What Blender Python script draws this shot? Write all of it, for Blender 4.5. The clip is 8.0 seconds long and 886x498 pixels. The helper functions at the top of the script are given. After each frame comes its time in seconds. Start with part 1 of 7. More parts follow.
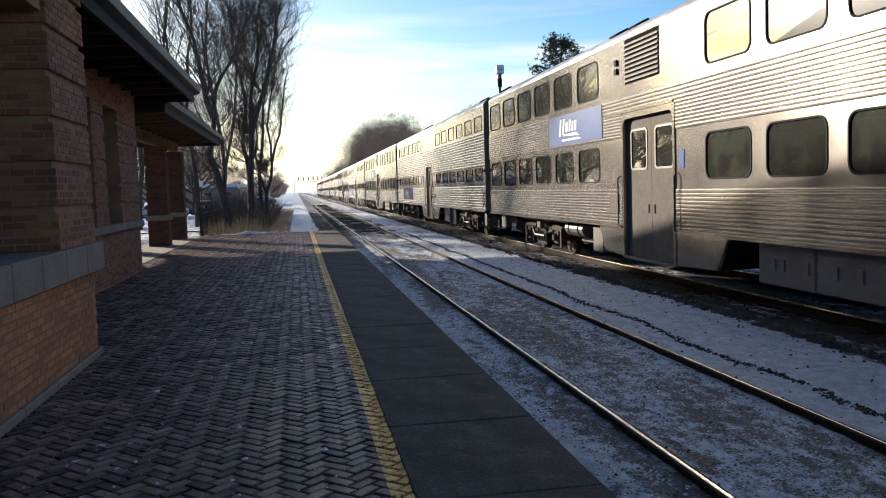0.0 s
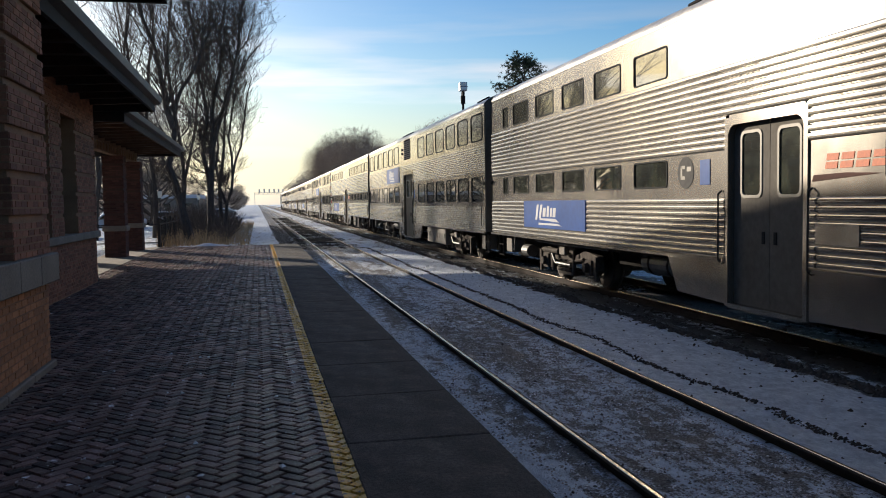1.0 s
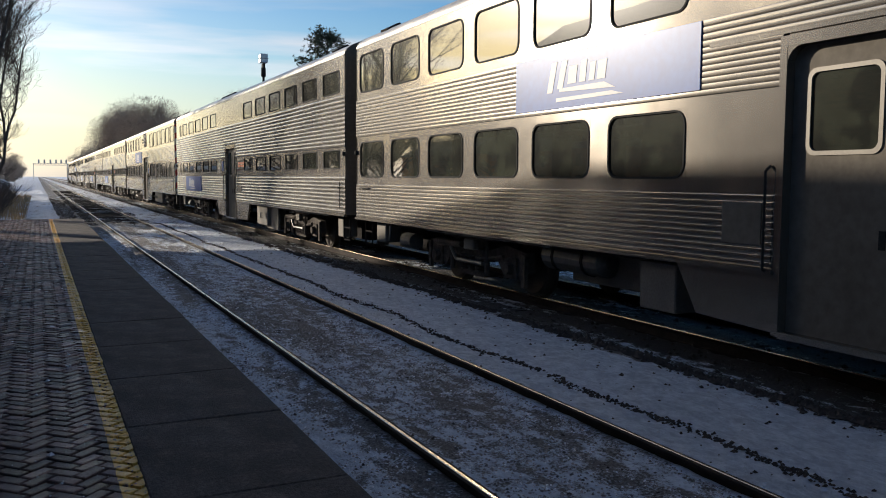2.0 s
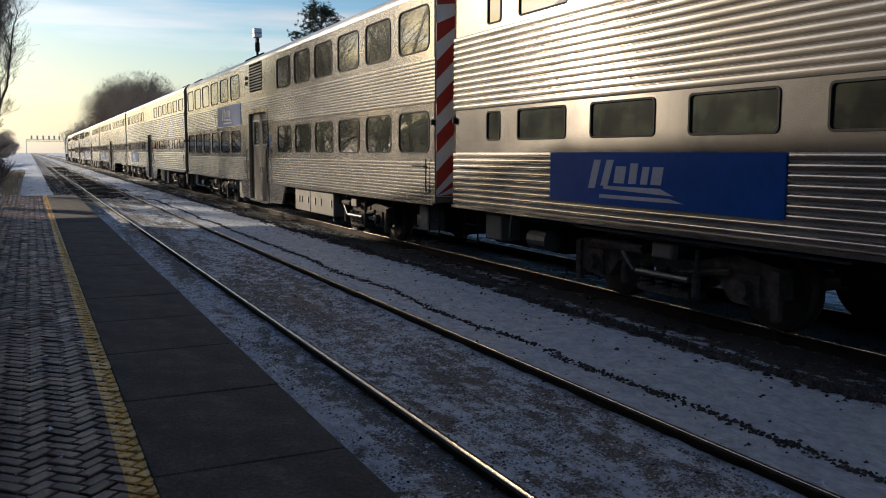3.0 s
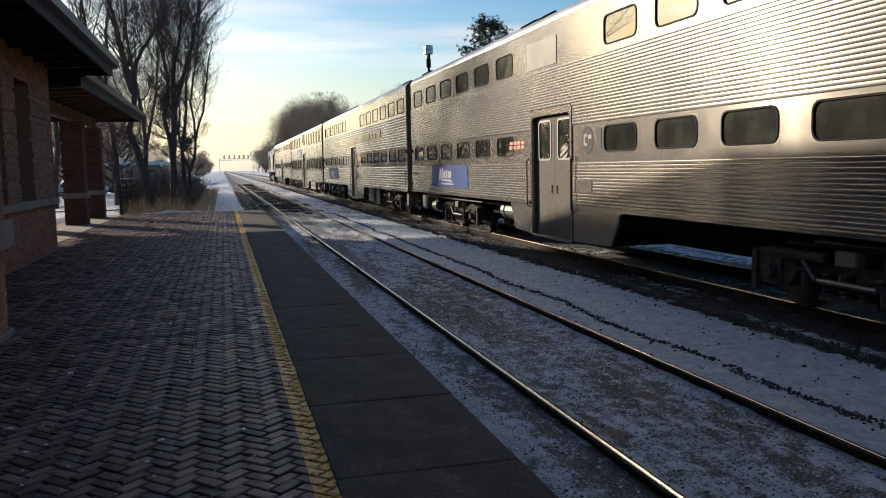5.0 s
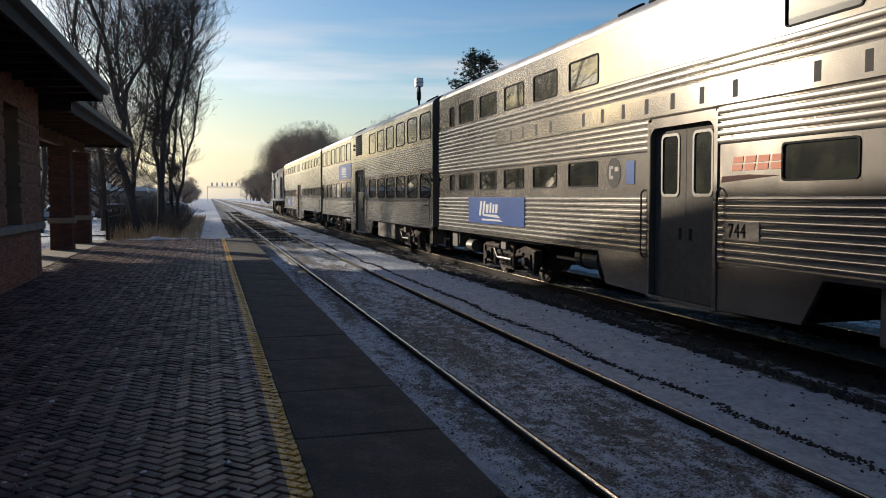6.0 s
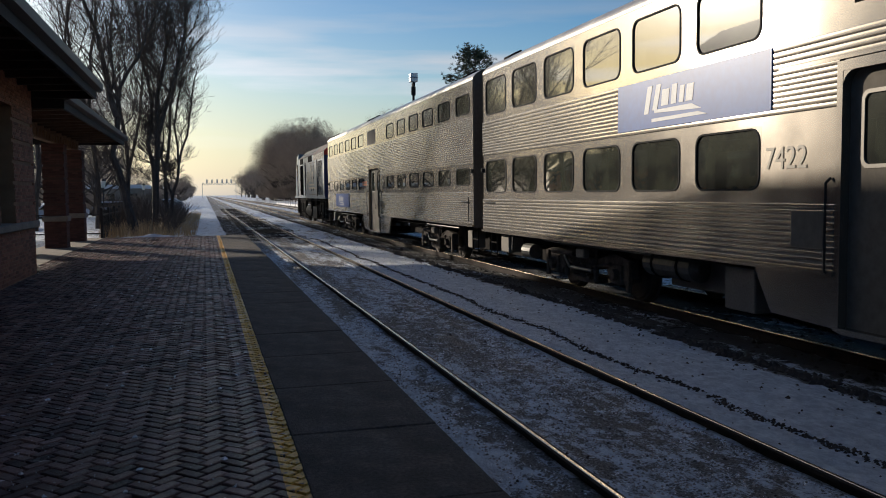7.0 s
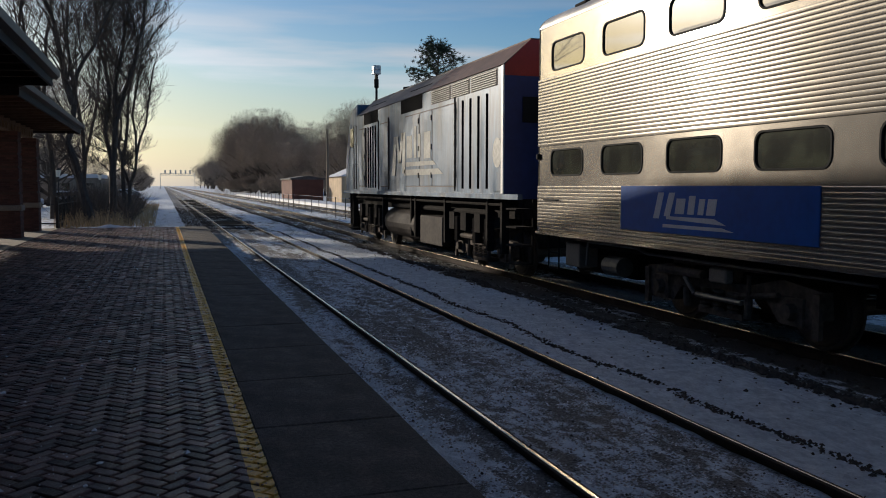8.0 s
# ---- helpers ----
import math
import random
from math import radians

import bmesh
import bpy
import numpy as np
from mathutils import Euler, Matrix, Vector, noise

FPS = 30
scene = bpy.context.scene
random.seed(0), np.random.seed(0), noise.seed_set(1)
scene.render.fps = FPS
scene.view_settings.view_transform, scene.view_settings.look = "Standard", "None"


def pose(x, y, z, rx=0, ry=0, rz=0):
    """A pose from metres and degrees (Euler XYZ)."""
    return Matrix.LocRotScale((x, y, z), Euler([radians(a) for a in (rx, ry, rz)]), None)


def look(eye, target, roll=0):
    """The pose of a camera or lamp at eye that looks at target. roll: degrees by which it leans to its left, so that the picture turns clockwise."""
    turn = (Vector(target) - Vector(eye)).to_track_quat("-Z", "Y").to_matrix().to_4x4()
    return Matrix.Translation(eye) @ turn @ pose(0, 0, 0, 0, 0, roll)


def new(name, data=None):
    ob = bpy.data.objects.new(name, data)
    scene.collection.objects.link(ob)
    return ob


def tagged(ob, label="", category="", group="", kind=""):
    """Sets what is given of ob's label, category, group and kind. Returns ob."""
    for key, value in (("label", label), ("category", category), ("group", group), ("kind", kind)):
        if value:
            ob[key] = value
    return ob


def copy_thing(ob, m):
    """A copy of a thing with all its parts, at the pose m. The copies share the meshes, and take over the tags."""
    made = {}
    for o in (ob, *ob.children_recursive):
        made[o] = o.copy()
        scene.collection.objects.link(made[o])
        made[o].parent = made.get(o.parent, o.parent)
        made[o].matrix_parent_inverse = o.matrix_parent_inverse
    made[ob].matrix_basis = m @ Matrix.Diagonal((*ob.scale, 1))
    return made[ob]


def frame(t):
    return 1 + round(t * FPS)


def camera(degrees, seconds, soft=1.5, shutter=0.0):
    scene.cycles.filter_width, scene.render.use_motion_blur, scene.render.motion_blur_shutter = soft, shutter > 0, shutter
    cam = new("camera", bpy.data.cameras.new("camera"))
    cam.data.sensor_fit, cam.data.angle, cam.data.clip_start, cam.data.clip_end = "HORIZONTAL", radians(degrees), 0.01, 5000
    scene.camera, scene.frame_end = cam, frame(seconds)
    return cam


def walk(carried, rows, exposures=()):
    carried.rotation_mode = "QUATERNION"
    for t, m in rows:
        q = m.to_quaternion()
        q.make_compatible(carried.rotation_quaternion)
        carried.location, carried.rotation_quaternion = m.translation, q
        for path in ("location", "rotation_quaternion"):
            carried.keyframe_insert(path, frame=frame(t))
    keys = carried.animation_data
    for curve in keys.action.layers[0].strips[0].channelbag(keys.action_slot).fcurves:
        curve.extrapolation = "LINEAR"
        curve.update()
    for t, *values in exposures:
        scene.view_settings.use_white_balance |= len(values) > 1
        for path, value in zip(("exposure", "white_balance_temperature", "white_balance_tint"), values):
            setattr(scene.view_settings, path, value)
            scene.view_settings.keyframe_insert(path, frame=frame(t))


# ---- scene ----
cam = camera(55.42, 8.0, soft=1.0)
PATH = [
    (0, pose(-0.000, 0.000, 1.660, 85.81, 1.90, -9.78)),
    (0.5, pose(-0.016, -0.007, 1.666, 86.66, 1.25, -10.55)),
    (1, pose(-0.009, -0.023, 1.675, 86.78, 0.87, -12.37)),
    (1.5, pose(0.049, -0.023, 1.670, 86.23, -0.66, -20.30)),
    (1.7, pose(0.083, -0.012, 1.652, 85.80, -0.62, -23.62)),
    (2.8, pose(0.075, -0.012, 1.641, 84.15, -0.16, -26.84)),
    (3, pose(0.073, -0.014, 1.637, 83.56, -0.20, -25.93)),
    (3.5, pose(0.065, -0.026, 1.641, 82.54, 0.37, -22.28)),
    (4, pose(0.050, -0.031, 1.647, 82.98, 1.12, -18.04)),
    (4.5, pose(0.035, -0.033, 1.655, 83.63, 1.54, -15.48)),
    (4.7, pose(0.051, -0.038, 1.650, 83.88, 1.64, -14.80)),
    (5.8, pose(0.031, -0.009, 1.657, 86.12, 0.25, -15.23)),
    (6, pose(0.026, -0.005, 1.661, 86.50, 0.16, -15.39)),
    (6.5, pose(0.028, -0.008, 1.661, 86.57, 0.36, -15.55)),
    (7, pose(0.032, -0.006, 1.659, 86.18, 0.58, -15.70)),
    (7.5, pose(0.025, -0.005, 1.654, 85.77, 0.41, -16.02)),
    (8, pose(-0.001, 0.008, 1.655, 85.73, -0.07, -18.29)),
]
walk(cam, PATH, exposures=[(0, 0.79, 6050, 12), (0.5, 0.53, 6050, 12), (1.0, 0.39, 6050, 12), (1.7, 0.33, 6050, 12), (3.0, 0.25, 6250, 12), (3.5, 0.29, 6250, 12), (4.0, 0.63, 6250, 12), (4.5, 0.52, 6250, 12), (6.0, 0.11, 6100, 12), (6.5, -0.06, 6050, 12), (7.0, -0.03, 6050, 12), (8.0, -0.16, 6050, 12)])

# ---- world and sun ----
SUN_AZ, SUN_EL = 33.6, 14.1            # degrees left of the track's direction, and above the horizon
world = bpy.data.worlds.new("winter_sky")
scene.world = world
world.use_nodes = True
wn, wl = world.node_tree.nodes, world.node_tree.links
wn.clear()
sky = wn.new("ShaderNodeTexSky")
sky.sky_type, sky.sun_disc = "NISHITA", False
sky.sun_elevation, sky.sun_rotation = radians(SUN_EL), radians(-SUN_AZ)
sky.air_density, sky.dust_density, sky.ozone_density = 1.0, 1.0, 1.7
sky_bg = wn.new("ShaderNodeBackground")
sky_bg.inputs["Strength"].default_value = 0.113
sky_out = wn.new("ShaderNodeOutputWorld")
# thin high cloud, drawn out along the horizon
sky_co = wn.new("ShaderNodeTexCoord")
sky_map = wn.new("ShaderNodeMapping")
sky_map.inputs["Scale"].default_value = (1.3, 1.3, 13.0)
sky_noise = wn.new("ShaderNodeTexNoise")
sky_noise.inputs["Scale"].default_value, sky_noise.inputs["Detail"].default_value = 2.2, 6.0
sky_ramp = wn.new("ShaderNodeValToRGB")
sky_ramp.color_ramp.elements[0].position, sky_ramp.color_ramp.elements[1].position = 0.44, 0.60
sky_sep = wn.new("ShaderNodeSeparateXYZ")
sky_band = wn.new("ShaderNodeMapRange")
for k, v in (("From Min", 0.23), ("From Max", 0.15), ("To Min", 0.0), ("To Max", 1.0)):
    sky_band.inputs[k].default_value = v
sky_mul = wn.new("ShaderNodeMath")
sky_mul.operation = "MULTIPLY"
sky_mix = wn.new("ShaderNodeMixRGB")
sky_gain = wn.new("ShaderNodeMixRGB")
sky_gain.blend_type = "MULTIPLY"
sky_gain.inputs["Fac"].default_value = 1.0
sky_gain.inputs["Color2"].default_value = (0.86, 0.84, 0.795, 1)
sky_grey = wn.new("ShaderNodeRGBToBW")
wl.new(sky_co.outputs["Generated"], sky_map.inputs["Vector"])
wl.new(sky_map.outputs["Vector"], sky_noise.inputs["Vector"])
wl.new(sky_noise.outputs["Fac"], sky_ramp.inputs["Fac"])
wl.new(sky_co.outputs["Generated"], sky_sep.inputs["Vector"])
wl.new(sky_sep.outputs["Z"], sky_band.inputs["Value"])
wl.new(sky_ramp.outputs["Color"], sky_mul.inputs[0])
wl.new(sky_band.outputs["Result"], sky_mul.inputs[1])
# milky veil low over the horizon
sky_veil = wn.new("ShaderNodeMapRange")
for k, v in (("From Min", 0.135), ("From Max", 0.0), ("To Min", 0.05), ("To Max", 0.80)):
    sky_veil.inputs[k].default_value = v
sky_cloud = wn.new("ShaderNodeMixRGB")
sky_white = wn.new("ShaderNodeMixRGB")
sky_white.blend_type = "MULTIPLY"
sky_white.inputs["Fac"].default_value = 1.0
sky_white.inputs["Color2"].default_value = (1.22, 1.22, 1.22, 1)
wl.new(sky_sep.outputs["Z"], sky_veil.inputs["Value"])
wl.new(sky_veil.outputs["Result"], sky_mix.inputs["Fac"])
sky_low = wn.new("ShaderNodeMapRange")
for k, v in (("From Min", 0.05), ("From Max", 0.13), ("To Min", 0.0), ("To Max", 0.75)):
    sky_low.inputs[k].default_value = v
sky_thin = wn.new("ShaderNodeMath")
sky_thin.operation = "MULTIPLY"
wl.new(sky_sep.outputs["Z"], sky_low.inputs["Value"])
wl.new(sky_mul.outputs["Value"], sky_thin.inputs[0])
wl.new(sky_low.outputs["Result"], sky_thin.inputs[1])
wl.new(sky_thin.outputs["Value"], sky_cloud.inputs["Fac"])
sky_sat = wn.new("ShaderNodeHueSaturation")
sky_sat.inputs["Hue"].default_value, sky_sat.inputs["Saturation"].default_value = 0.508, 1.62
wl.new(sky.outputs["Color"], sky_sat.inputs["Color"])
wl.new(sky_sat.outputs["Color"], sky_mix.inputs["Color1"])
wl.new(sky.outputs["Color"], sky_grey.inputs["Color"])
wl.new(sky_grey.outputs["Val"], sky_gain.inputs["Color1"])
wl.new(sky_gain.outputs["Color"], sky_mix.inputs["Color2"])
wl.new(sky_grey.outputs["Val"], sky_white.inputs["Color1"])
wl.new(sky_mix.outputs["Color"], sky_cloud.inputs["Color1"])
wl.new(sky_white.outputs["Color"], sky_cloud.inputs["Color2"])
# pale veil added to the unseen upper sky, to brighten and neutralise its light
sky_high = wn.new("ShaderNodeMapRange")
for k, v in (("From Min", 0.28), ("From Max", 0.62), ("To Min", 0.0), ("To Max", 0.34)):
    sky_high.inputs[k].default_value = v
sky_pale = wn.new("ShaderNodeMixRGB")
sky_pale.blend_type = "MULTIPLY"
sky_pale.inputs["Fac"].default_value = 1.0
sky_pale.inputs["Color2"].default_value = (1.52, 1.45, 1.42, 1)
sky_top = wn.new("ShaderNodeMixRGB")
wl.new(sky_sep.outputs["Z"], sky_high.inputs["Value"])
wl.new(sky_grey.outputs["Val"], sky_pale.inputs["Color1"])
wl.new(sky_high.outputs["Result"], sky_top.inputs["Fac"])
wl.new(sky_cloud.outputs["Color"], sky_top.inputs["Color1"])
wl.new(sky_pale.outputs["Color"], sky_top.inputs["Color2"])
wl.new(sky_top.outputs["Color"], sky_bg.inputs["Color"])
wl.new(sky_bg.outputs["Background"], sky_out.inputs["Surface"])
sun_data = bpy.data.lights.new("sun", "SUN")
sun_data.energy, sun_data.angle, sun_data.color = 5.0, radians(0.6), (1.0, 0.86, 0.66)
sun = new("sun", sun_data)
_az, _el = radians(SUN_AZ), radians(SUN_EL)
sun_way = Vector((-math.sin(_az) * math.cos(_el), math.cos(_az) * math.cos(_el), math.sin(_el)))
sun.matrix_world = look(sun_way * 300, (0, 0, 0))


# ---- materials ----
def material(name, colour, rough=0.7, metal=0.0, vary=0.25, grain=40.0, coarse=2.0, bump=0.0, bump_scale=60.0, islands=0.0, objects=0.0, second=None, second_at=(0.5, 0.65), second_scale=1.5, stretch=(1, 1, 1), spec=0.5, rough_vary=0.0, brushed=0.0):
    """A noise-varied surface: fine grain and coarse stains over a base colour, bump, and a second colour in patches."""
    m = bpy.data.materials.new(name)
    m.use_nodes = True
    n, l = m.node_tree.nodes, m.node_tree.links
    b = n["Principled BSDF"]
    b.inputs["Roughness"].default_value, b.inputs["Metallic"].default_value = rough, metal
    b.inputs["Specular IOR Level"].default_value = spec
    co = n.new("ShaderNodeTexCoord")
    mp = n.new("ShaderNodeMapping")
    mp.inputs["Scale"].default_value = stretch
    l.new(co.outputs["Object"], mp.inputs["Vector"])

    def noise_tex(scale, detail=5.0):
        t = n.new("ShaderNodeTexNoise")
        t.inputs["Scale"].default_value, t.inputs["Detail"].default_value = scale, detail
        l.new(mp.outputs["Vector"], t.inputs["Vector"])
        return t.outputs["Fac"]

    def scaled(sock, lo, hi, a=0.3, z=0.7):
        r = n.new("ShaderNodeMapRange")
        for k, v in (("From Min", a), ("From Max", z), ("To Min", lo), ("To Max", hi)):
            r.inputs[k].default_value = v
        l.new(sock, r.inputs["Value"])
        return r.outputs["Result"]

    def times(a, c):
        t = n.new("ShaderNodeMath")
        t.operation = "MULTIPLY"
        l.new(a, t.inputs[0]), l.new(c, t.inputs[1])
        return t.outputs["Value"]
    value = times(scaled(noise_tex(grain), 1 - vary, 1 + vary), scaled(noise_tex(coarse), 1 - vary, 1 + vary))
    if islands:
        g = n.new("ShaderNodeNewGeometry")
        value = times(value, scaled(g.outputs["Random Per Island"], 1 - islands, 1 + islands, 0, 1))
    if objects:
        g = n.new("ShaderNodeObjectInfo")
        value = times(value, scaled(g.outputs["Random"], 1 - objects, 1 + objects, 0, 1))
    base = n.new("ShaderNodeRGB")
    base.outputs[0].default_value = (*colour, 1)
    sock = base.outputs[0]
    if second:
        mix = n.new("ShaderNodeMixRGB")
        mix.inputs["Color2"].default_value = (*second, 1)
        l.new(scaled(noise_tex(second_scale, 8.0), 0, 1, *second_at), mix.inputs["Fac"])
        l.new(sock, mix.inputs["Color1"])
        sock = mix.outputs["Color"]
    hsv = n.new("ShaderNodeHueSaturation")
    l.new(sock, hsv.inputs["Color"])
    l.new(value, hsv.inputs["Value"])
    l.new(hsv.outputs["Color"], b.inputs["Base Color"])
    if rough_vary:
        l.new(scaled(noise_tex(coarse * 3), max(0.02, rough - rough_vary), min(1, rough + rough_vary)), b.inputs["Roughness"])
    if brushed:                        # rolled along the coach, so highlights draw out upright
        tg = n.new("ShaderNodeCombineXYZ")
        tg.inputs["Z"].default_value = 1.0
        b.inputs["Anisotropic"].default_value = brushed
        l.new(tg.outputs["Vector"], b.inputs["Tangent"])
    if bump:
        bp = n.new("ShaderNodeBump")
        bp.inputs["Strength"].default_value, bp.inputs["Distance"].default_value = bump, 0.01
        l.new(noise_tex(bump_scale), bp.inputs["Height"])
        l.new(bp.outputs["Normal"], b.inputs["Normal"])
    return m


M = dict(
    steel=material("stainless_steel", (0.32, 0.292, 0.252), 0.135, 0.80, 0.12, 8, 0.5, stretch=(1, 0.3, 1), rough_vary=0.012, brushed=0.72),
    steel_flat=material("stainless_sheet", (0.30, 0.272, 0.233), 0.135, 0.82, 0.10, 6, 0.4, bump=0.010, bump_scale=1.2, rough_vary=0.015, brushed=0.82),
    steel_roof=material("dull_roof_steel", (0.52, 0.49, 0.44), 0.40, 0.6, 0.15, 6, 0.6, rough_vary=0.08),
    door_grey=material("grey_door_paint", (0.125, 0.110, 0.089), 0.7, 0.0, 0.14, 12, 1, spec=0.12),
    gasket=material("black_rubber", (0.018, 0.018, 0.017), 0.8, spec=0.15),
    glass=material("tinted_glass", (0.030, 0.034, 0.023), 0.02, 0.0, 0.2, 3, 0.4, spec=1.0, bump=0.05, bump_scale=1.3, objects=0.45, second=(0.012, 0.014, 0.011), second_at=(0.46, 0.56), second_scale=2.6),
    blue=material("blue_panel_paint", (0.004, 0.062, 0.27), 0.35, 0.0, 0.12, 9, 1, spec=0.25),
    navy=material("dark_blue_paint", (0.012, 0.03, 0.13), 0.4, 0.0, 0.15, 9, 1),
    # flat black: the dark inside grooves and intakes is put into the colour
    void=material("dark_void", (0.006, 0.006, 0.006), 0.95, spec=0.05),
    worn_cream=material("worn_cream_paint", (0.26, 0.26, 0.23), 0.5, 0.0, 0.2, 12, 1.5),
    loco_grey=material("pale_blue_grey_paint", (0.066, 0.122, 0.195), 0.42, 0.1, 0.25, 10, 0.9, second=(0.06, 0.08, 0.11), second_at=(0.48, 0.66), second_scale=2.2, stretch=(1, 1, 0.18), rough_vary=0.12),
    rust_roof=material("rusty_brown_roof_paint", (0.08, 0.04, 0.033), 0.75, 0.0, 0.3, 8, 1),
    tank=material("dusty_brown_steel", (0.040, 0.033, 0.028), 0.7, 0.0, 0.3, 12, 1.5, spec=0.1),
    loco_roof=material("dark_roof_paint", (0.06, 0.05, 0.048), 0.7, 0.0, 0.2),
    white=material("white_paint", (0.75, 0.74, 0.70), 0.45, 0.0, 0.1),
    pale_grey=material("pale_grey_paint", (0.44, 0.45, 0.46), 0.5, 0.0, 0.1),
    red=material("red_paint", (0.42, 0.03, 0.02), 0.45, 0.0, 0.12),
    emblem=material("worn_dark_emblem", (0.030, 0.027, 0.024), 0.8, 0.0, 0.3, 12, 2),
    orange=material("orange_red_paint", (0.55, 0.13, 0.035), 0.6, 0.0, 0.12),
    mark=material("faded_mark", (0.16, 0.145, 0.12), 0.5, 0.3, 0.1),
    under=material("grimy_underframe", (0.017, 0.015, 0.014), 0.95, 0.0, 0.35, 14, 2, spec=0.1),
    bogie=material("dusty_bogie_iron", (0.075, 0.062, 0.052), 0.8, 0.0, 0.35, 14, 3, spec=0.1),
    wheel=material("worn_wheel_steel", (0.09, 0.076, 0.065), 0.6, 0.3, 0.2, spec=0.1),
    box_grey=material("grey_equipment_box", (0.17, 0.155, 0.134), 0.55, 0.2, 0.15, spec=0.1),
    rail=material("rail_rust", (0.028, 0.020, 0.016), 0.8, 0.1, 0.3, 20, 3, spec=0.15),
    rail_top=material("polished_rail", (0.50, 0.42, 0.32), 0.26, 1.0, 0.1, 10, 1, stretch=(1, 0.05, 1)),
    brick=material("tan_red_brick", (0.43, 0.19, 0.082), 0.85, 0.0, 0.18, 50, 0.8, 0.4, 90, islands=0.24),
    joint=material("dark_sand_joint", (0.02, 0.017, 0.015), 0.9, 0.0, 0.3, 60, 3),
    beam=material("brown_timber", (0.20, 0.12, 0.07), 0.8, 0.0, 0.25, 30, 2, stretch=(1, 6, 1), spec=0.2),
    gutter=material("grey_gutter_paint", (0.055, 0.053, 0.053), 0.55, 0.0, 0.2, 20, 1.5),
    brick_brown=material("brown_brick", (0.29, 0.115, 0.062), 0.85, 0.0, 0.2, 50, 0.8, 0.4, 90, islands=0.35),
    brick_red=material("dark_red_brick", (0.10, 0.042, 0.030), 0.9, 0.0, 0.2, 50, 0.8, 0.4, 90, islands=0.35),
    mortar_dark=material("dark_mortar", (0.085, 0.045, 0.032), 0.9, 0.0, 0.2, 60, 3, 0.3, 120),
    mortar=material("brown_mortar", (0.30, 0.16, 0.085), 0.9, 0.0, 0.2, 60, 3, 0.3, 120),
    stone=material("grey_limestone", (0.235, 0.19, 0.145), 0.75, 0.0, 0.2, 40, 2, 0.2, 60),
    soffit=material("dark_stained_boards", (0.085, 0.058, 0.042), 0.85, 0.0, 0.25, 30, 2, stretch=(1, 6, 1), spec=0.2),
    fascia=material("dark_brown_trim_paint", (0.034, 0.029, 0.027), 0.75, 0.0, 0.2, 20, 1.5, spec=0.2),
    shingle=material("dark_roof_shingles", (0.08, 0.07, 0.065), 0.85, 0.0, 0.3, 30, 2, 0.4, 40),
    iron=material("black_iron", (0.02, 0.02, 0.02), 0.5, 0.3, 0.2),
    slab=material("dark_asphalt_slab", (0.070, 0.058, 0.048), 0.85, 0.0, 0.40, 38, 2.0, 1.0, 90, spec=0.3, second=(0.13, 0.10, 0.078), second_at=(0.50, 0.75), second_scale=5.0),
    bark=material("grey_brown_bark", (0.062, 0.048, 0.039), 0.9, 0.0, 0.3, 12, 2, 0.5, 20, stretch=(1, 1, 0.3)),
    # the haze over far crowns is put into this paler twig colour
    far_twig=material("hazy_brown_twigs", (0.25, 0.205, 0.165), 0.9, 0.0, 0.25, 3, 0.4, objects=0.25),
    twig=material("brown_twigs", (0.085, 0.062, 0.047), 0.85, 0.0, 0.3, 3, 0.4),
    needle=material("pine_needles", (0.045, 0.055, 0.022), 0.7, 0.0, 0.35, 4, 0.8, islands=0.3),
    grass=material("dry_tan_grass", (0.42, 0.29, 0.15), 0.8, 0.0, 0.3, 6, 0.7, islands=0.35),
    ice=material("packed_white_snow", (0.62, 0.63, 0.65), 0.6, 0.0, 0.12, 20, 0.8, 0.4, 30, rough_vary=0.2),
    clod=material("dark_ballast_stone", (0.040, 0.029, 0.022), 0.85, 0.0, 0.3, 30, 3, islands=0.45),
    gravel=material("snow_dusted_gravel", (0.27, 0.24, 0.215), 0.5, 0.0, 0.3, 60, 3, islands=0.85, second=(0.75, 0.75, 0.76), second_at=(0.52, 0.60), second_scale=30),
    tan=material("tan_stucco", (0.45, 0.34, 0.22), 0.85, 0.0, 0.15, 20, 1),
    lamp_glass=material("frosted_lantern_glass", (0.75, 0.72, 0.62), 0.4, 0.0, 0.05),
    galv=material("galvanised_metal", (0.42, 0.43, 0.44), 0.45, 0.6, 0.1),
    galv_dull=material("dull_grey_metal", (0.11, 0.108, 0.10), 0.5, 0.5, 0.2, 14, 2),
    wood=material("weathered_pole_wood", (0.19, 0.15, 0.11), 0.85, 0.0, 0.25, 10, 2, stretch=(1, 1, 0.1)),
    car_paint=material("car_paint", (0.30, 0.32, 0.36), 0.3, 0.2, 0.1, objects=0.7),
)


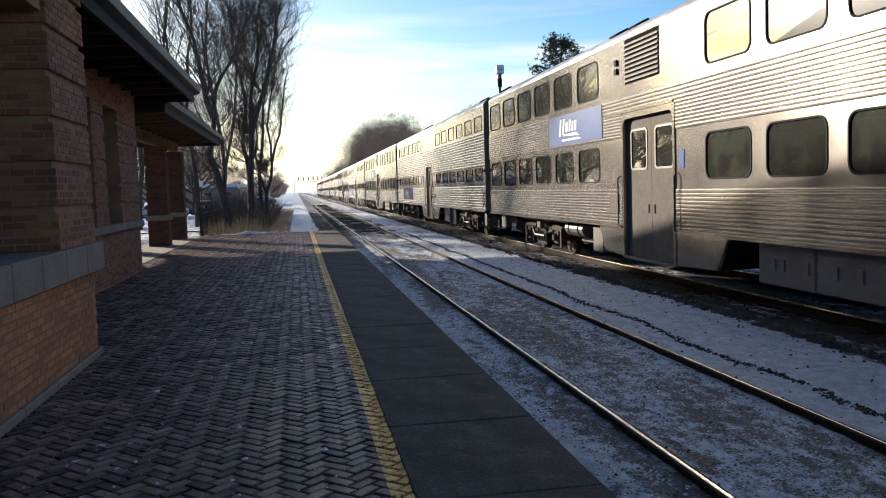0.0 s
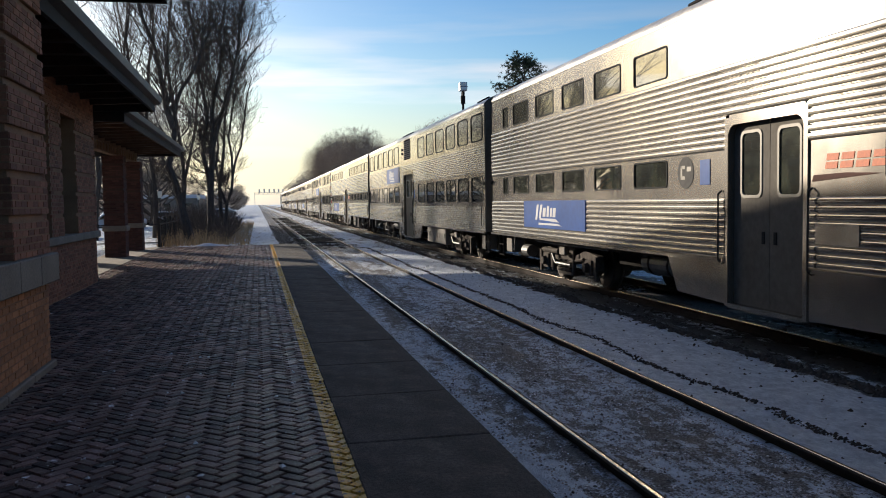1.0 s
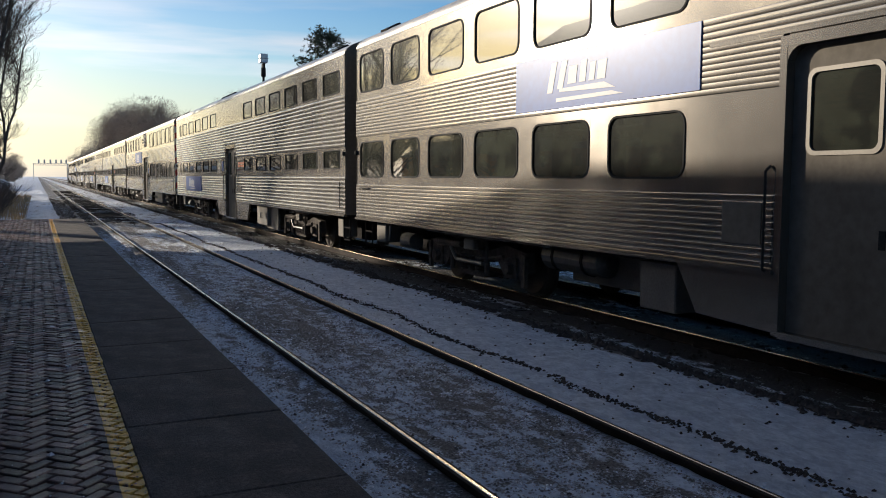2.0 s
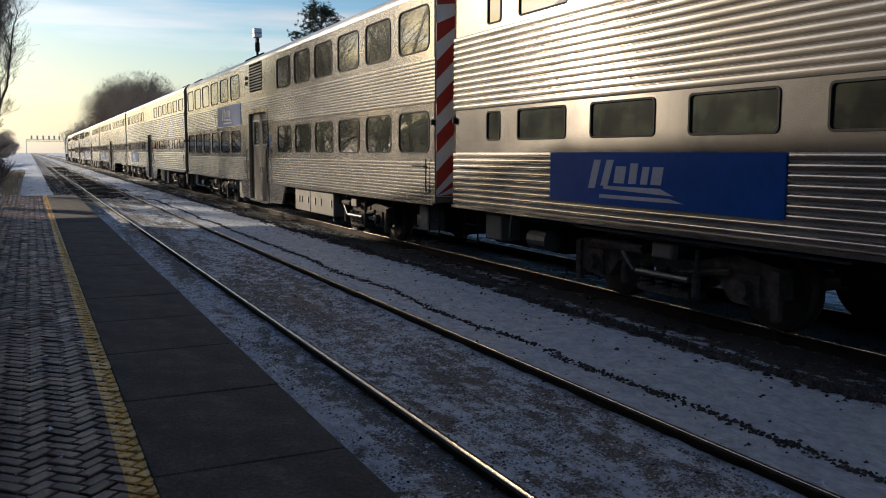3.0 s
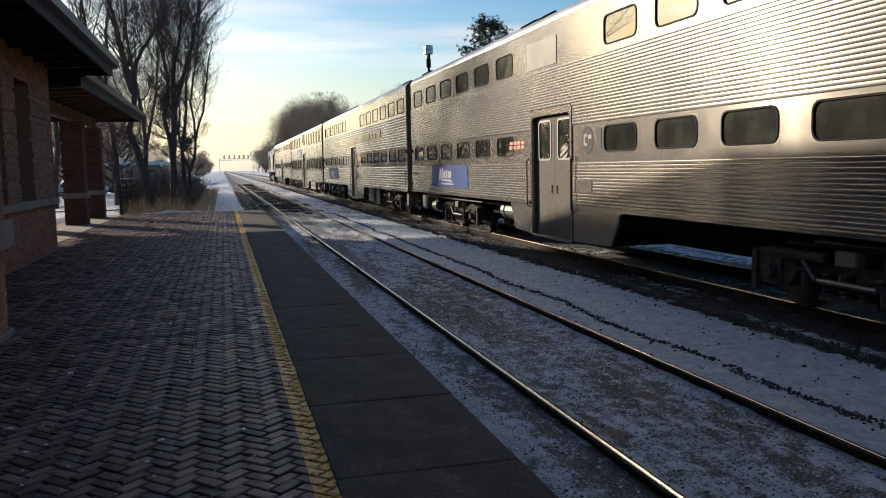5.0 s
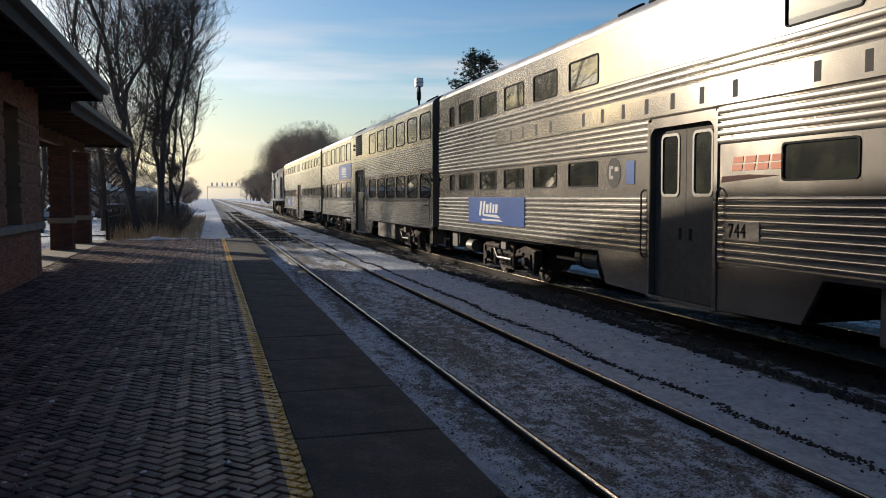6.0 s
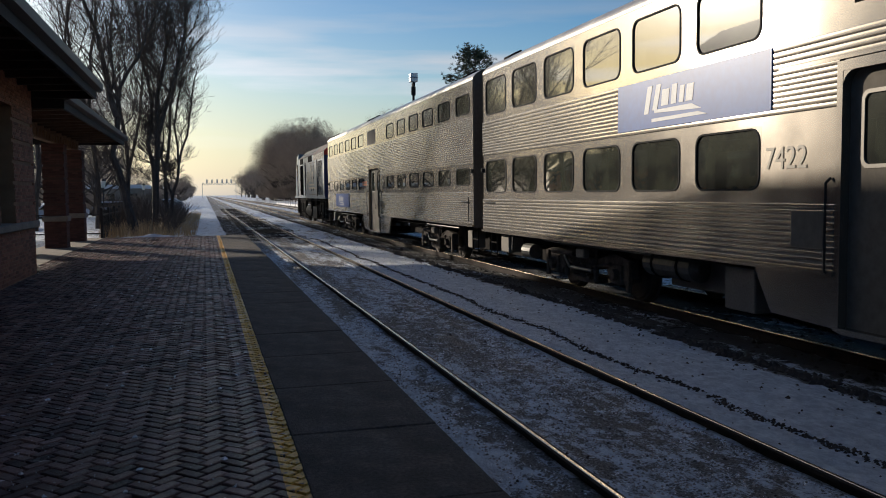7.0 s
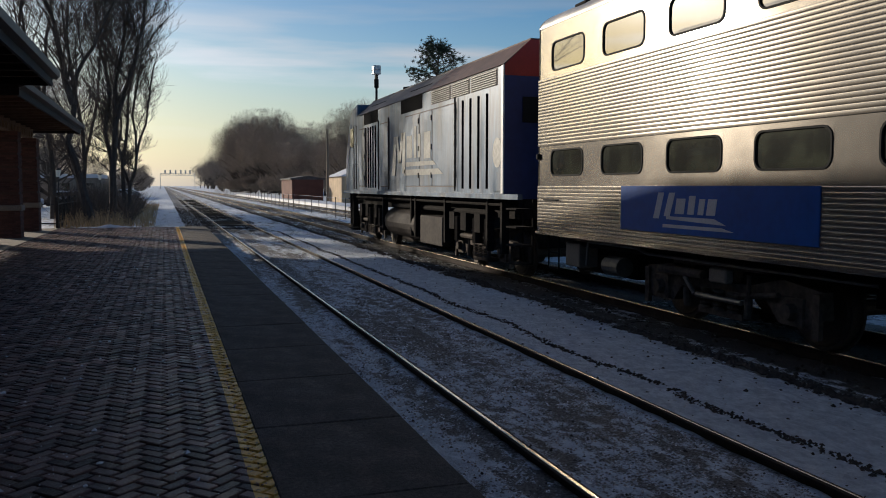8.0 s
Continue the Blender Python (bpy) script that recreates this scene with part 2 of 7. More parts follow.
def ground_material(name):
    """Trodden snow over dark ballast: bands along the tracks set how much snow lies, noise breaks them up."""
    m = bpy.data.materials.new(name)
    m.use_nodes = True
    n, l = m.node_tree.nodes, m.node_tree.links
    b = n["Principled BSDF"]
    co = n.new("ShaderNodeTexCoord")
    sep = n.new("ShaderNodeSeparateXYZ")
    l.new(co.outputs["Object"], sep.inputs["Vector"])
    # snow cover across the tracks, x from -1 to 15 m
    rng = n.new("ShaderNodeMapRange")
    rng.inputs["From Min"].default_value, rng.inputs["From Max"].default_value = -1.0, 15.0
    l.new(sep.outputs["X"], rng.inputs["Value"])
    def across(stops):
        ramp = n.new("ShaderNodeValToRGB")
        ramp.color_ramp.interpolation = "LINEAR"
        els = ramp.color_ramp.elements
        for i, (x, v) in enumerate(stops):
            e = els[i] if i < 2 else els.new((x + 1) / 16)
            e.position, e.color = (x + 1) / 16, (v, v, v, 1)
        l.new(rng.outputs["Result"], ramp.inputs["Fac"])
        return ramp.outputs["Color"]
    near_cover = across([(-0.9, 0.85), (0.8, 0.9), (0.95, 0.30), (1.55, 0.75), (1.70, 0.85), (1.85, 0.68), (2.15, 0.40), (2.5, 0.34), (3.0, 0.40), (3.5, 0.48), (3.8, 0.50), (4.05, 1.0), (4.8, 1.45), (5.75, 1.3), (5.95, 0.30), (6.15, 0.25), (6.6, 0.0), (7.0, 0.0), (9.4, 0.08), (9.9, 0.8), (10.9, 0.7), (11.3, 0.2), (13.4, 0.2), (14, 0.8)])
    # past the platform's end the ballast lies barer
    far_cover = across([(-0.9, 0.85), (0.8, 0.95), (0.95, 0.1), (2.2, 0.05), (2.35, 0.3), (2.6, 0.50), (3.0, 0.15), (3.5, 0.42), (3.8, 0.1), (4.1, 0.4), (4.5, 0.72), (5.8, 0.70), (6.0, 0.05), (6.6, 0.05), (7.0, 0.45), (7.3, 0.15), (9.2, 0.1), (9.7, 0.85), (10.6, 0.85), (11.2, 0.1), (13.6, 0.2), (14, 0.9)])
    along = n.new("ShaderNodeMapRange")
    along.inputs["From Min"].default_value, along.inputs["From Max"].default_value = 23.0, 38.0
    l.new(sep.outputs["Y"], along.inputs["Value"])
    both = n.new("ShaderNodeMixRGB")
    l.new(along.outputs["Result"], both.inputs["Fac"]), l.new(near_cover, both.inputs["Color1"]), l.new(far_cover, both.inputs["Color2"])

    def noise_tex(scale, detail, stretch):
        mp = n.new("ShaderNodeMapping")
        mp.inputs["Scale"].default_value = stretch
        t = n.new("ShaderNodeTexNoise")
        t.inputs["Scale"].default_value, t.inputs["Detail"].default_value, t.inputs["Roughness"].default_value = scale, detail, 0.65
        l.new(co.outputs["Object"], mp.inputs["Vector"]), l.new(mp.outputs["Vector"], t.inputs["Vector"])
        return t.outputs["Fac"]

    def mth(op, a, c):
        t = n.new("ShaderNodeMath")
        t.operation = op
        for i, s in enumerate((a, c)):
            if isinstance(s, (int, float)):
                t.inputs[i].default_value = s
            else:
                l.new(s, t.inputs[i])
        return t.outputs["Value"]
    big, fine, grit = noise_tex(1.9, 7, (1, 0.16, 1)), noise_tex(6.5, 9, (1, 0.7, 1)), noise_tex(48, 6, (1, 1, 1))
    cover = mth("ADD", mth("ADD", both.outputs["Color"], mth("MULTIPLY", mth("SUBTRACT", big, 0.5), 2.9)), mth("MULTIPLY", mth("SUBTRACT", fine, 0.5), 2.2))
    cover = mth("ADD", cover, mth("MULTIPLY", mth("SUBTRACT", grit, 0.5), 1.5))
    fac = n.new("ShaderNodeMapRange")
    fac.inputs["From Min"].default_value, fac.inputs["From Max"].default_value = 0.34, 0.62
    l.new(cover, fac.inputs["Value"])
    dirt = n.new("ShaderNodeValToRGB")
    dirt.color_ramp.elements[0].color, dirt.color_ramp.elements[1].color = (0.06, 0.053, 0.047, 1), (0.37, 0.33, 0.29, 1)
    dirt.color_ramp.elements[0].position, dirt.color_ramp.elements[1].position = 0.35, 0.7
    l.new(grit, dirt.inputs["Fac"])
    # the sky's blue light and shade among lumps are put into the snow colour
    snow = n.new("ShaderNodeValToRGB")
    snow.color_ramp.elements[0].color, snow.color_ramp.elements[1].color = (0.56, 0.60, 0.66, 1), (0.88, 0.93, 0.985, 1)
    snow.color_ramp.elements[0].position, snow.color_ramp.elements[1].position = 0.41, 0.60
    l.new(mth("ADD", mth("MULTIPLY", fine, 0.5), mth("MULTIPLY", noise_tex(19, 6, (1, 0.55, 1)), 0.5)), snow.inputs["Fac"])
    # ballast darkened along the tracks: oil stain plus the train's shade put into colour
    oil_and_shade = n.new("ShaderNodeMixRGB")
    oil_and_shade.blend_type = "MULTIPLY"
    oil_and_shade.inputs["Fac"].default_value = 1.0
    l.new(dirt.outputs["Color"], oil_and_shade.inputs["Color1"])
    l.new(across([(-0.9, 1.0), (5.8, 1.0), (6.15, 0.25), (9.3, 0.22), (9.8, 0.9), (11.2, 0.4), (13.6, 0.4), (14, 1.0)]), oil_and_shade.inputs["Color2"])
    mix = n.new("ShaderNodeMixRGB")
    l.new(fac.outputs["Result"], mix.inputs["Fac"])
    l.new(oil_and_shade.outputs["Color"], mix.inputs["Color1"]), l.new(snow.outputs["Color"], mix.inputs["Color2"])
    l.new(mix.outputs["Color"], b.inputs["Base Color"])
    b.inputs["Roughness"].default_value = 0.7
    bp = n.new("ShaderNodeBump")
    bp.inputs["Strength"].default_value, bp.inputs["Distance"].default_value = 1.0, 0.09
    l.new(mth("ADD", mth("ADD", mth("MULTIPLY", fine, 1.3), mth("MULTIPLY", grit, 0.8)), mth("MULTIPLY", noise_tex(15, 4, (1, 0.6, 1)), 0.9)), bp.inputs["Height"])
    l.new(bp.outputs["Normal"], b.inputs["Normal"])
    return m


def paver_material(name, stripe):
    """Worn purple-brown brick, some bricks paler and glossy; a yellow painted stripe runs along the platform between two x."""
    m = material(name, (0.100, 0.062, 0.053), 0.50, 0.0, 0.45, 110, 1.6, 1.0, 130, islands=0.75, objects=0.75, second=(0.42, 0.40, 0.40), second_at=(0.65, 0.71), second_scale=9.0, rough_vary=0.24, spec=0.30)
    n, l = m.node_tree.nodes, m.node_tree.links
    b = n["Principled BSDF"]
    old = b.inputs["Base Color"].links[0].from_socket
    geo, sep = n.new("ShaderNodeNewGeometry"), n.new("ShaderNodeSeparateXYZ")
    l.new(geo.outputs["Position"], sep.inputs["Vector"])
    wear = n.new("ShaderNodeTexNoise")
    wear.inputs["Scale"].default_value, wear.inputs["Detail"].default_value = 22.0, 8.0
    l.new(geo.outputs["Position"], wear.inputs["Vector"])

    def mth(op, a, c):
        t = n.new("ShaderNodeMath")
        t.operation = op
        for i, s in enumerate((a, c)):
            if isinstance(s, (int, float)):
                t.inputs[i].default_value = s
            else:
                l.new(s, t.inputs[i])
        return t.outputs["Value"]
    edge = mth("ADD", sep.outputs["X"], mth("MULTIPLY", mth("SUBTRACT", wear.outputs["Fac"], 0.5), 0.03))
    mask = mth("MULTIPLY", mth("GREATER_THAN", edge, stripe), mth("LESS_THAN", wear.outputs["Fac"], 0.61))
    tone = n.new("ShaderNodeValToRGB")
    tone.color_ramp.elements[0].color, tone.color_ramp.elements[1].color = (0.84, 0.465, 0.075, 1), (0.64, 0.35, 0.06, 1)
    tone.color_ramp.elements[0].position, tone.color_ramp.elements[1].position = 0.35, 0.62
    l.new(wear.outputs["Fac"], tone.inputs["Fac"])
    mix = n.new("ShaderNodeMixRGB")
    l.new(mask, mix.inputs["Fac"]), l.new(old, mix.inputs["Color1"]), l.new(tone.outputs["Color"], mix.inputs["Color2"])
    l.new(mix.outputs["Color"], b.inputs["Base Color"])
    return m


# a film of grime on the steel spreads a wide soft glare round the sharp one
for key in ("steel", "steel_flat"):
    film = M[key].node_tree.nodes["Principled BSDF"]
    film.inputs["Coat Weight"].default_value, film.inputs["Coat Roughness"].default_value = 0.30, 0.40
    film.inputs["Coat Tint"].default_value = (1.0, 0.95, 0.86, 1)
# a film of dust on the panes scatters the sun
M["glass"].node_tree.nodes["Principled BSDF"].inputs["Coat Weight"].default_value = 0.16
M["glass"].node_tree.nodes["Principled BSDF"].inputs["Coat Roughness"].default_value = 0.24
M["paver"] = paver_material("worn_paving_brick", 0.425)
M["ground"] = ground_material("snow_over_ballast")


# ---- mesh helpers ----
def box(bm, x0, x1, y0, y1, z0, z1, m=None):
    """A box between two corners, turned by m if given."""
    vs = [bm.verts.new((x, y, z)) for x in (x0, x1) for y in (y0, y1) for z in (z0, z1)]
    if m:
        for v in vs:
            v.co = m @ v.co
    for q in ((0, 1, 3, 2), (4, 6, 7, 5), (0, 4, 5, 1), (2, 3, 7, 6), (0, 2, 6, 4), (1, 5, 7, 3)):
        bm.faces.new([vs[i] for i in q])
    return vs


def tube(bm, p, q, r0, r1=None, n=8, caps=True):
    """A tapered tube from p to q."""
    p, q = Vector(p), Vector(q)
    r1 = r0 if r1 is None else r1
    rot = (q - p).to_track_quat("Z", "Y")
    rings = []
    for c, r in ((p, r0), (q, r1)):
        rings.append([bm.verts.new(c + rot @ Vector((r * math.cos(a), r * math.sin(a), 0))) for a in (2 * math.pi * i / n for i in range(n))])
    for i in range(n):
        j = (i + 1) % n
        bm.faces.new((rings[0][i], rings[0][j], rings[1][j], rings[1][i]))
    if caps:
        bm.faces.new(rings[0][::-1]), bm.faces.new(rings[1])


def prism(bm, pts, axis, a, b):
    """A closed outline of pairs pushed along an axis from a to b."""
    def at(u, v, w):
        return {"x": (w, u, v), "y": (u, w, v), "z": (u, v, w)}[axis]
    lo, hi = [bm.verts.new(at(u, v, a)) for u, v in pts], [bm.verts.new(at(u, v, b)) for u, v in pts]
    n = len(pts)
    for i in range(n):
        j = (i + 1) % n
        bm.faces.new((lo[i], lo[j], hi[j], hi[i]))
    bm.faces.new(lo[::-1]), bm.faces.new(hi)


def sheet(bm, pts, y0, y1):
    """An open profile of (x, z) pushed along y."""
    a, b = [bm.verts.new((x, y0, z)) for x, z in pts], [bm.verts.new((x, y1, z)) for x, z in pts]
    for i in range(len(pts) - 1):
        bm.faces.new((a[i], a[i + 1], b[i + 1], b[i]))


def mesh_of(name, bm, mat, smooth=False):
    bmesh.ops.recalc_face_normals(bm, faces=bm.faces)
    me = bpy.data.meshes.new(name)
    bm.to_mesh(me)
    bm.free()
    me.materials.append(mat)
    if smooth:
        me.shade_smooth()
    return me


def part(name, bm, mat, parent=None, label="", smooth=False):
    """Links a bmesh as one mesh object under a thing or under a part."""
    ob = new(name, mesh_of(name, bm, mat, smooth))
    ob.parent = parent
    if label:
        ob["label"] = label
    return ob


def thing(name, at, label, category, group="", kind=""):
    ob = new(name)
    ob.matrix_basis = at
    ob.empty_display_size = 0.2
    return tagged(ob, label, category, group, kind)


def bevel(bm, w, seg=1):
    bmesh.ops.bevel(bm, geom=list(bm.edges), offset=w, segments=seg, affect="EDGES", clamp_overlap=True)


def rounded(y0, y1, z0, z1, r, n=4):
    """The outline of a rectangle with round corners."""
    pts = []
    for cy, cz, a0 in ((y1 - r, z1 - r, 0), (y0 + r, z1 - r, 90), (y0 + r, z0 + r, 180), (y1 - r, z0 + r, 270)):
        pts += [(cy + r * math.cos(radians(a0 + 90 * i / n)), cz + r * math.sin(radians(a0 + 90 * i / n))) for i in range(n + 1)]
    return pts


# ---- ground and tracks ----
RAIL_Z, TRACKS = -0.2, (3.17, 7.85, 12.45)
GAUGE = 1.507                          # between the middles of the rail heads


def ground_height(x, y):
    """Snow and ballast: lower at the sides, humps between the tracks, level under the platform."""
    n = noise.noise(Vector((x * 1.1, y * 0.5, 3.1))) * 0.022 + noise.noise(Vector((x * 4.3, y * 2.6, 7.7))) * 0.017 + noise.noise(Vector((x * 9, y * 6, 2.2))) * 0.020
    h = -0.295
    if x < 1.6:
        h = -0.36 if y < 36.3 else -0.10 - 0.16 * min(1, max(0, (x - 0.75) / 0.8))
        n *= 0.6
    elif x > 6.2:
        h = -0.34
    elif 4.05 < x < 5.7:
        h = -0.27
    if 2.25 < x < 2.55 or 3.78 < x < 4.08:
        h, n = -0.275, n * 0.5
    return h + n


def spaced(stops):
    """Grid lines from (start, step) stops, ending at the last stop."""
    out = []
    for (a, step), (b, _) in zip(stops, stops[1:]):
        k = max(1, round((b - a) / step))
        out += [a + (b - a) * i / k for i in range(k)]
    return out + [stops[-1][0]]


def make_ground():
    xs = spaced([(-2500, 600), (-100, 30), (-10, 2), (0, 0.4), (1.5, 0.055), (6.4, 0.5), (14, 4), (30, 30), (120, 600), (2500, 1)])
    ys = spaced([(-2500, 600), (-100, 30), (-6, 1), (-1, 0.5), (3, 0.07), (14, 0.16), (30, 0.5), (60, 3), (120, 20), (300, 300), (3000, 1)])
    me = bpy.data.meshes.new("ground")
    nx = len(xs)
    vs = [(x, y, ground_height(x, y)) for y in ys for x in xs]
    fs = [(j * nx + i, j * nx + i + 1, (j + 1) * nx + i + 1, (j + 1) * nx + i) for j in range(len(ys) - 1) for i in range(nx - 1)]
    me.from_pydata(vs, [], fs)
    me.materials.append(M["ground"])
    me.shade_smooth()
    tagged(new("ground", me), "snow-covered ground and ballast beside the tracks", "ground", kind="structure")


make_ground()


def rail_pts(x):
    return [(x - 0.07, RAIL_Z - 0.17), (x + 0.07, RAIL_Z - 0.17), (x + 0.07, RAIL_Z - 0.155), (x + 0.012, RAIL_Z - 0.13), (x + 0.012, RAIL_Z - 0.045),
            (x + 0.034, RAIL_Z - 0.035), (x + 0.036, RAIL_Z - 0.008), (x - 0.036, RAIL_Z - 0.008), (x - 0.034, RAIL_Z - 0.035), (x - 0.012, RAIL_Z - 0.045), (x - 0.012, RAIL_Z - 0.13), (x - 0.07, RAIL_Z - 0.155)]


def make_tracks():
    for c in TRACKS:
        track = thing("railway_track", pose(0, 0, 0), "pair of steel rails set in snowy ballast", "railway track", "railway tracks", "structure")
        for x, w in ((c - GAUGE / 2, 0.017 if c == TRACKS[0] else 0.006), (c + GAUGE / 2, 0.009 if c == TRACKS[0] else 0.008)):
            bm = bmesh.new()
            prism(bm, rail_pts(x), "y", -60, 1400)
            rail = part("rail", bm, M["rail"], track, "rusty steel rail")
            bm = bmesh.new()
            prism(bm, [(x - w, RAIL_Z - 0.010), (x + w, RAIL_Z - 0.010), (x + w - 0.001, RAIL_Z - 0.003), (x + w * 0.6, RAIL_Z), (x - w * 0.6, RAIL_Z), (x - w + 0.001, RAIL_Z - 0.003)], "y", -60, 1400)
            part("rail_head", bm, M["rail_top"], rail, "polished running surface of the rail")
    # timber sleepers, mostly under the snow
    rng = random.Random(5)
    bm = bmesh.new()
    for c in TRACKS[1:]:
        for i in range(-10, 200):
            box(bm, c - 1.3, c + 1.3, i * 0.55 - 0.11 + rng.uniform(-0.03, 0.03), i * 0.55 + 0.11, -0.5, -0.365 + rng.uniform(-0.02, 0.01))
    for i in range(66, 220):              # the near track's sleepers lie bare past the platform
        box(bm, TRACKS[0] - 1.3, TRACKS[0] + 1.3, i * 0.55 - 0.11 + rng.uniform(-0.03, 0.03), i * 0.55 + 0.11, -0.5, -0.272 + rng.uniform(-0.025, 0.012))
    tagged(part("sleepers", bm, M["under"]), "dark timber sleepers under the rails", "sleepers", kind="stuff")


make_tracks()


def stones(name, spots, mat, label, category):
    """Many small broken stones in one mesh."""
    rng = random.Random(11)
    vs, fs = [], []
    base = [(1, 0, 0), (-1, 0, 0), (0, 1, 0), (0, -1, 0), (0, 0, 1), (0, 0, -1)]
    tri = [(0, 2, 4), (2, 1, 4), (1, 3, 4), (3, 0, 4), (2, 0, 5), (1, 2, 5), (3, 1, 5), (0, 3, 5)]
    for x, y, z, r in spots:
        k, a = len(vs), rng.uniform(0, 6.3)
        ca, sa = math.cos(a), math.sin(a)
        for bx, by, bz in base:
            px, py, pz = bx * r * rng.uniform(0.6, 1.3), by * r * rng.uniform(0.6, 1.3), bz * r * rng.uniform(0.4, 0.9)
            vs.append((x + px * ca - py * sa, y + px * sa + py * ca, z + pz))
        fs += [(a0 + k, b0 + k, c0 + k) for a0, b0, c0 in tri]
    me = bpy.data.meshes.new(name)
    me.from_pydata(vs, [], fs)
    me.materials.append(mat)
    return tagged(new(name, me), label, category, kind="stuff")


def make_stones():
    rng = random.Random(3)
    spots = []
    for _ in range(5000):                # thin broken line of clods beside the near track
        y = -3 + 40 * rng.random() ** 1.5
        x = 4.50 + 0.09 * noise.noise(Vector((3, y * 0.5, 0))) + rng.gauss(0, 0.03)
        if noise.noise(Vector((0, y * 2.4, 0))) > -0.42:
            spots.append((x, y, ground_height(x, y) + 0.004, rng.uniform(0.008, 0.024)))
    for _ in range(7500):                # ragged dark seam at the foot of the next track's ballast
        y = -3 + 96 * rng.random() ** 1.8
        k = noise.noise(Vector((9, y * 1.3, 0)))
        x = 5.97 + 0.13 * noise.noise(Vector((5, y * 0.9, 0))) + rng.gauss(0, 0.045 + 0.06 * max(0, k))
        if k > -0.45:
            spots.append((x, y, ground_height(x, y) + 0.010, rng.uniform(0.015, 0.055)))
    for _ in range(1200):
        y = -3 + 66 * rng.random() ** 1.8
        x = 6.0 + rng.gauss(0, 0.25)
        spots.append((x, y, ground_height(x, y) + 0.006, rng.uniform(0.01, 0.03)))
    for _ in range(5000):                # ballast under the train
        y = -5 + 128 * rng.random() ** 1.5
        x = rng.uniform(6.2, 9.4)
        spots.append((x, y, -0.34, rng.uniform(0.02, 0.05)))
    for _ in range(1300):                # loose stones round the near track
        y = -3 + 46 * rng.random() ** 1.6
        x = rng.uniform(1.65, 5.6)
        spots.append((x, y, ground_height(x, y) + 0.003, rng.uniform(0.006, 0.022)))
    for _ in range(2600):                # bare ballast past the platform's end
        y, x = rng.uniform(36.5, 75), rng.uniform(0.85, 2.3)
        spots.append((x, y, ground_height(x, y), rng.uniform(0.02, 0.05)))
    stones("ballast_stones", spots, M["clod"], "dark broken ballast stones strewn on the snow", "ballast")
    spots = []
    for _ in range(28000):               # fine gravel of the near track, thinning with distance
        y = -2 + 27 * rng.random() ** 1.6
        x = rng.uniform(2.5, 3.85) if rng.random() < 0.68 else rng.uniform(1.64, 2.34)
        if noise.noise(Vector((x * 2.2, y * 0.8, 4))) > -0.25:
            spots.append((x, y, ground_height(x, y) + 0.001, rng.uniform(0.006, 0.017)))
    stones("track_gravel", spots, M["gravel"], "fine brown gravel dusted with snow between the rails", "gravel")
    spots = []
    for _ in range(1500):
        y = 3 + 45 * rng.random() ** 1.6
        x = rng.choice((rng.gauss(1.75, 0.1), rng.uniform(4.1, 6.1), rng.uniform(2.5, 3.8)))
        if x > 1.62:
            spots.append((x, y, ground_height(x, y), rng.uniform(0.008, 0.028)))
    stones("snow_lumps", spots, M["ice"], "small lumps of hard frozen snow", "snow")


make_stones()

# ---- platform ----
PLAT_END, PLAT_EDGE, YEL0, YEL1 = 35.9, 1.593, 0.425, 0.548


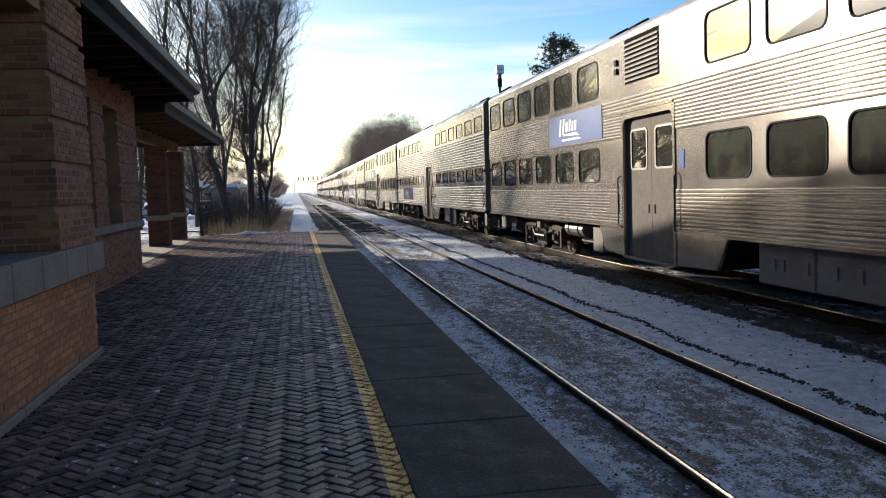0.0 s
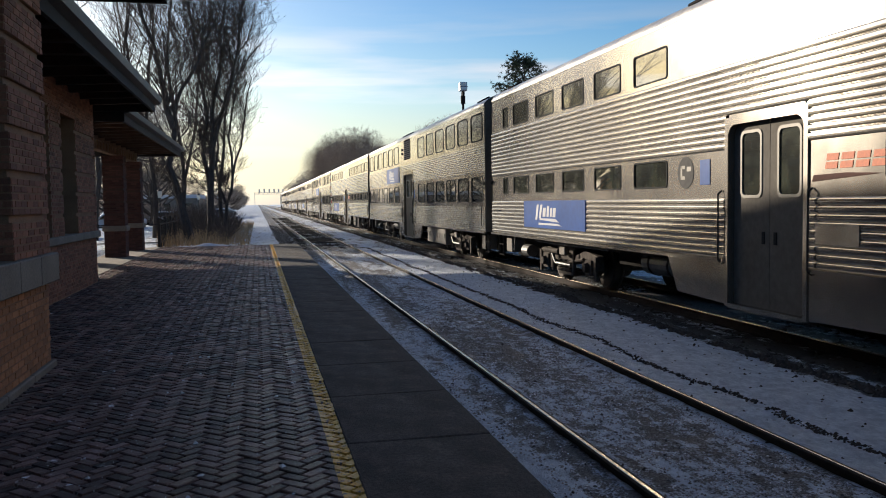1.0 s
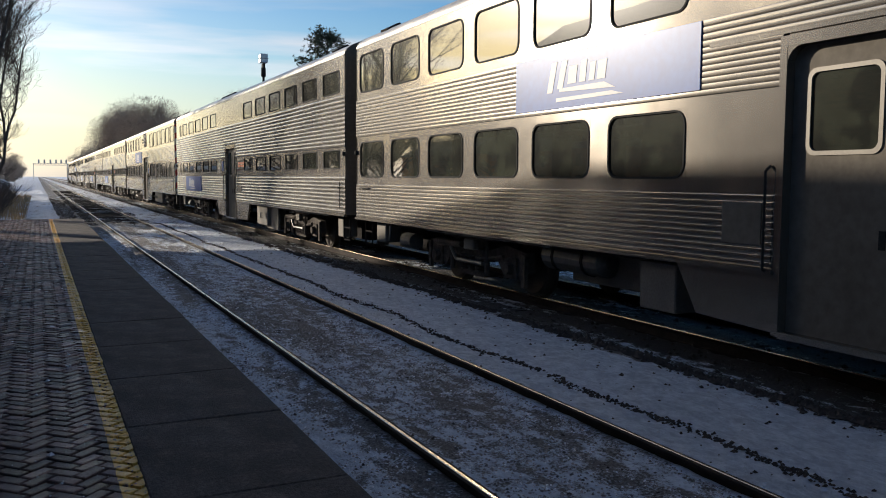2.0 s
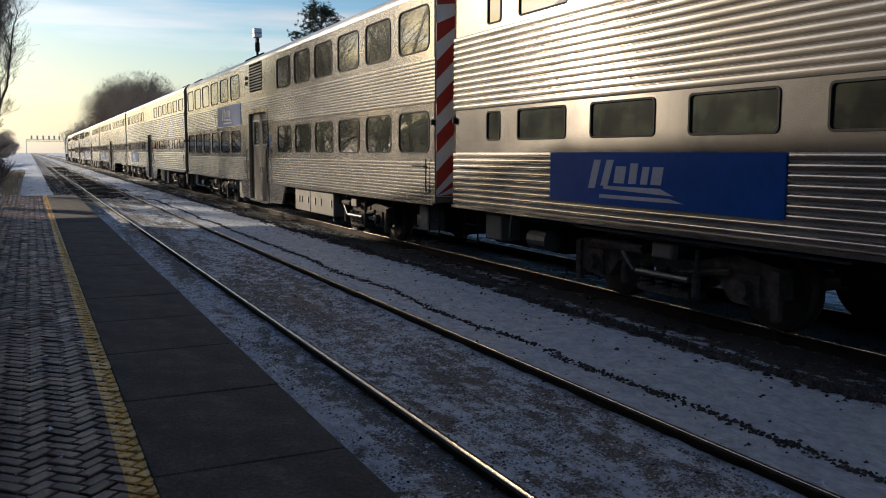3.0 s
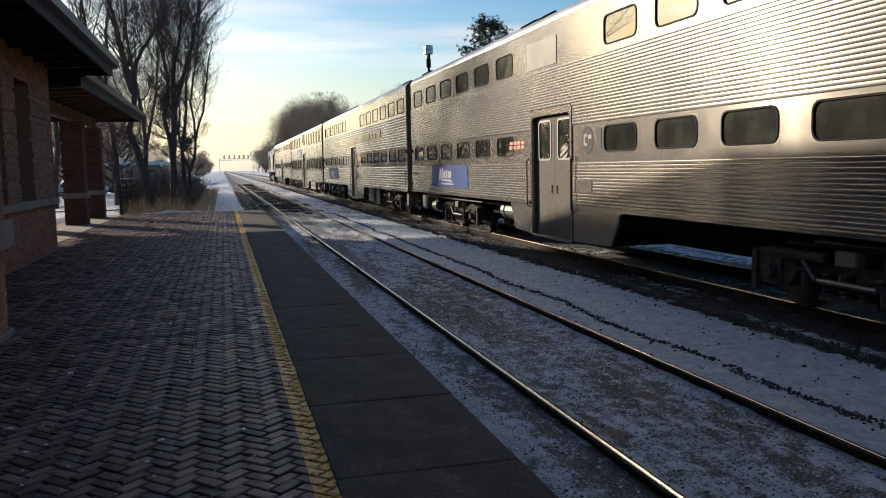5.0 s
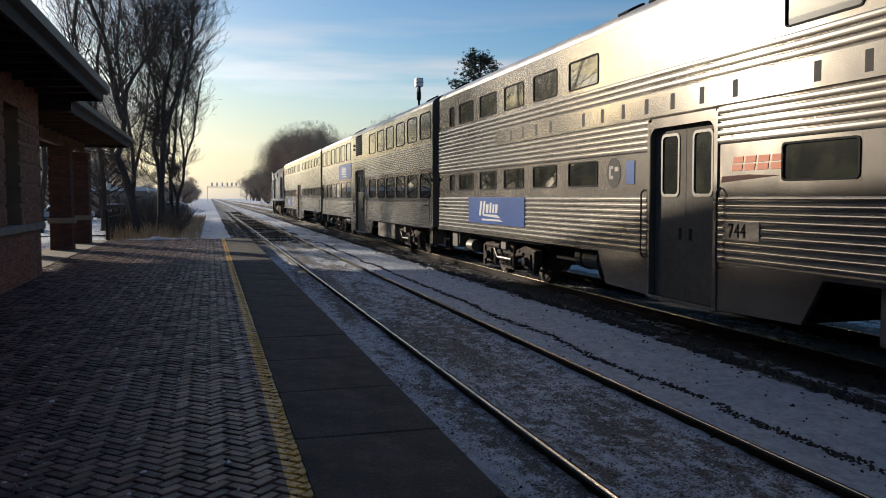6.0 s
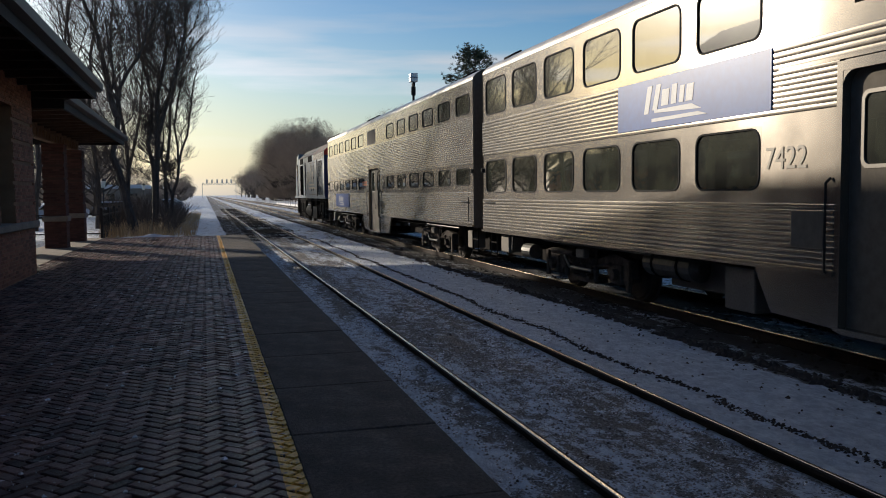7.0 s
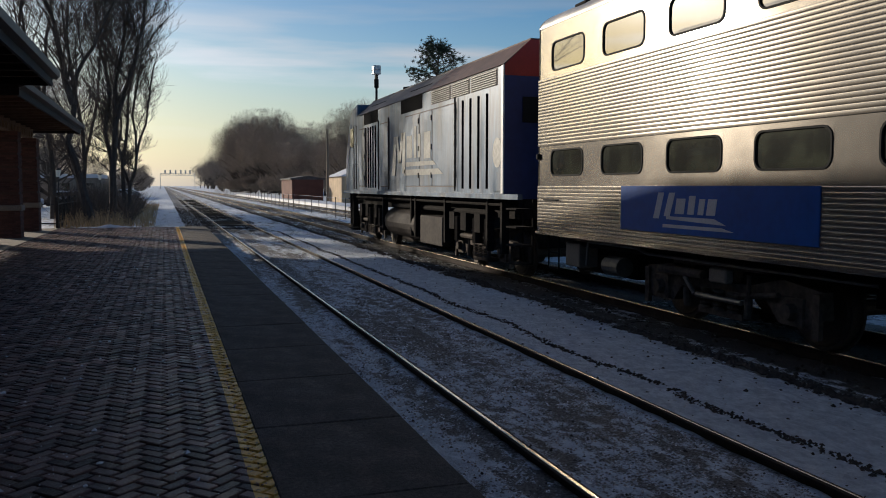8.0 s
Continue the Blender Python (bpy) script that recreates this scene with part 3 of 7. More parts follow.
def make_platform():
    plat = thing("platform", pose(0, 0, 0), "low station platform paved in herringbone brick", "platform", kind="structure")
    bm = bmesh.new()
    box(bm, -14, PLAT_EDGE - 0.01, -12, 19.0, -0.45, -0.03)
    box(bm, -5.25, PLAT_EDGE - 0.01, 19.0, PLAT_END, -0.45, -0.03)
    part("platform_base", bm, M["joint"], plat, "dark bedding between the paving bricks")
    # dark slabs along the edge
    bm = bmesh.new()
    box(bm, YEL1 + 0.006, PLAT_EDGE, 0.006, 1.164, -0.06, 0.0)
    bevel(bm, 0.008)
    me = mesh_of("edge_slab", bm, M["slab"])
    rng = random.Random(8)
    y = 4.33 - 6 * 1.45
    while y < PLAT_END - 0.2:
        ob = new("edge_slab", me)
        ob.parent = plat
        long = min(1.45, PLAT_END - y)
        ob.matrix_basis = pose(0, y, 0.004 + rng.uniform(-0.003, 0.003), 0, rng.uniform(-0.12, 0.12), 0) @ Matrix.Diagonal((1, long / 1.17, 1, 1))
        y += long
    # herringbone paving
    w, g = 0.0935, 0.0085
    bms = {}
    for horizontal in (True, False):
        bm = bmesh.new()
        a, b = (2 * w - g, w - g) if horizontal else (w - g, 2 * w - g)
        box(bm, g, a, g, b, -0.05, 0.0)
        bmesh.ops.bevel(bm, geom=[e for e in bm.edges if all(v.co.z > -0.01 for v in e.verts)], offset=0.005, segments=1, affect="EDGES")
        bms[horizontal] = mesh_of("paving_brick", bm, M["paver"])
    turn = Matrix.Rotation(radians(45), 4, "Z")
    near, vs, fs = 0, [], []
    rng = random.Random(21)
    span = int(48 / w)
    for i in range(-span, span):
        for j in range(-span, span):
            k = (i - j) % 4
            if k not in (0, 3):
                continue
            c = turn @ Vector((i * w, j * w, 0))
            x, y = c.x, c.y + 16
            left = -2.25 if y < 9.6 else -3.65 if y < 19.2 else -3.98
            if not (left < x < YEL1 + 0.13 and -6.0 < y < PLAT_END - 0.1):
                continue
            dz, tx, ty = rng.uniform(-0.010, -0.003), rng.uniform(-1.4, 1.4), rng.uniform(-1.4, 1.4)
            m = pose(x, y, dz, tx, ty, 45)
            if near < 300 and -0.9 < x < 0.5 and 4.2 < y < 7.9:
                near += 1
                ob = new("paving_brick", bms[k == 0])
                ob.parent = plat
                ob.matrix_basis = m
                continue
            n0 = len(vs)
            sx, sy = (2 * w - g, w - g) if k == 0 else (w - g, 2 * w - g)
            e = 0.004
            for u, v, z in ((g, g, -0.03), (sx, g, -0.03), (sx, sy, -0.03), (g, sy, -0.03), (g + e, g + e, 0), (sx - e, g + e, 0), (sx - e, sy - e, 0), (g + e, sy - e, 0)):
                vs.append(tuple(m @ Vector((u, v, z))))
            fs += [(n0 + 4, n0 + 5, n0 + 6, n0 + 7)] + [(n0 + q, n0 + (q + 1) % 4, n0 + 4 + (q + 1) % 4, n0 + 4 + q) for q in range(4)]
    me = bpy.data.meshes.new("paving_bricks")
    me.from_pydata(vs, [], fs)
    me.materials.append(M["paver"])
    ob = new("paving_bricks", me)
    ob.parent = plat
    ob["kind"] = "stuff"
    # crumbs of snow and grit on the bricks
    rng = random.Random(77)
    spots = [(rng.gauss(-0.5, 0.7), 3.4 + 16 * rng.random() ** 2, -0.002, rng.uniform(0.003, 0.008) * (3.2 if rng.random() < 0.10 else 1)) for _ in range(800)]
    stones("snow_crumbs", [p for p in spots if -2.0 < p[0] < 0.4], M["ice"], "crumbs of snow and salt scattered on the bricks", "snow")
    # smooth strip of concrete along the building's foot
    bm = bmesh.new()
    box(bm, -5.25, -3.9, 19.0, PLAT_END - 0.2, -0.06, 0.004)
    part("concrete_strip", bm, M["stone"], plat, "pale concrete floor of the open shelter")


# ---- station building ----
BAY_X, BAY_Y, WALL_X, WALL_Y, COL_X = -2.2, 9.55, -3.55, 20.0, -4.3


def brick_face(vs, fs, a0, a1, z0, z1, place, holes=(), grooves=(), proud=0.008):
    """Running-bond bricks on a wall: place(a, d, z) gives the point at a along the wall, d out of it; holes are (a0, a1, z0, z1)."""
    L, H = 0.205, 0.0685
    row = 0
    z = z0
    while z < z1 - 0.02:
        zt = min(z + H - 0.009, z1)
        a = a0 - (L / 2 if row % 2 else 0)
        while a < a1 - 0.02:
            s, e = max(a, a0), min(a + L - 0.009, a1)
            mid, zm = (s + e) / 2, (z + zt) / 2
            a += L
            if e - s < 0.02 or any(h0 < mid < h1 and k0 < zm < k1 for h0, h1, k0, k1 in holes):
                continue
            if any(k0 < zm < k1 and g0 < mid < g1 for g0, g1, k0, k1 in grooves):
                continue
            for h0, h1, k0, k1 in holes:
                if k0 < zm < k1:
                    if s < h0 < e:
                        e = h0
                    if s < h1 < e:
                        s = h1
            n0 = len(vs)
            d = proud + random.uniform(-0.002, 0.002)
            c = 0.004
            for aa, dd, zz in ((s, -0.02, z), (e, -0.02, z), (e, -0.02, zt), (s, -0.02, zt), (s + c, d, z + c), (e - c, d, z + c), (e - c, d, zt - c), (s + c, d, zt - c)):
                vs.append(place(aa, dd, zz))
            fs += [(n0 + 4, n0 + 5, n0 + 6, n0 + 7)] + [(n0 + q, n0 + (q + 1) % 4, n0 + 4 + (q + 1) % 4, n0 + 4 + q) for q in range(4)]
        z += H
        row += 1


def bricks(name, parent, runs, mat=M["brick"]):
    """Joins the brick faces of one wall."""
    vs, fs = [], []
    for r in runs:
        brick_face(vs, fs, *r)
    me = bpy.data.meshes.new(name)
    me.from_pydata(vs, [], fs)
    me.materials.append(mat)
    bm = bmesh.new()
    bm.from_mesh(me)
    bmesh.ops.recalc_face_normals(bm, faces=bm.faces)
    bm.to_mesh(me)
    bm.free()
    ob = new(name, me)
    ob.parent = parent
    ob["kind"] = "stuff"
    return ob


def courses(z0, z1, recesses):
    """The heights between recessed courses."""
    cuts = [z0] + [z for r in sorted(recesses) for z in r] + [z1]
    return [(a, b) for a, b in zip(cuts[::2], cuts[1::2]) if b - a > 0.01]


def sill_core():
    bm = bmesh.new()
    box(bm, -9, BAY_X + 0.088, -14, BAY_Y + 0.088, 0.905, 1.195)
    return bm


def plinth_core():
    bm = bmesh.new()
    box(bm, -9, BAY_X + 0.038, -14, BAY_Y + 0.038, -0.06, 0.05)
    return bm


def make_station():
    st = thing("station_building", pose(0, 0, 0), "tan brick railway station with stone sills and deep eaves", "station building", kind="structure")
    top = 4.4
    # bay: low wall, stone sill, corner pier, window opening behind the pier
    bm = bmesh.new()
    box(bm, -9, BAY_X, -14, BAY_Y, -0.45, 0.90)
    box(bm, BAY_X - 0.75, BAY_X, 8.22, BAY_Y - 0.06, 1.20, top)
    box(bm, -9, BAY_X - 0.75, -14, BAY_Y - 0.06, 3.35, top)
    box(bm, -9, BAY_X - 0.68, 6.4, BAY_Y - 0.06, 1.2, 3.36)
    box(bm, -9, BAY_X, -14, 4.9, 1.2, top)
    box(bm, BAY_X - 0.74, BAY_X, 4.9, 8.21, 3.36, top)
    for z0, z1 in courses(1.201, top, [(1.2 + 0.411 * i + 0.343, 1.2 + 0.411 * i + 0.4115) for i in range(7)]):
        box(bm, BAY_X - 0.755, BAY_X + 0.036, 8.193, BAY_Y - 0.024, z0, z1)
    part("bay_wall", bm, M["mortar"], st, "brick bay wall of the station")
    sill = part("bay_sill", sill_core(), M["stone"], st, "thick grey stone sill course")
    y = BAY_Y + 0.10
    while y > 2.0:
        bm = bmesh.new()
        box(bm, BAY_X - 0.3, BAY_X + 0.10, y - 0.745, y, 0.902, 1.198)
        bevel(bm, 0.012)
        part("sill_stone", bm, M["stone"], sill)
        y -= 0.75
    plinth = part("bay_plinth", plinth_core(), M["stone"], st, "worn stone plinth at the foot of the wall")
    y = BAY_Y + 0.05
    while y > 3.0:
        bm = bmesh.new()
        box(bm, BAY_X - 0.2, BAY_X + 0.05, y - 0.895, y, -0.06, 0.06)
        bevel(bm, 0.014)
        part("plinth_stone", bm, M["stone"], plinth)
        y -= 0.9
    gz = [1.2 + 0.411 * i + 0.343 for i in range(0, 7)]
    front = [(8.40, BAY_Y, z, z + 0.0685) for z in gz]
    px = lambda a, d, z: (BAY_X + d, a, z)
    py = lambda a, d, z: (a, BAY_Y - 0.06 + d, z)
    bricks("bay_bricks", st, [(-4, BAY_Y, 0.06, 0.90, px), 
                              (-3.6, BAY_X, 0.06, 0.9, lambda a, d, z: (a, BAY_Y + d, z)), 
                              ])
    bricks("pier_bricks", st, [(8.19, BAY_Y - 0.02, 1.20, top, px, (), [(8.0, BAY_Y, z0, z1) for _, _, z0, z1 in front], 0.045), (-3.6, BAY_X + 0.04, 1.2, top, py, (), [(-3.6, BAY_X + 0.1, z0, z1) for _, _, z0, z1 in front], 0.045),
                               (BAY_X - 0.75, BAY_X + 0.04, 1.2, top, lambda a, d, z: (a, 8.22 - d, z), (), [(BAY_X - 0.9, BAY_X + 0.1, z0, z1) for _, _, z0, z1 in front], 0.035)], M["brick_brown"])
    # bay window: dark frame and pane set back behind the pier
    win = thing("bay_window", pose(0, 0, 0), "tall dark window with painted wooden frame in the brick bay", "window", kind="structure")
    bm = bmesh.new()
    for y in (5.0, 6.55, 8.10):
        box(bm, BAY_X - 0.60, BAY_X - 0.48, y, y + 0.1, 1.2, 3.35)
    for z in (1.2, 2.5, 3.27):
        box(bm, BAY_X - 0.59, BAY_X - 0.49, 5.0, 8.2, z, z + 0.08)
    part("window_frame", bm, M["fascia"], win, "grey painted window frame")
    bm = bmesh.new()
    box(bm, BAY_X - 0.56, BAY_X - 0.54, 5.05, 8.15, 1.2, 3.3)
    part("pane", bm, M["glass"], win, "dark window pane")
    # main wall behind the bay, with two tall openings
    holes = [(15.45, 15.80, 1.15, 3.46), (16.78, 18.0, 1.15, 3.44)]
    bm = bmesh.new()
    box(bm, -9, WALL_X - 0.5, BAY_Y - 0.06, WALL_Y, -0.45, 4.0)
    box(bm, WALL_X - 0.5, WALL_X, BAY_Y + 0.05, WALL_Y, -0.45, 1.0)
    for a, b in ((BAY_Y + 0.05, 15.45), (15.80, 16.78), (18.0, WALL_Y)):
        box(bm, WALL_X - 0.5, WALL_X, a, b, 1.15, 3.44)
    box(bm, WALL_X - 0.5, WALL_X, BAY_Y + 0.05, WALL_Y, 3.44, 4.0)
    for z0, z1 in courses(1.151, 3.439, [(1.15 + 0.343 + 0.411 * i, 1.15 + 0.4115 + 0.411 * i) for i in range(5)]):
        for a, b in ((15.8, 16.78), (18.0, WALL_Y)):
            box(bm, WALL_X, WALL_X + 0.026, a, b, z0, z1)
    box(bm, WALL_X, WALL_X + 0.026, BAY_Y + 0.05, 15.45, 1.151, 3.439)
    box(bm, WALL_X, WALL_X + 0.026, BAY_Y + 0.05, WALL_Y, 3.44, 4.0)
    part("main_wall", bm, M["mortar"], st, "brick main wall of the station")
    bm = bmesh.new()
    box(bm, WALL_X - 0.5, WALL_X + 0.09, BAY_Y + 0.05, WALL_Y + 0.1, 1.0, 1.15)
    bevel(bm, 0.02)
    part("main_sill", bm, M["stone"], st, "grey stone sill under the windows")
    wx = lambda a, d, z: (WALL_X + d, a, z)
    gr = [(a + 0.12, b - 0.05, z, z + 0.0685) for z in [1.15 + 0.343 + 0.411 * i for i in range(5)] for a, b in ((15.8, 16.78), (18.0, WALL_Y))]
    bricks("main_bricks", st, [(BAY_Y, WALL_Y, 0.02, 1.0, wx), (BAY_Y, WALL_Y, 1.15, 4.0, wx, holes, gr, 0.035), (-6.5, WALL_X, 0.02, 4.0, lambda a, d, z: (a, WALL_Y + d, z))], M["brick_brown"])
    for a, b, _, _ in holes:
        w = thing("wall_window", pose(0, 0, 0), "narrow dark window sunk deep in the brick wall", "window", kind="structure")
        bm = bmesh.new()
        box(bm, WALL_X - 0.42, WALL_X - 0.36, a, a + 0.07, 1.15, 3.44)
        box(bm, WALL_X - 0.42, WALL_X - 0.36, b - 0.07, b, 1.15, 3.44)
        box(bm, WALL_X - 0.42, WALL_X - 0.36, a + 0.07, b - 0.07, 2.3, 2.36)
        part("window_frame", bm, M["soffit"], w)
        bm = bmesh.new()
        box(bm, WALL_X - 0.40, WALL_X - 0.385, a, b, 1.15, 3.44)
        part("pane", bm, M["glass"], w)
    # open shelter: brick columns, stone bands, fretted beam
    for y in (29.4, 33.5):
        for cx in (COL_X, -9.6):
            col = thing("brick_column", pose(cx - 0.33, y + 0.33, 0), "square brick column with a stone band", "column", "shelter columns", "structure")
            bm = bmesh.new()
            box(bm, -0.30, 0.30, -0.30, 0.30, -0.3, 3.35)
            box(bm, -0.324, 0.324, -0.324, 0.324, 0.0, 0.86)
            for z0, z1 in courses(1.041, 3.349, [(1.04 + 0.343 + 0.411 * i, 1.04 + 0.4115 + 0.411 * i) for i in range(5)]):
                box(bm, -0.324, 0.324, -0.324, 0.324, z0, z1)
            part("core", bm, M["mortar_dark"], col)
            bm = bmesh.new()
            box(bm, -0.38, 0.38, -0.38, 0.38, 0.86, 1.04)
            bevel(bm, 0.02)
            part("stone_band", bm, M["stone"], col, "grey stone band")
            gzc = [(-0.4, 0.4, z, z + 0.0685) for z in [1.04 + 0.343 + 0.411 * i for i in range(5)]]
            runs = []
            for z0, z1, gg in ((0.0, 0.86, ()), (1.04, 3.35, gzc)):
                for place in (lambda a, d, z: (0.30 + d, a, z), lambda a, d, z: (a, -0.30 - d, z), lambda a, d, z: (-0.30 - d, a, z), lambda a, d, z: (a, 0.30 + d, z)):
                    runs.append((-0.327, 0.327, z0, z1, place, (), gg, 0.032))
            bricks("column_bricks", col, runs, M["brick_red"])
    bm = bmesh.new()
    for cx in (COL_X - 0.33, -9.93):
        box(bm, cx - 0.12, cx + 0.12, WALL_Y + 0.02, 34.4, 3.62, 3.82)
        box(bm, cx - 0.10, cx + 0.10, WALL_Y + 0.02, 34.4, 3.352, 3.40)
        y = WALL_Y + 0.1
        while y < 34.3:
            box(bm, cx + 0.07, cx + 0.11, y, y + 0.30, 3.40, 3.62)
            y += 0.52
    part("shelter_beam", bm, M["beam"], st, "dark timber beam with a row of square holes")


def roof(parent, x0, x1, y0, y1, z, rise, name, label, hip=None, near=None):
    """A hip roof with its soffit, rafters, fascia and gutter; x1 is the eave over the platform."""
    run = (x1 - x0) / 2
    xm = (x0 + x1) / 2
    hip = hip or run * 0.9
    near = hip if near is None else near
    bm = bmesh.new()
    c = [bm.verts.new(p) for p in ((x0, y0, z), (x1, y0, z), (x1, y1, z), (x0, y1, z), (xm, y0 + near, z + rise), (xm, y1 - hip, z + rise))]
    for q in ((0, 1, 4), (1, 2, 5, 4), (2, 3, 5), (3, 0, 4, 5), (3, 2, 1, 0)):
        bm.faces.new([c[i] for i in q])
    part(name, bm, M["shingle"], parent, label)
    bm = bmesh.new()
    for a, b, d, e in ((x1 - 0.06, x1, y0, y1), (x0, x0 + 0.06, y0, y1), (x0 + 0.06, x1 - 0.06, y0, y0 + 0.06), (x0 + 0.06, x1 - 0.06, y1 - 0.06, y1)):
        box(bm, a, b, d, e, z - 0.30, z - 0.005)
    part("fascia", bm, M["fascia"], parent, "grey painted fascia board")
    bm = bmesh.new()
    for pts, ax, a, b in (([(x1 + 0.004, z - 0.14), (x1 + 0.13, z - 0.10), (x1 + 0.15, z + 0.03), (x1 + 0.004, z + 0.03)], "y", y0 - 0.1, y1 + 0.1),
                          ([(y1 + 0.004, z - 0.14), (y1 + 0.13, z - 0.10), (y1 + 0.15, z + 0.03), (y1 + 0.004, z + 0.03)], "x", x0 - 0.1, x1 + 0.1)):
        prism(bm, pts, ax, a, b)
    part("gutter", bm, M["gutter"], parent, "metal gutter along the eave")
    y = y0 + 0.5
    while y < y1 - 0.3:
        bm = bmesh.new()
        prism(bm, [(x1 - 0.07, z - 0.05), (x1 - 0.07, z - 0.18), (x1 - 2.2, z - 0.26), (x1 - 2.2, z - 0.05)], "y", y, y + 0.13)
        part("rafter", bm, M["soffit"], parent)
        y += 1.05


def make_roofs():
    rf = thing("station_roof", pose(0, 0, 0), "dark hipped station roof with deep bracketed eaves", "roof", kind="structure")
    roof(rf, -13.5, -2.25, 9.7, 20.4, 4.12, 3.6, "roof_slope", "dark shingled hip roof")
    br = thing("bay_roof", pose(0, 0, 0), "dark hipped roof over the station's bay", "roof", kind="structure")
    roof(br, -14.5, -1.15, -14.0, 12.3, 4.75, 3.2, "roof_slope", "dark shingled hip roof of the bay")
    sr = thing("shelter_roof", pose(0, 0, 0), "dark hipped roof over the open shelter", "roof", kind="structure")
    roof(sr, -11.5, -2.95, 20.6, 35.1, 3.92, 4.0, "roof_slope", "dark shingled hip roof of the shelter", 5.4, 0.0)


make_station()
make_roofs()


# ---- train ----
CAR_L, SIDE = 25.9, 1.55
HALF = 12.59                          # half a body, without the gap between coaches
TYPES = {
    "wide": dict(low=(1.00, 1.70), mid=(2.70, 3.47), pitch=0.064, deep=0.014, lz=(1.84, 2.59), uz=(3.60, 4.41), r=0.15, ww=1.36, top=3.05, door=(-1.2, 1.0), door_pane=(2.10, 2.80),
                 far=[0.22 + 1.735 * k for k in range(6)], near=[0.24 + 1.73 * k for k in range(6)], small=False),
    "ribbed": dict(low=(1.02, 1.86), mid=(2.52, 3.68), pitch=0.097, deep=0.021, lz=(2.03, 2.48), uz=(3.74, 4.27), r=0.05, ww=1.22, top=2.85, door=(-0.98, 0.66), door_pane=(1.90, 2.72),
                   far=[1.98 + 1.74 * k for k in range(5)], near=[0.40 + 1.735 * k for k in range(6)], small=True),
    "fine": dict(low=(1.07, 1.86), mid=(2.54, 3.70), pitch=0.056, deep=0.012, lz=(2.02, 2.48), uz=(3.78, 4.29), r=0.12, ww=1.18, top=2.80, door=(-1.0, 1.0), door_pane=(1.95, 2.68),
                 far=[0.50 + 1.75 * k for k in range(6)], near=[0.30 + 1.74 * k for k in range(6)], small=False),
}


def ribs(z0, z1, pitch, deep):
    """A fluted sheet's profile as (out, z): gently bowed strips parted by narrow grooves, or half-round flutes where they are broad."""
    pts, n = [(0.0, z0)], max(1, round((z1 - z0) / pitch))
    p = (z1 - z0) / n
    for i in range(n):
        z = z0 + i * p
        if deep > 0.02:
            pts += [(0.0, z + 0.05 * p), (deep * 0.60, z + 0.07 * p), (deep * 0.76, z + 0.13 * p), (deep * 0.92, z + 0.30 * p), (deep * 0.98, z + 0.42 * p), (deep, z + 0.52 * p),
                    (deep * 0.98, z + 0.62 * p), (deep * 0.92, z + 0.74 * p), (deep * 0.76, z + 0.87 * p), (deep * 0.60, z + 0.93 * p), (0.0, z + 0.95 * p)]
        else:
            pts += [(0.0, z + 0.025 * p), (deep * 0.78, z + 0.05 * p), (deep * 0.87, z + 0.10 * p), (deep * 0.945, z + 0.25 * p), (deep * 0.985, z + 0.40 * p), (deep, z + 0.50 * p),
                    (deep * 0.985, z + 0.60 * p), (deep * 0.945, z + 0.75 * p), (deep * 0.87, z + 0.90 * p), (deep * 0.78, z + 0.95 * p), (0.0, z + 0.975 * p)]
    return pts + [(0.0, z1)]


def window_band(bm, s, z0, z1, y0, y1, holes):
    """A flat sheet at one side with rectangular openings (y0, y1, z0, z1) all at one height."""
    x = s * SIDE
    cuts = sorted(holes)
    hz0, hz1 = cuts[0][2], cuts[0][3]

    def quad(a, b, c, d):
        if b - a > 1e-4 and d - c > 1e-4:
            bm.faces.new([bm.verts.new((x, yy, zz)) for yy, zz in ((a, c), (b, c), (b, d), (a, d))[::s]])
    quad(y0, y1, z0, hz0), quad(y0, y1, hz1, z1)
    at = y0
    for a, b, _, _ in cuts:
        quad(at, a, hz0, hz1)
        at = b
    quad(at, y1, hz0, hz1)


def ring(bm, outer, inner, x0, x1, s):
    """A frame between two outlines of equal length, with depth from x0 to x1."""
    n = len(outer)
    vo = [[bm.verts.new((s * x, y, z)) for y, z in outer] for x in (x0, x1)]
    vi = [[bm.verts.new((s * x, y, z)) for y, z in inner] for x in (x0, x1)]
    for i in range(n):
        j = (i + 1) % n
        bm.faces.new((vo[1][i], vo[1][j], vi[1][j], vi[1][i]))
        bm.faces.new((vo[0][i], vo[0][j], vo[1][j], vo[1][i]))
        bm.faces.new((vi[0][i], vi[0][j], vi[1][j], vi[1][i]))


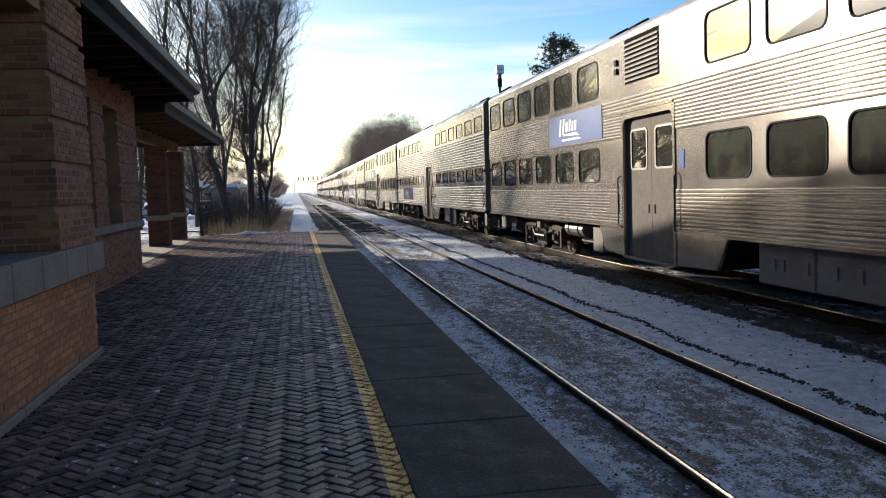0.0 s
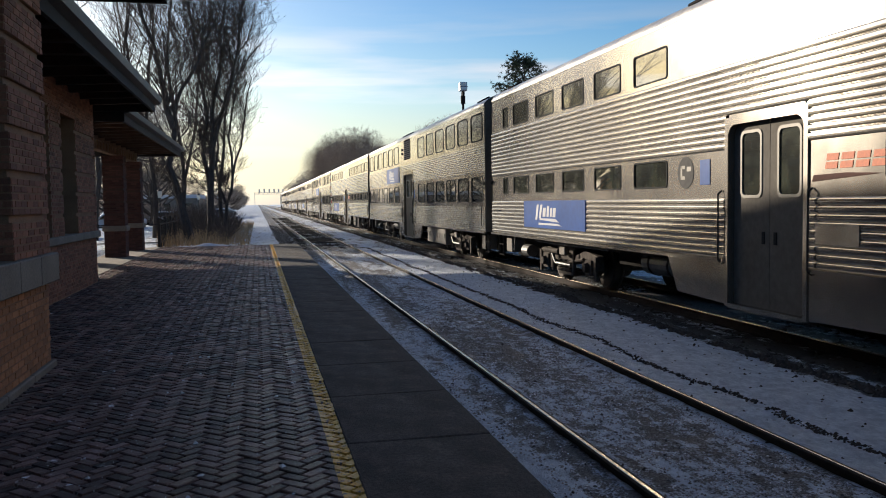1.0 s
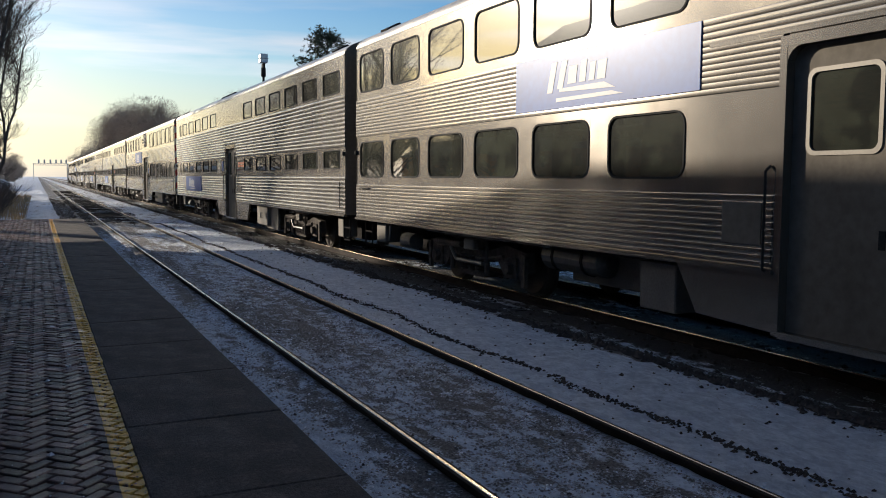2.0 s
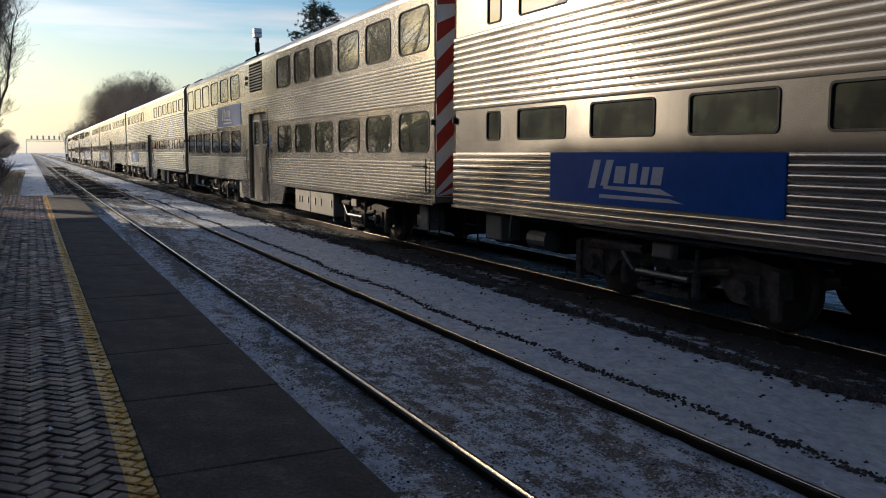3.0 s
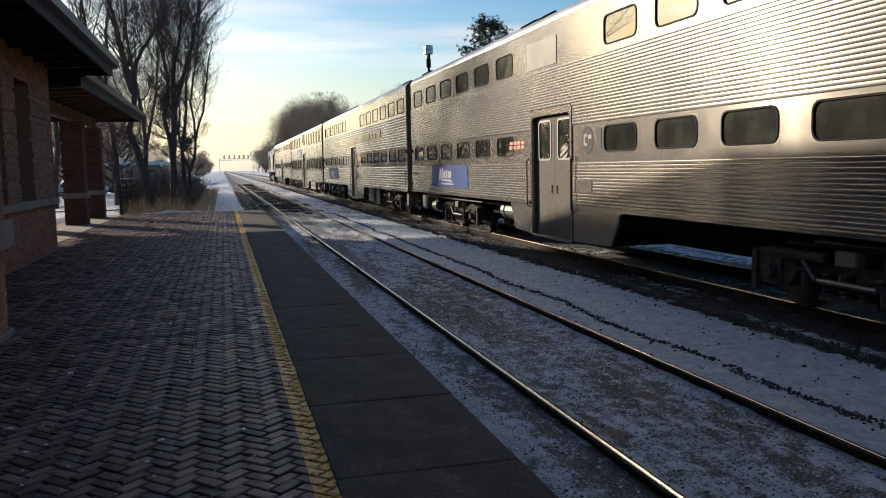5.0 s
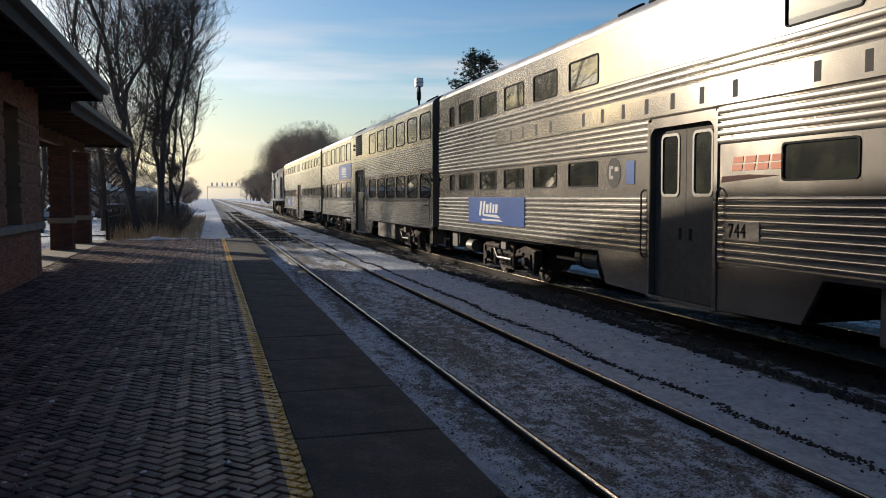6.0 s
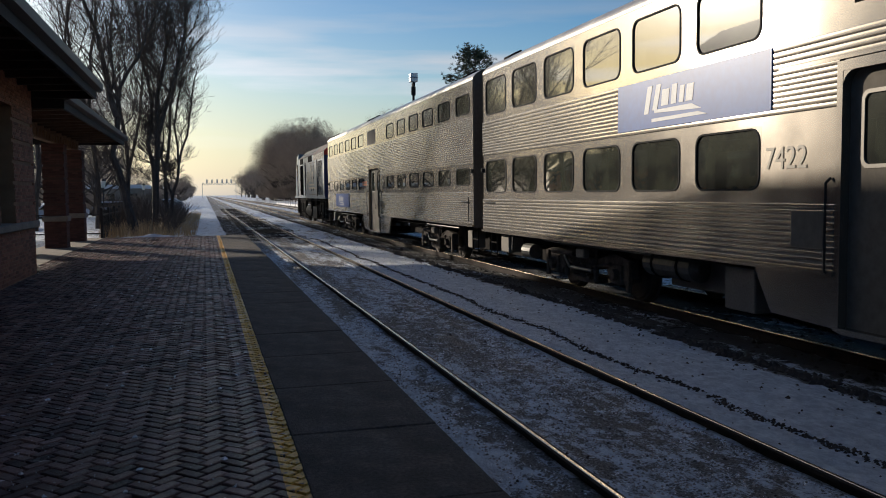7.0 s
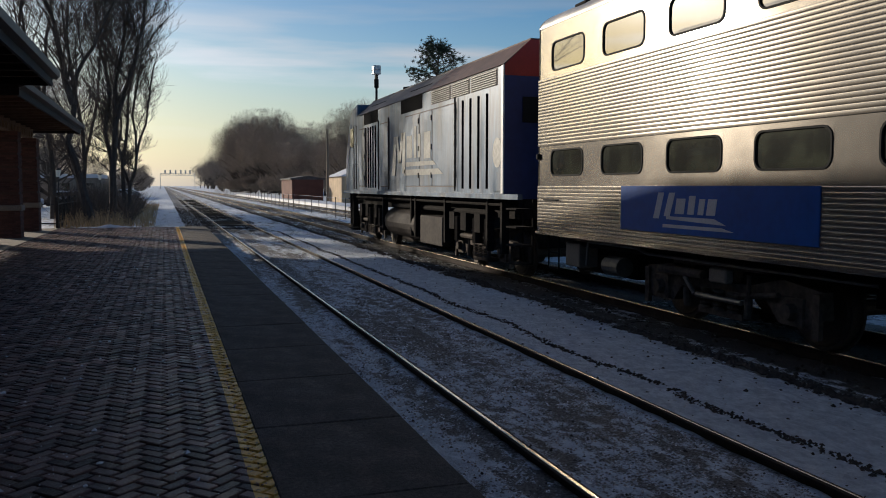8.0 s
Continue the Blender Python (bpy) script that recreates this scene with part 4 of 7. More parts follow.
def make_window(car, s, y0, y1, z0, z1, r, cache):
    """One window: gasket, bright frame and tinted pane; alike windows share their meshes."""
    key = (s, round(y1 - y0, 3), z0, z1)
    w, h = y1 - y0, z1 - z0
    if key not in cache:
        out, inn = rounded(-0.012, w + 0.012, -0.012, h + 0.012, 0.02), rounded(0.022, w - 0.022, 0.022, h - 0.022, r)
        bm = bmesh.new()
        ring(bm, out, inn, SIDE - 0.03, SIDE + 0.0015, s)
        frame_me = mesh_of("window_frame", bm, M["steel_flat"])
        bm = bmesh.new()
        ring(bm, rounded(0.006, w - 0.006, 0.006, h - 0.006, r + 0.01), rounded(0.029, w - 0.029, 0.029, h - 0.029, max(0.02, r - 0.006)), SIDE - 0.03, SIDE + 0.012, s)
        gasket_me = mesh_of("gasket", bm, M["gasket"])
        bm = bmesh.new()
        prism(bm, rounded(0.03, w - 0.03, 0.03, h - 0.03, r), "x", s * (SIDE - 0.02), s * (SIDE - 0.008))
        cache[key] = frame_me, gasket_me, mesh_of("pane", bm, M["glass"])
    fm, gm, pm = cache[key]
    win = new("window", fm)
    win.parent, win.location = car, (0, y0, z0)
    for nm, me in (("gasket", gm), ("pane", pm)):
        ob = new(nm, me)
        ob.parent = win
    return win


def bogie(car, y, cache):
    """A two-axle bogie: side frames with pedestals and springs, and wheels on axles."""
    if "frame" not in cache:
        bm = bmesh.new()
        for s in (-1, 1):
            x = s * 1.12
            prism(bm, [(-1.75, 0.42), (-1.55, 0.30), (-1.05, 0.30), (-0.85, 0.52), (0.85, 0.52), (1.05, 0.30), (1.55, 0.30), (1.75, 0.42), (1.72, 0.72), (1.1, 0.80), (0.5, 0.66), (-0.5, 0.66), (-1.1, 0.80), (-1.72, 0.72)], "x", x - 0.07, x + 0.07)
            for a in (-1.3, 1.3):
                box(bm, x + s * 0.06 - 0.05, x + s * 0.06 + 0.07, a - 0.17, a + 0.17, 0.30, 0.62)
                tube(bm, (x + s * 0.08, a, 0.46), (x + s * 0.20, a, 0.46), 0.11, 0.09, 10)
            for a in (-0.28, 0.0, 0.28):
                for k in range(5):
                    tube(bm, (x + s * 0.10, a, 0.30 + k * 0.055), (x + s * 0.10, a, 0.335 + k * 0.055), 0.075, 0.075, 8)
            for a in (-0.62, 0.62):       # damper and hanger beside the springs
                tube(bm, (x + s * 0.15, a, 0.28), (x + s * 0.15, a, 0.52), 0.05, 0.05, 8)
                tube(bm, (x + s * 0.15, a, 0.521), (x + s * 0.15, a, 0.80), 0.028, 0.028, 6)
            for a in (-1.72, 1.62):       # brake hanger at each end of the frame
                box(bm, x + s * 0.08 - 0.03, x + s * 0.08 + 0.03, a, a + 0.10, 0.20, 0.70)
            box(bm, x + s * 0.13 - 0.02, x + s * 0.13 + 0.02, -0.95, 0.95, 0.84, 0.90)
            tube(bm, (x + s * 0.12, -1.1, 0.62), (x + s * 0.12, -0.2, 0.50), 0.035, 0.035, 6)
            tube(bm, (x + s * 0.16, 0.25, 0.72), (x + s * 0.16, 1.25, 0.72), 0.06, 0.06, 8)
            box(bm, x - 0.10, x + 0.16, -0.45, 0.45, 0.22, 0.30)
        box(bm, -1.1, 1.1, -0.25, 0.25, 0.45, 0.9)
        cache["frame"] = mesh_of("bogie_frame", bm, M["bogie"])
        for s in (-1, 1):
            bm = bmesh.new()
            x = s * 0.75
            tube(bm, (x - s * 0.07, 0, 0), (x + s * 0.06, 0, 0), 0.455, 0.455, 24)
            tube(bm, (x - s * 0.10, 0, 0), (x - s * 0.071, 0, 0), 0.49, 0.48, 24)
            tube(bm, (x + s * 0.061, 0, 0), (x + s * 0.08, 0, 0), 0.42, 0.40, 24)
            tube(bm, (x + s * 0.081, 0, 0), (x + s * 0.12, 0, 0), 0.16, 0.14, 12)
            tube(bm, (x - s * 0.101, 0, 0), (0, 0, 0), 0.09, 0.09, 10)
            cache["wheel", s] = mesh_of("wheel", bm, M["wheel"])
    b = new("bogie", cache["frame"])
    b.parent, b.location = car, (0, y, 0)
    for a in (-1.3, 1.3):
        for s in (-1, 1):
            w = new("wheel", cache["wheel", s])
            w.parent, w.location = b, (0, a, 0.457)


CACHE = {}


def logo_panel(car, y0, y1, z0, z1, out, marks=M["pale_grey"]):
    """Blue panel with the operator's mark as plain pale shapes; the panel stands a little off the ribs."""
    bm = bmesh.new()
    box(bm, -SIDE - out - 0.012, -SIDE, y0, y1, z0, z1)
    p = part("name_panel", bm, M["blue"], car, "blue enamel name panel")
    bm = bmesh.new()
    x0, x1 = -SIDE - out - 0.016, -SIDE - out - 0.012
    w, h = y1 - y0, z1 - z0
    # slanting blocks over two underlines that end in points
    for c, d, t, lo, hi in ((0.22, 0.03, 0.035, 0.30, 0.86), (0.285, 0.03, 0.035, 0.36, 0.86), (0.35, 0.01, 0.05, 0.42, 0.74), (0.42, 0.01, 0.035, 0.42, 0.80), (0.475, 0.01, 0.03, 0.42, 0.74), (0.52, 0.01, 0.045, 0.42, 0.74)):
        prism(bm, [(y1 - (c + t) * w, z0 + lo * h), (y1 - c * w, z0 + lo * h), (y1 - (c + d) * w, z0 + hi * h), (y1 - (c + d + t) * w, z0 + hi * h)], "x", x0, x1)
    prism(bm, [(y1 - 0.62 * w, z0 + 0.24 * h), (y1 - 0.30 * w, z0 + 0.30 * h), (y1 - 0.30 * w, z0 + 0.36 * h), (y1 - 0.56 * w, z0 + 0.36 * h)], "x", x0, x1)
    prism(bm, [(y1 - 0.66 * w, z0 + 0.12 * h), (y1 - 0.28 * w, z0 + 0.12 * h), (y1 - 0.28 * w, z0 + 0.19 * h), (y1 - 0.60 * w, z0 + 0.19 * h)], "x", x0, x1)
    part("panel_mark", bm, marks, p, "pale operator's mark")


def number(car, text, y, z, size, mat, out=0.006):
    """Figures on the side, with the built-in font."""
    cu = bpy.data.curves.new("number", "FONT")
    cu.body, cu.size, cu.extrude = text, size, 0.002
    tmp = bpy.data.objects.new("number", cu)
    me = bpy.data.meshes.new_from_object(tmp)
    bpy.data.objects.remove(tmp)
    bpy.data.curves.remove(cu)
    me.materials.clear()
    me.materials.append(mat)
    ob = new("car_number", me)
    ob.parent = car
    ob.matrix_basis = Matrix.Translation((-SIDE - out, y, z)) @ Matrix(((0, 0, -1, 0), (-1, 0, 0, 0), (0, 1, 0, 0), (0, 0, 0, 1)))
    ob["label"] = "car number " + text


def make_car(kind, label):
    """A double-deck stainless coach: fluted sides, two rows of windows, centre doors, dropped middle, bogies and gear. Its origin is on the rails at the middle."""
    T = TYPES[kind]
    car = thing("passenger_coach", pose(0, 0, 0), label, "train coach", "coaches of the train")
    roof_z = 4.56
    D0, D1 = T["door"]
    DM, (p0, p1) = (D0 + D1) / 2, T["door_pane"]
    bar = M["steel"]
    far = [(HALF - a - T["ww"], HALF - a) for a in T["far"]]
    near = [(a - HALF, a + T["ww"] - HALF) for a in T["near"]]
    if T["small"]:
        far.append((HALF - 1.50, HALF - 1.08))
    bands = [(y0, y1) for y0, y1 in far + near]
    lo0, lo1 = T["low"]
    mi0, mi1 = T["mid"]
    for s in (-1, 1):
        # flat sheets with openings
        bm = bmesh.new()
        for a, b in ((-HALF, D0), (D1, HALF)):
            hs = [(y0, y1, T["lz"][0], T["lz"][1]) for y0, y1 in bands if a < y0 < b]
            window_band(bm, s, lo1, mi0, a, b, hs)
        hs = [(y0, y1, T["uz"][0], T["uz"][1]) for y0, y1 in bands]
        window_band(bm, s, mi1, roof_z, -HALF, HALF, hs)
        x = s * SIDE
        for a, b in ((D0, D1),):
            bm.faces.new([bm.verts.new((x, yy, zz)) for yy, zz in ((a, T["top"]), (b, T["top"]), (b, T["top"] + 0.14), (a, T["top"] + 0.14))[::s]])
        part("side_sheet", bm, M["steel_flat"], car, "flat stainless side sheet")
        # fluted bands
        bm = bmesh.new()
        for (z0, z1), spans in (((lo0, lo1), ((-HALF, D0 - 0.06), (D1 + 0.06, HALF))), ((mi0, T["top"] + 0.14), ((-HALF, D0 - 0.06), (D1 + 0.06, HALF))), ((T["top"] + 0.14, mi1), ((-HALF, HALF),))):
            prof = [(s * (SIDE + d), z) for d, z in ribs(z0, z1, T["pitch"], T["deep"])]
            for a, b in spans:
                sheet(bm, prof, a, b)
        part("fluted_side", bm, bar, car, "fluted stainless steel band").data.shade_smooth()
        # dropped middle and lower edge rail
        bm = bmesh.new()
        prism(bm, [(-3.05, lo0), (-2.68, 0.44), (D0 - 0.08, 0.40), (D0 - 0.08, lo0)], "x", s * (SIDE - 0.05), s * (SIDE + 0.004))
        prism(bm, [(D1 + 0.08, lo0), (D1 + 0.08, 0.40), (2.1, 0.44), (2.45, lo0)], "x", s * (SIDE - 0.05), s * (SIDE + 0.004))
        box(bm, s * SIDE - 0.05, s * SIDE + 0.03, -HALF, D0 - 0.08, lo0 - 0.05, lo0 - 0.001)
        box(bm, s * SIDE - 0.05, s * SIDE + 0.03, D1 + 0.08, HALF, lo0 - 0.05, lo0 - 0.001)
        part("skirt", bm, M["steel_flat"], car, "plain lower skirt of dull steel")
        # doorway: recess, frame, two leaves with tall panes, step edge and grab rails
        bm = bmesh.new()
        for a, b, c, d in ((D0 - 0.08, D0, 0.38, T["top"] + 0.1), (D1, D1 + 0.08, 0.38, T["top"] + 0.1), (D0, D1, T["top"], T["top"] + 0.1), (D0, D1, 0.36, 0.42)):
            box(bm, s * (SIDE - 0.20), s * (SIDE + 0.022), a, b, c, d)
        # rounded upper corners of the doorway
        for c, e in ((-1, D0), (1, D1)):
            pts = [(e, T["top"]), (e - c * 0.16, T["top"])] + [(e + c * 0.16 * (math.sin(radians(q)) - 1), T["top"] - 0.16 + 0.16 * math.cos(radians(q))) for q in (20, 40, 60, 80)] + [(e, T["top"] - 0.16)]
            prism(bm, pts, "x", s * (SIDE - 0.20), s * (SIDE + 0.018))
        part("door_frame", bm, M["steel_flat"], car, "raised steel door surround")
        for a, b in ((D0, DM - 0.006), (DM + 0.006, D1)):
            bm = bmesh.new()
            xo, xi = SIDE - 0.085, SIDE - 0.13
            ring(bm, [(a, 0.42), (b, 0.42), (b, T["top"]), (a, T["top"])], [(a + 0.2, p0), (b - 0.2, p0), (b - 0.2, p1), (a + 0.2, p1)], xi, xo, s)
            d = part("door_leaf", bm, M["door_grey"], car, "grey sliding door leaf")
            bm = bmesh.new()
            ring(bm, rounded(a + 0.16, b - 0.16, p0 - 0.04, p1 + 0.04, 0.09), rounded(a + 0.20, b - 0.20, p0, p1, 0.07), xo - 0.01, xo + 0.012, s)
            part("door_gasket", bm, M["mark"], d, "thin dull frame round the door's pane")
            bm = bmesh.new()
            prism(bm, rounded(a + 0.19, b - 0.19, p0 - 0.02, p1 + 0.02, 0.08), "x", s * (xo - 0.02), s * (xo - 0.006))
            part("pane", bm, M["glass"], d)
            bm = bmesh.new()
            ya = DM - 0.16 if b < DM else DM + 0.10
            box(bm, s * xo - 0.012, s * xo + 0.012, ya, ya + 0.06, 1.26, 1.42)
            part("pull", bm, M["gasket"], d)
        for y in (D0 - 0.16, D1 + 0.16):
            bm = bmesh.new()
            pts = [(s * (SIDE + 0.01), y, 0.95), (s * (SIDE + 0.07), y, 1.0), (s * (SIDE + 0.07), y, 1.92), (s * (SIDE + 0.01), y, 1.97)]
            for p, q in zip(pts, pts[1:]):
                tube(bm, p, q, 0.014, 0.014, 6)
            part("grab_rail", bm, M["gasket"], car, "dark grab rail beside the door")
        for y0, y1 in bands:
            make_window(car, s, y0, y1, *T["lz"], T["r"], CACHE)
            make_window(car, s, y0, y1, *T["uz"], T["r"], CACHE)
    # roof, fluted at its shoulders
    prof = []
    for k in range(41):
        a = radians(90 * k / 40)
        e = 0.012 * (k % 2) if k < 24 else 0
        prof.append(((SIDE + e) * math.cos(a) ** 0.95 if k < 40 else 0.0, roof_z + (0.45 + e) * math.sin(a)))
    prof = prof + [(-x, z) for x, z in prof[-2::-1]]
    bm = bmesh.new()
    sheet(bm, prof, -HALF, HALF)
    part("roof", bm, M["steel_roof"], car, "rounded dull metal roof").data.shade_smooth()
    # ends, floor and dark interior partition
    end = [(-SIDE, 1.0), (SIDE, 1.0)] + prof
    for y in (-HALF, HALF - 0.06):
        bm = bmesh.new()
        prism(bm, end, "y", y, y + 0.06)
        part("end_wall", bm, M["door_grey"], car, "dark end wall of the coach")
    for y in (-HALF - 0.352, HALF):
        bm = bmesh.new()
        for x in (-0.62, 0.5):
            box(bm, x, x + 0.12, y, y + 0.35, 1.1, 3.2)
        box(bm, -0.62, 0.62, y, y + 0.35, 3.2, 3.3)
        part("gangway", bm, M["gasket"], car, "black rubber gangway between coaches")
    bm = bmesh.new()
    box(bm, -SIDE + 0.06, SIDE - 0.06, -HALF + 0.08, D0 - 0.1, 1.06, 1.14)
    box(bm, -SIDE + 0.06, SIDE - 0.06, D1 + 0.1, HALF - 0.08, 1.06, 1.14)
    box(bm, -SIDE + 0.21, SIDE - 0.21, -2.5, 2.2, 0.42, 0.5)
    box(bm, -0.05, 0.05, -HALF + 0.08, HALF - 0.08, 1.14, 4.5)
    part("floor", bm, M["under"], car, "dark floor and inner wall")
    # roof hatches
    for y in (HALF - 1.2, -HALF + 1.2, 0.9, 1.9):
        bm = bmesh.new()
        box(bm, -0.16, 0.16, -0.20, 0.20, 0, 0.09, Matrix.Translation((-1.22, y, 4.80)) @ Matrix.Rotation(radians(-27), 4, "Y"))
        bevel(bm, 0.02)
        part("roof_vent", bm, M["under"], car, "small dark roof vent")
    # gear under the floor
    cases = {"wide": 3, "ribbed": 1, "fine": 0}[kind]
    for y0, y1, z0, z1, x in ((-5.05, -3.72, 0.36, 0.99, 1.47), (-6.9, -5.07, 0.36, 0.99, 1.47), (3.4, 5.2, 0.42, 0.98, 1.0))[:cases]:
        for s in (-1, 1):
            bm = bmesh.new()
            box(bm, s * x - s * 0.75, s * x, y0, y1, z0, z1)
            bevel(bm, 0.02)
            case = part("equipment_box", bm, M["under"] if kind == "fine" else M["box_grey"], car, "grey equipment case under the floor")
            for y in (y0 + 0.12, (y0 + y1) / 2, y1 - 0.45):
                bm = bmesh.new()
                box(bm, s * x, s * (x + 0.02), y, y + 0.1, z0 + 0.22, z0 + 0.38)
                part("latch", bm, M["mark"], case)
    for s in (-1, 1):
        for y0, y1, z0, z1 in ((HALF - 1.30, HALF - 0.80, 0.52, 0.92), (-HALF + 0.62, -HALF + 1.0, 0.46, 0.90)):
            bm = bmesh.new()
            box(bm, s * 1.05, s * 1.40, y0, y1, z0, z1)
            bevel(bm, 0.02)
            part("end_case", bm, M["box_grey"], car, "small pale box hung under the coach end")
        # air reservoir beside the dropped middle, brake cylinder, rods and pipes
        ya = 4.2 if kind == "wide" else 2.55
        if kind == "wide":
            bm = bmesh.new()
            box(bm, s * 0.95, s * 1.42, 2.58, 3.20, 0.34, 0.90)
            bevel(bm, 0.015)
            part("end_case", bm, M["box_grey"], car, "pale box hung beside the dropped middle")
        bm = bmesh.new()
        tube(bm, (s * 1.12, ya, 0.76), (s * 1.12, ya + 1.3, 0.76), 0.21, 0.21, 16)
        tube(bm, (s * 1.12, ya + 1.301, 0.76), (s * 1.12, ya + 1.38, 0.76), 0.20, 0.10, 16)
        tube(bm, (s * 1.12, ya - 0.08, 0.76), (s * 1.12, ya - 0.001, 0.76), 0.10, 0.20, 16)
        res = part("air_reservoir", bm, M["galv_dull"], car, "dull grey cylindrical air reservoir")
        for y in (ya + 0.3, ya + 1.0):
            bm = bmesh.new()
            ring_pts = [(0.225 * math.cos(radians(a)), 0.225 * math.sin(radians(a))) for a in range(0, 360, 30)]
            prism(bm, [(s * 1.12 + u, 0.76 + v) for u, v in ring_pts], "y", y, y + 0.05)
            part("strap", bm, M["under"], res)
        bm = bmesh.new()
        tube(bm, (s * 1.22, 10.15, 0.62), (s * 1.22, 10.62, 0.62), 0.15, 0.15, 14)
        tube(bm, (s * 1.22, 10.621, 0.62), (s * 1.22, 10.75, 0.62), 0.14, 0.06, 14)
        part("brake_cylinder", bm, M["galv_dull"], car, "pale brake cylinder")
        bm = bmesh.new()
        pts = [(s * 1.42, 11.0, 0.60), (s * 1.42, 10.95, 0.97), (s * 1.42, 9.5, 0.97), (s * 1.36, 9.3, 0.90), (s * 1.36, 5.2, 0.90)]
        for p, q in zip(pts, pts[1:]):
            tube(bm, p, q, 0.022, 0.022, 7)
        part("air_pipe", bm, M["galv_dull"], car, "bare metal air pipe")
        bm = bmesh.new()
        pts = [(s * 1.42, -10.9, 0.93), (s * 1.42, -7.6, 0.93), (s * 1.30, -7.4, 0.86), (s * 1.30, -6.95, 0.86)]
        for p, q in zip(pts, pts[1:]):
            tube(bm, p, q, 0.022, 0.022, 7)
        part("air_pipe", bm, M["galv_dull"], car, "bare metal air pipe")
        for yb in (-HALF + 4.75, HALF - 4.75):
            bm = bmesh.new()
            tube(bm, (s * 1.31, yb - 0.55, 0.46), (s * 1.31, yb + 0.35, 0.46), 0.035, 0.035, 8)
            tube(bm, (s * 1.31, yb + 0.40, 0.46), (s * 1.31, yb + 0.62, 0.66), 0.03, 0.03, 8)
            part("brake_rod", bm, M["galv_dull"], car, "bare brake rod")
            bm = bmesh.new()
            box(bm, s * 1.24, s * 1.36, yb - 0.30, yb + 0.05, 0.66, 0.84)
            bevel(bm, 0.02)
            part("brake_unit", bm, M["box_grey"], car, "small grey brake unit")
    bm = bmesh.new()
    box(bm, -0.35, 0.35, -HALF + 0.5, HALF - 0.5, 0.72, 1.04)
    for y0, y1, z0 in ((-HALF + 0.25, -HALF + 2.2, 0.40), (-HALF + 7.0, -3.2, 0.52), (3.0, HALF - 6.9, 0.60), (HALF - 2.3, HALF - 0.25, 0.40)):
        box(bm, -0.9, 0.9, y0, y1, z0, 1.05)
    for s in (-1, 1):
        tube(bm, (s * 1.3, -8.6, 0.92), (s * 1.3, -2.9, 0.92), 0.04, 0.04, 6)
        tube(bm, (s * 1.3, 2.6, 0.92), (s * 1.3, 11.8, 0.90), 0.04, 0.04, 6)
        tube(bm, (s * 0.9, 7.0, 0.66), (s * 0.9, 8.6, 0.66), 0.2, 0.2, 10)
        # end steps
        for y in (-HALF + 0.15, HALF - 0.55):
            for a in (0.0, 0.4):
                tube(bm, (s * 1.40, y + a, 0.40), (s * 1.40, y + a, 1.0), 0.016, 0.016, 6)
            for z in (0.42, 0.70):
                tube(bm, (s * 1.40, y, z), (s * 1.40, y + 0.4, z), 0.016, 0.016, 6)
    tube(bm, (0, -HALF - 0.36, 0.86), (0, -HALF + 0.6, 0.86), 0.12, 0.12, 8)
    tube(bm, (0, HALF - 0.6, 0.86), (0, HALF + 0.36, 0.86), 0.12, 0.12, 8)
    part("underframe", bm, M["under"], car, "grimy underframe with pipes and couplers")
    for s in (-1, 1):
        for y, z in ((-HALF + 0.35, 1.62), (HALF - 0.85, 1.62)):
            bm = bmesh.new()
            tube(bm, (s * (SIDE + 0.06), y, z), (s * (SIDE + 0.06), y + 0.5, z), 0.013, 0.013, 6)
            for a in (y, y + 0.5):
                tube(bm, (s * SIDE, a, z), (s * (SIDE + 0.06), a, z), 0.012, 0.012, 5)
            part("handrail", bm, M["gasket"], car, "small dark handrail")
        bm = bmesh.new()
        tube(bm, (s * (SIDE + 0.05), -HALF + 0.28, 1.15), (s * (SIDE + 0.05), -HALF + 0.28, 1.75), 0.013, 0.013, 6)
        part("handrail", bm, M["gasket"], car, "small dark handrail")
        for y in (HALF - 0.09, -HALF + 0.02):
            bm = bmesh.new()
            box(bm, s * SIDE, s * (SIDE + 0.06), y, y + 0.07, 2.32, 2.42)
            bevel(bm, 0.015)
            part("marker_lamp", bm, M["gasket"], car, "small dark marker lamp")
    for y in (-HALF + 4.75, HALF - 4.75):
        bogie(car, y, CACHE)
    # what differs by kind
    if kind == "wide":
        logo_panel(car, 2.12, 5.84, 2.76, 3.46, 0.014)
        bm = bmesh.new()
        for k in range(9):
            z = 3.74 + k * 0.085
            prism(bm, [(-SIDE - 0.022, z), (-SIDE - 0.022, z + 0.022), (-SIDE - 0.004, z + 0.05), (-SIDE - 0.004, z + 0.03)], "y", -0.65, 0.85)
        lou = part("louvre", bm, M["box_grey"], car, "dark slatted air intake over the door")
        bm = bmesh.new()
        box(bm, -SIDE - 0.004, -SIDE + 0.004, -0.68, 0.88, 3.70, 4.54)
        part("backing", bm, M["void"], lou)
        bm = bmesh.new()
        box(bm, -SIDE - 0.02, -SIDE, -1.2, 2.0, T["top"] + 0.12, T["top"] + 0.16)
        part("drip_rail", bm, M["steel_flat"], car)
        bm = bmesh.new()
        box(bm, -SIDE - 0.01, -SIDE, -1.6, -1.42, 2.05, 2.36)
        part("access_sign", bm, M["blue"], car, "small blue pictogram sign beside the door")
        bm = bmesh.new()
        for z in (3.95, 4.12):
            box(bm, -SIDE - 0.04, -SIDE, 1.24, 1.36, z, z + 0.11)
        part("lamp_cover", bm, M["gasket"], car, "small black marker lamps")
        bm = bmesh.new()
        box(bm, -SIDE - 0.02, -SIDE + 0.03, 1.25, 1.75, 1.22, 1.62)
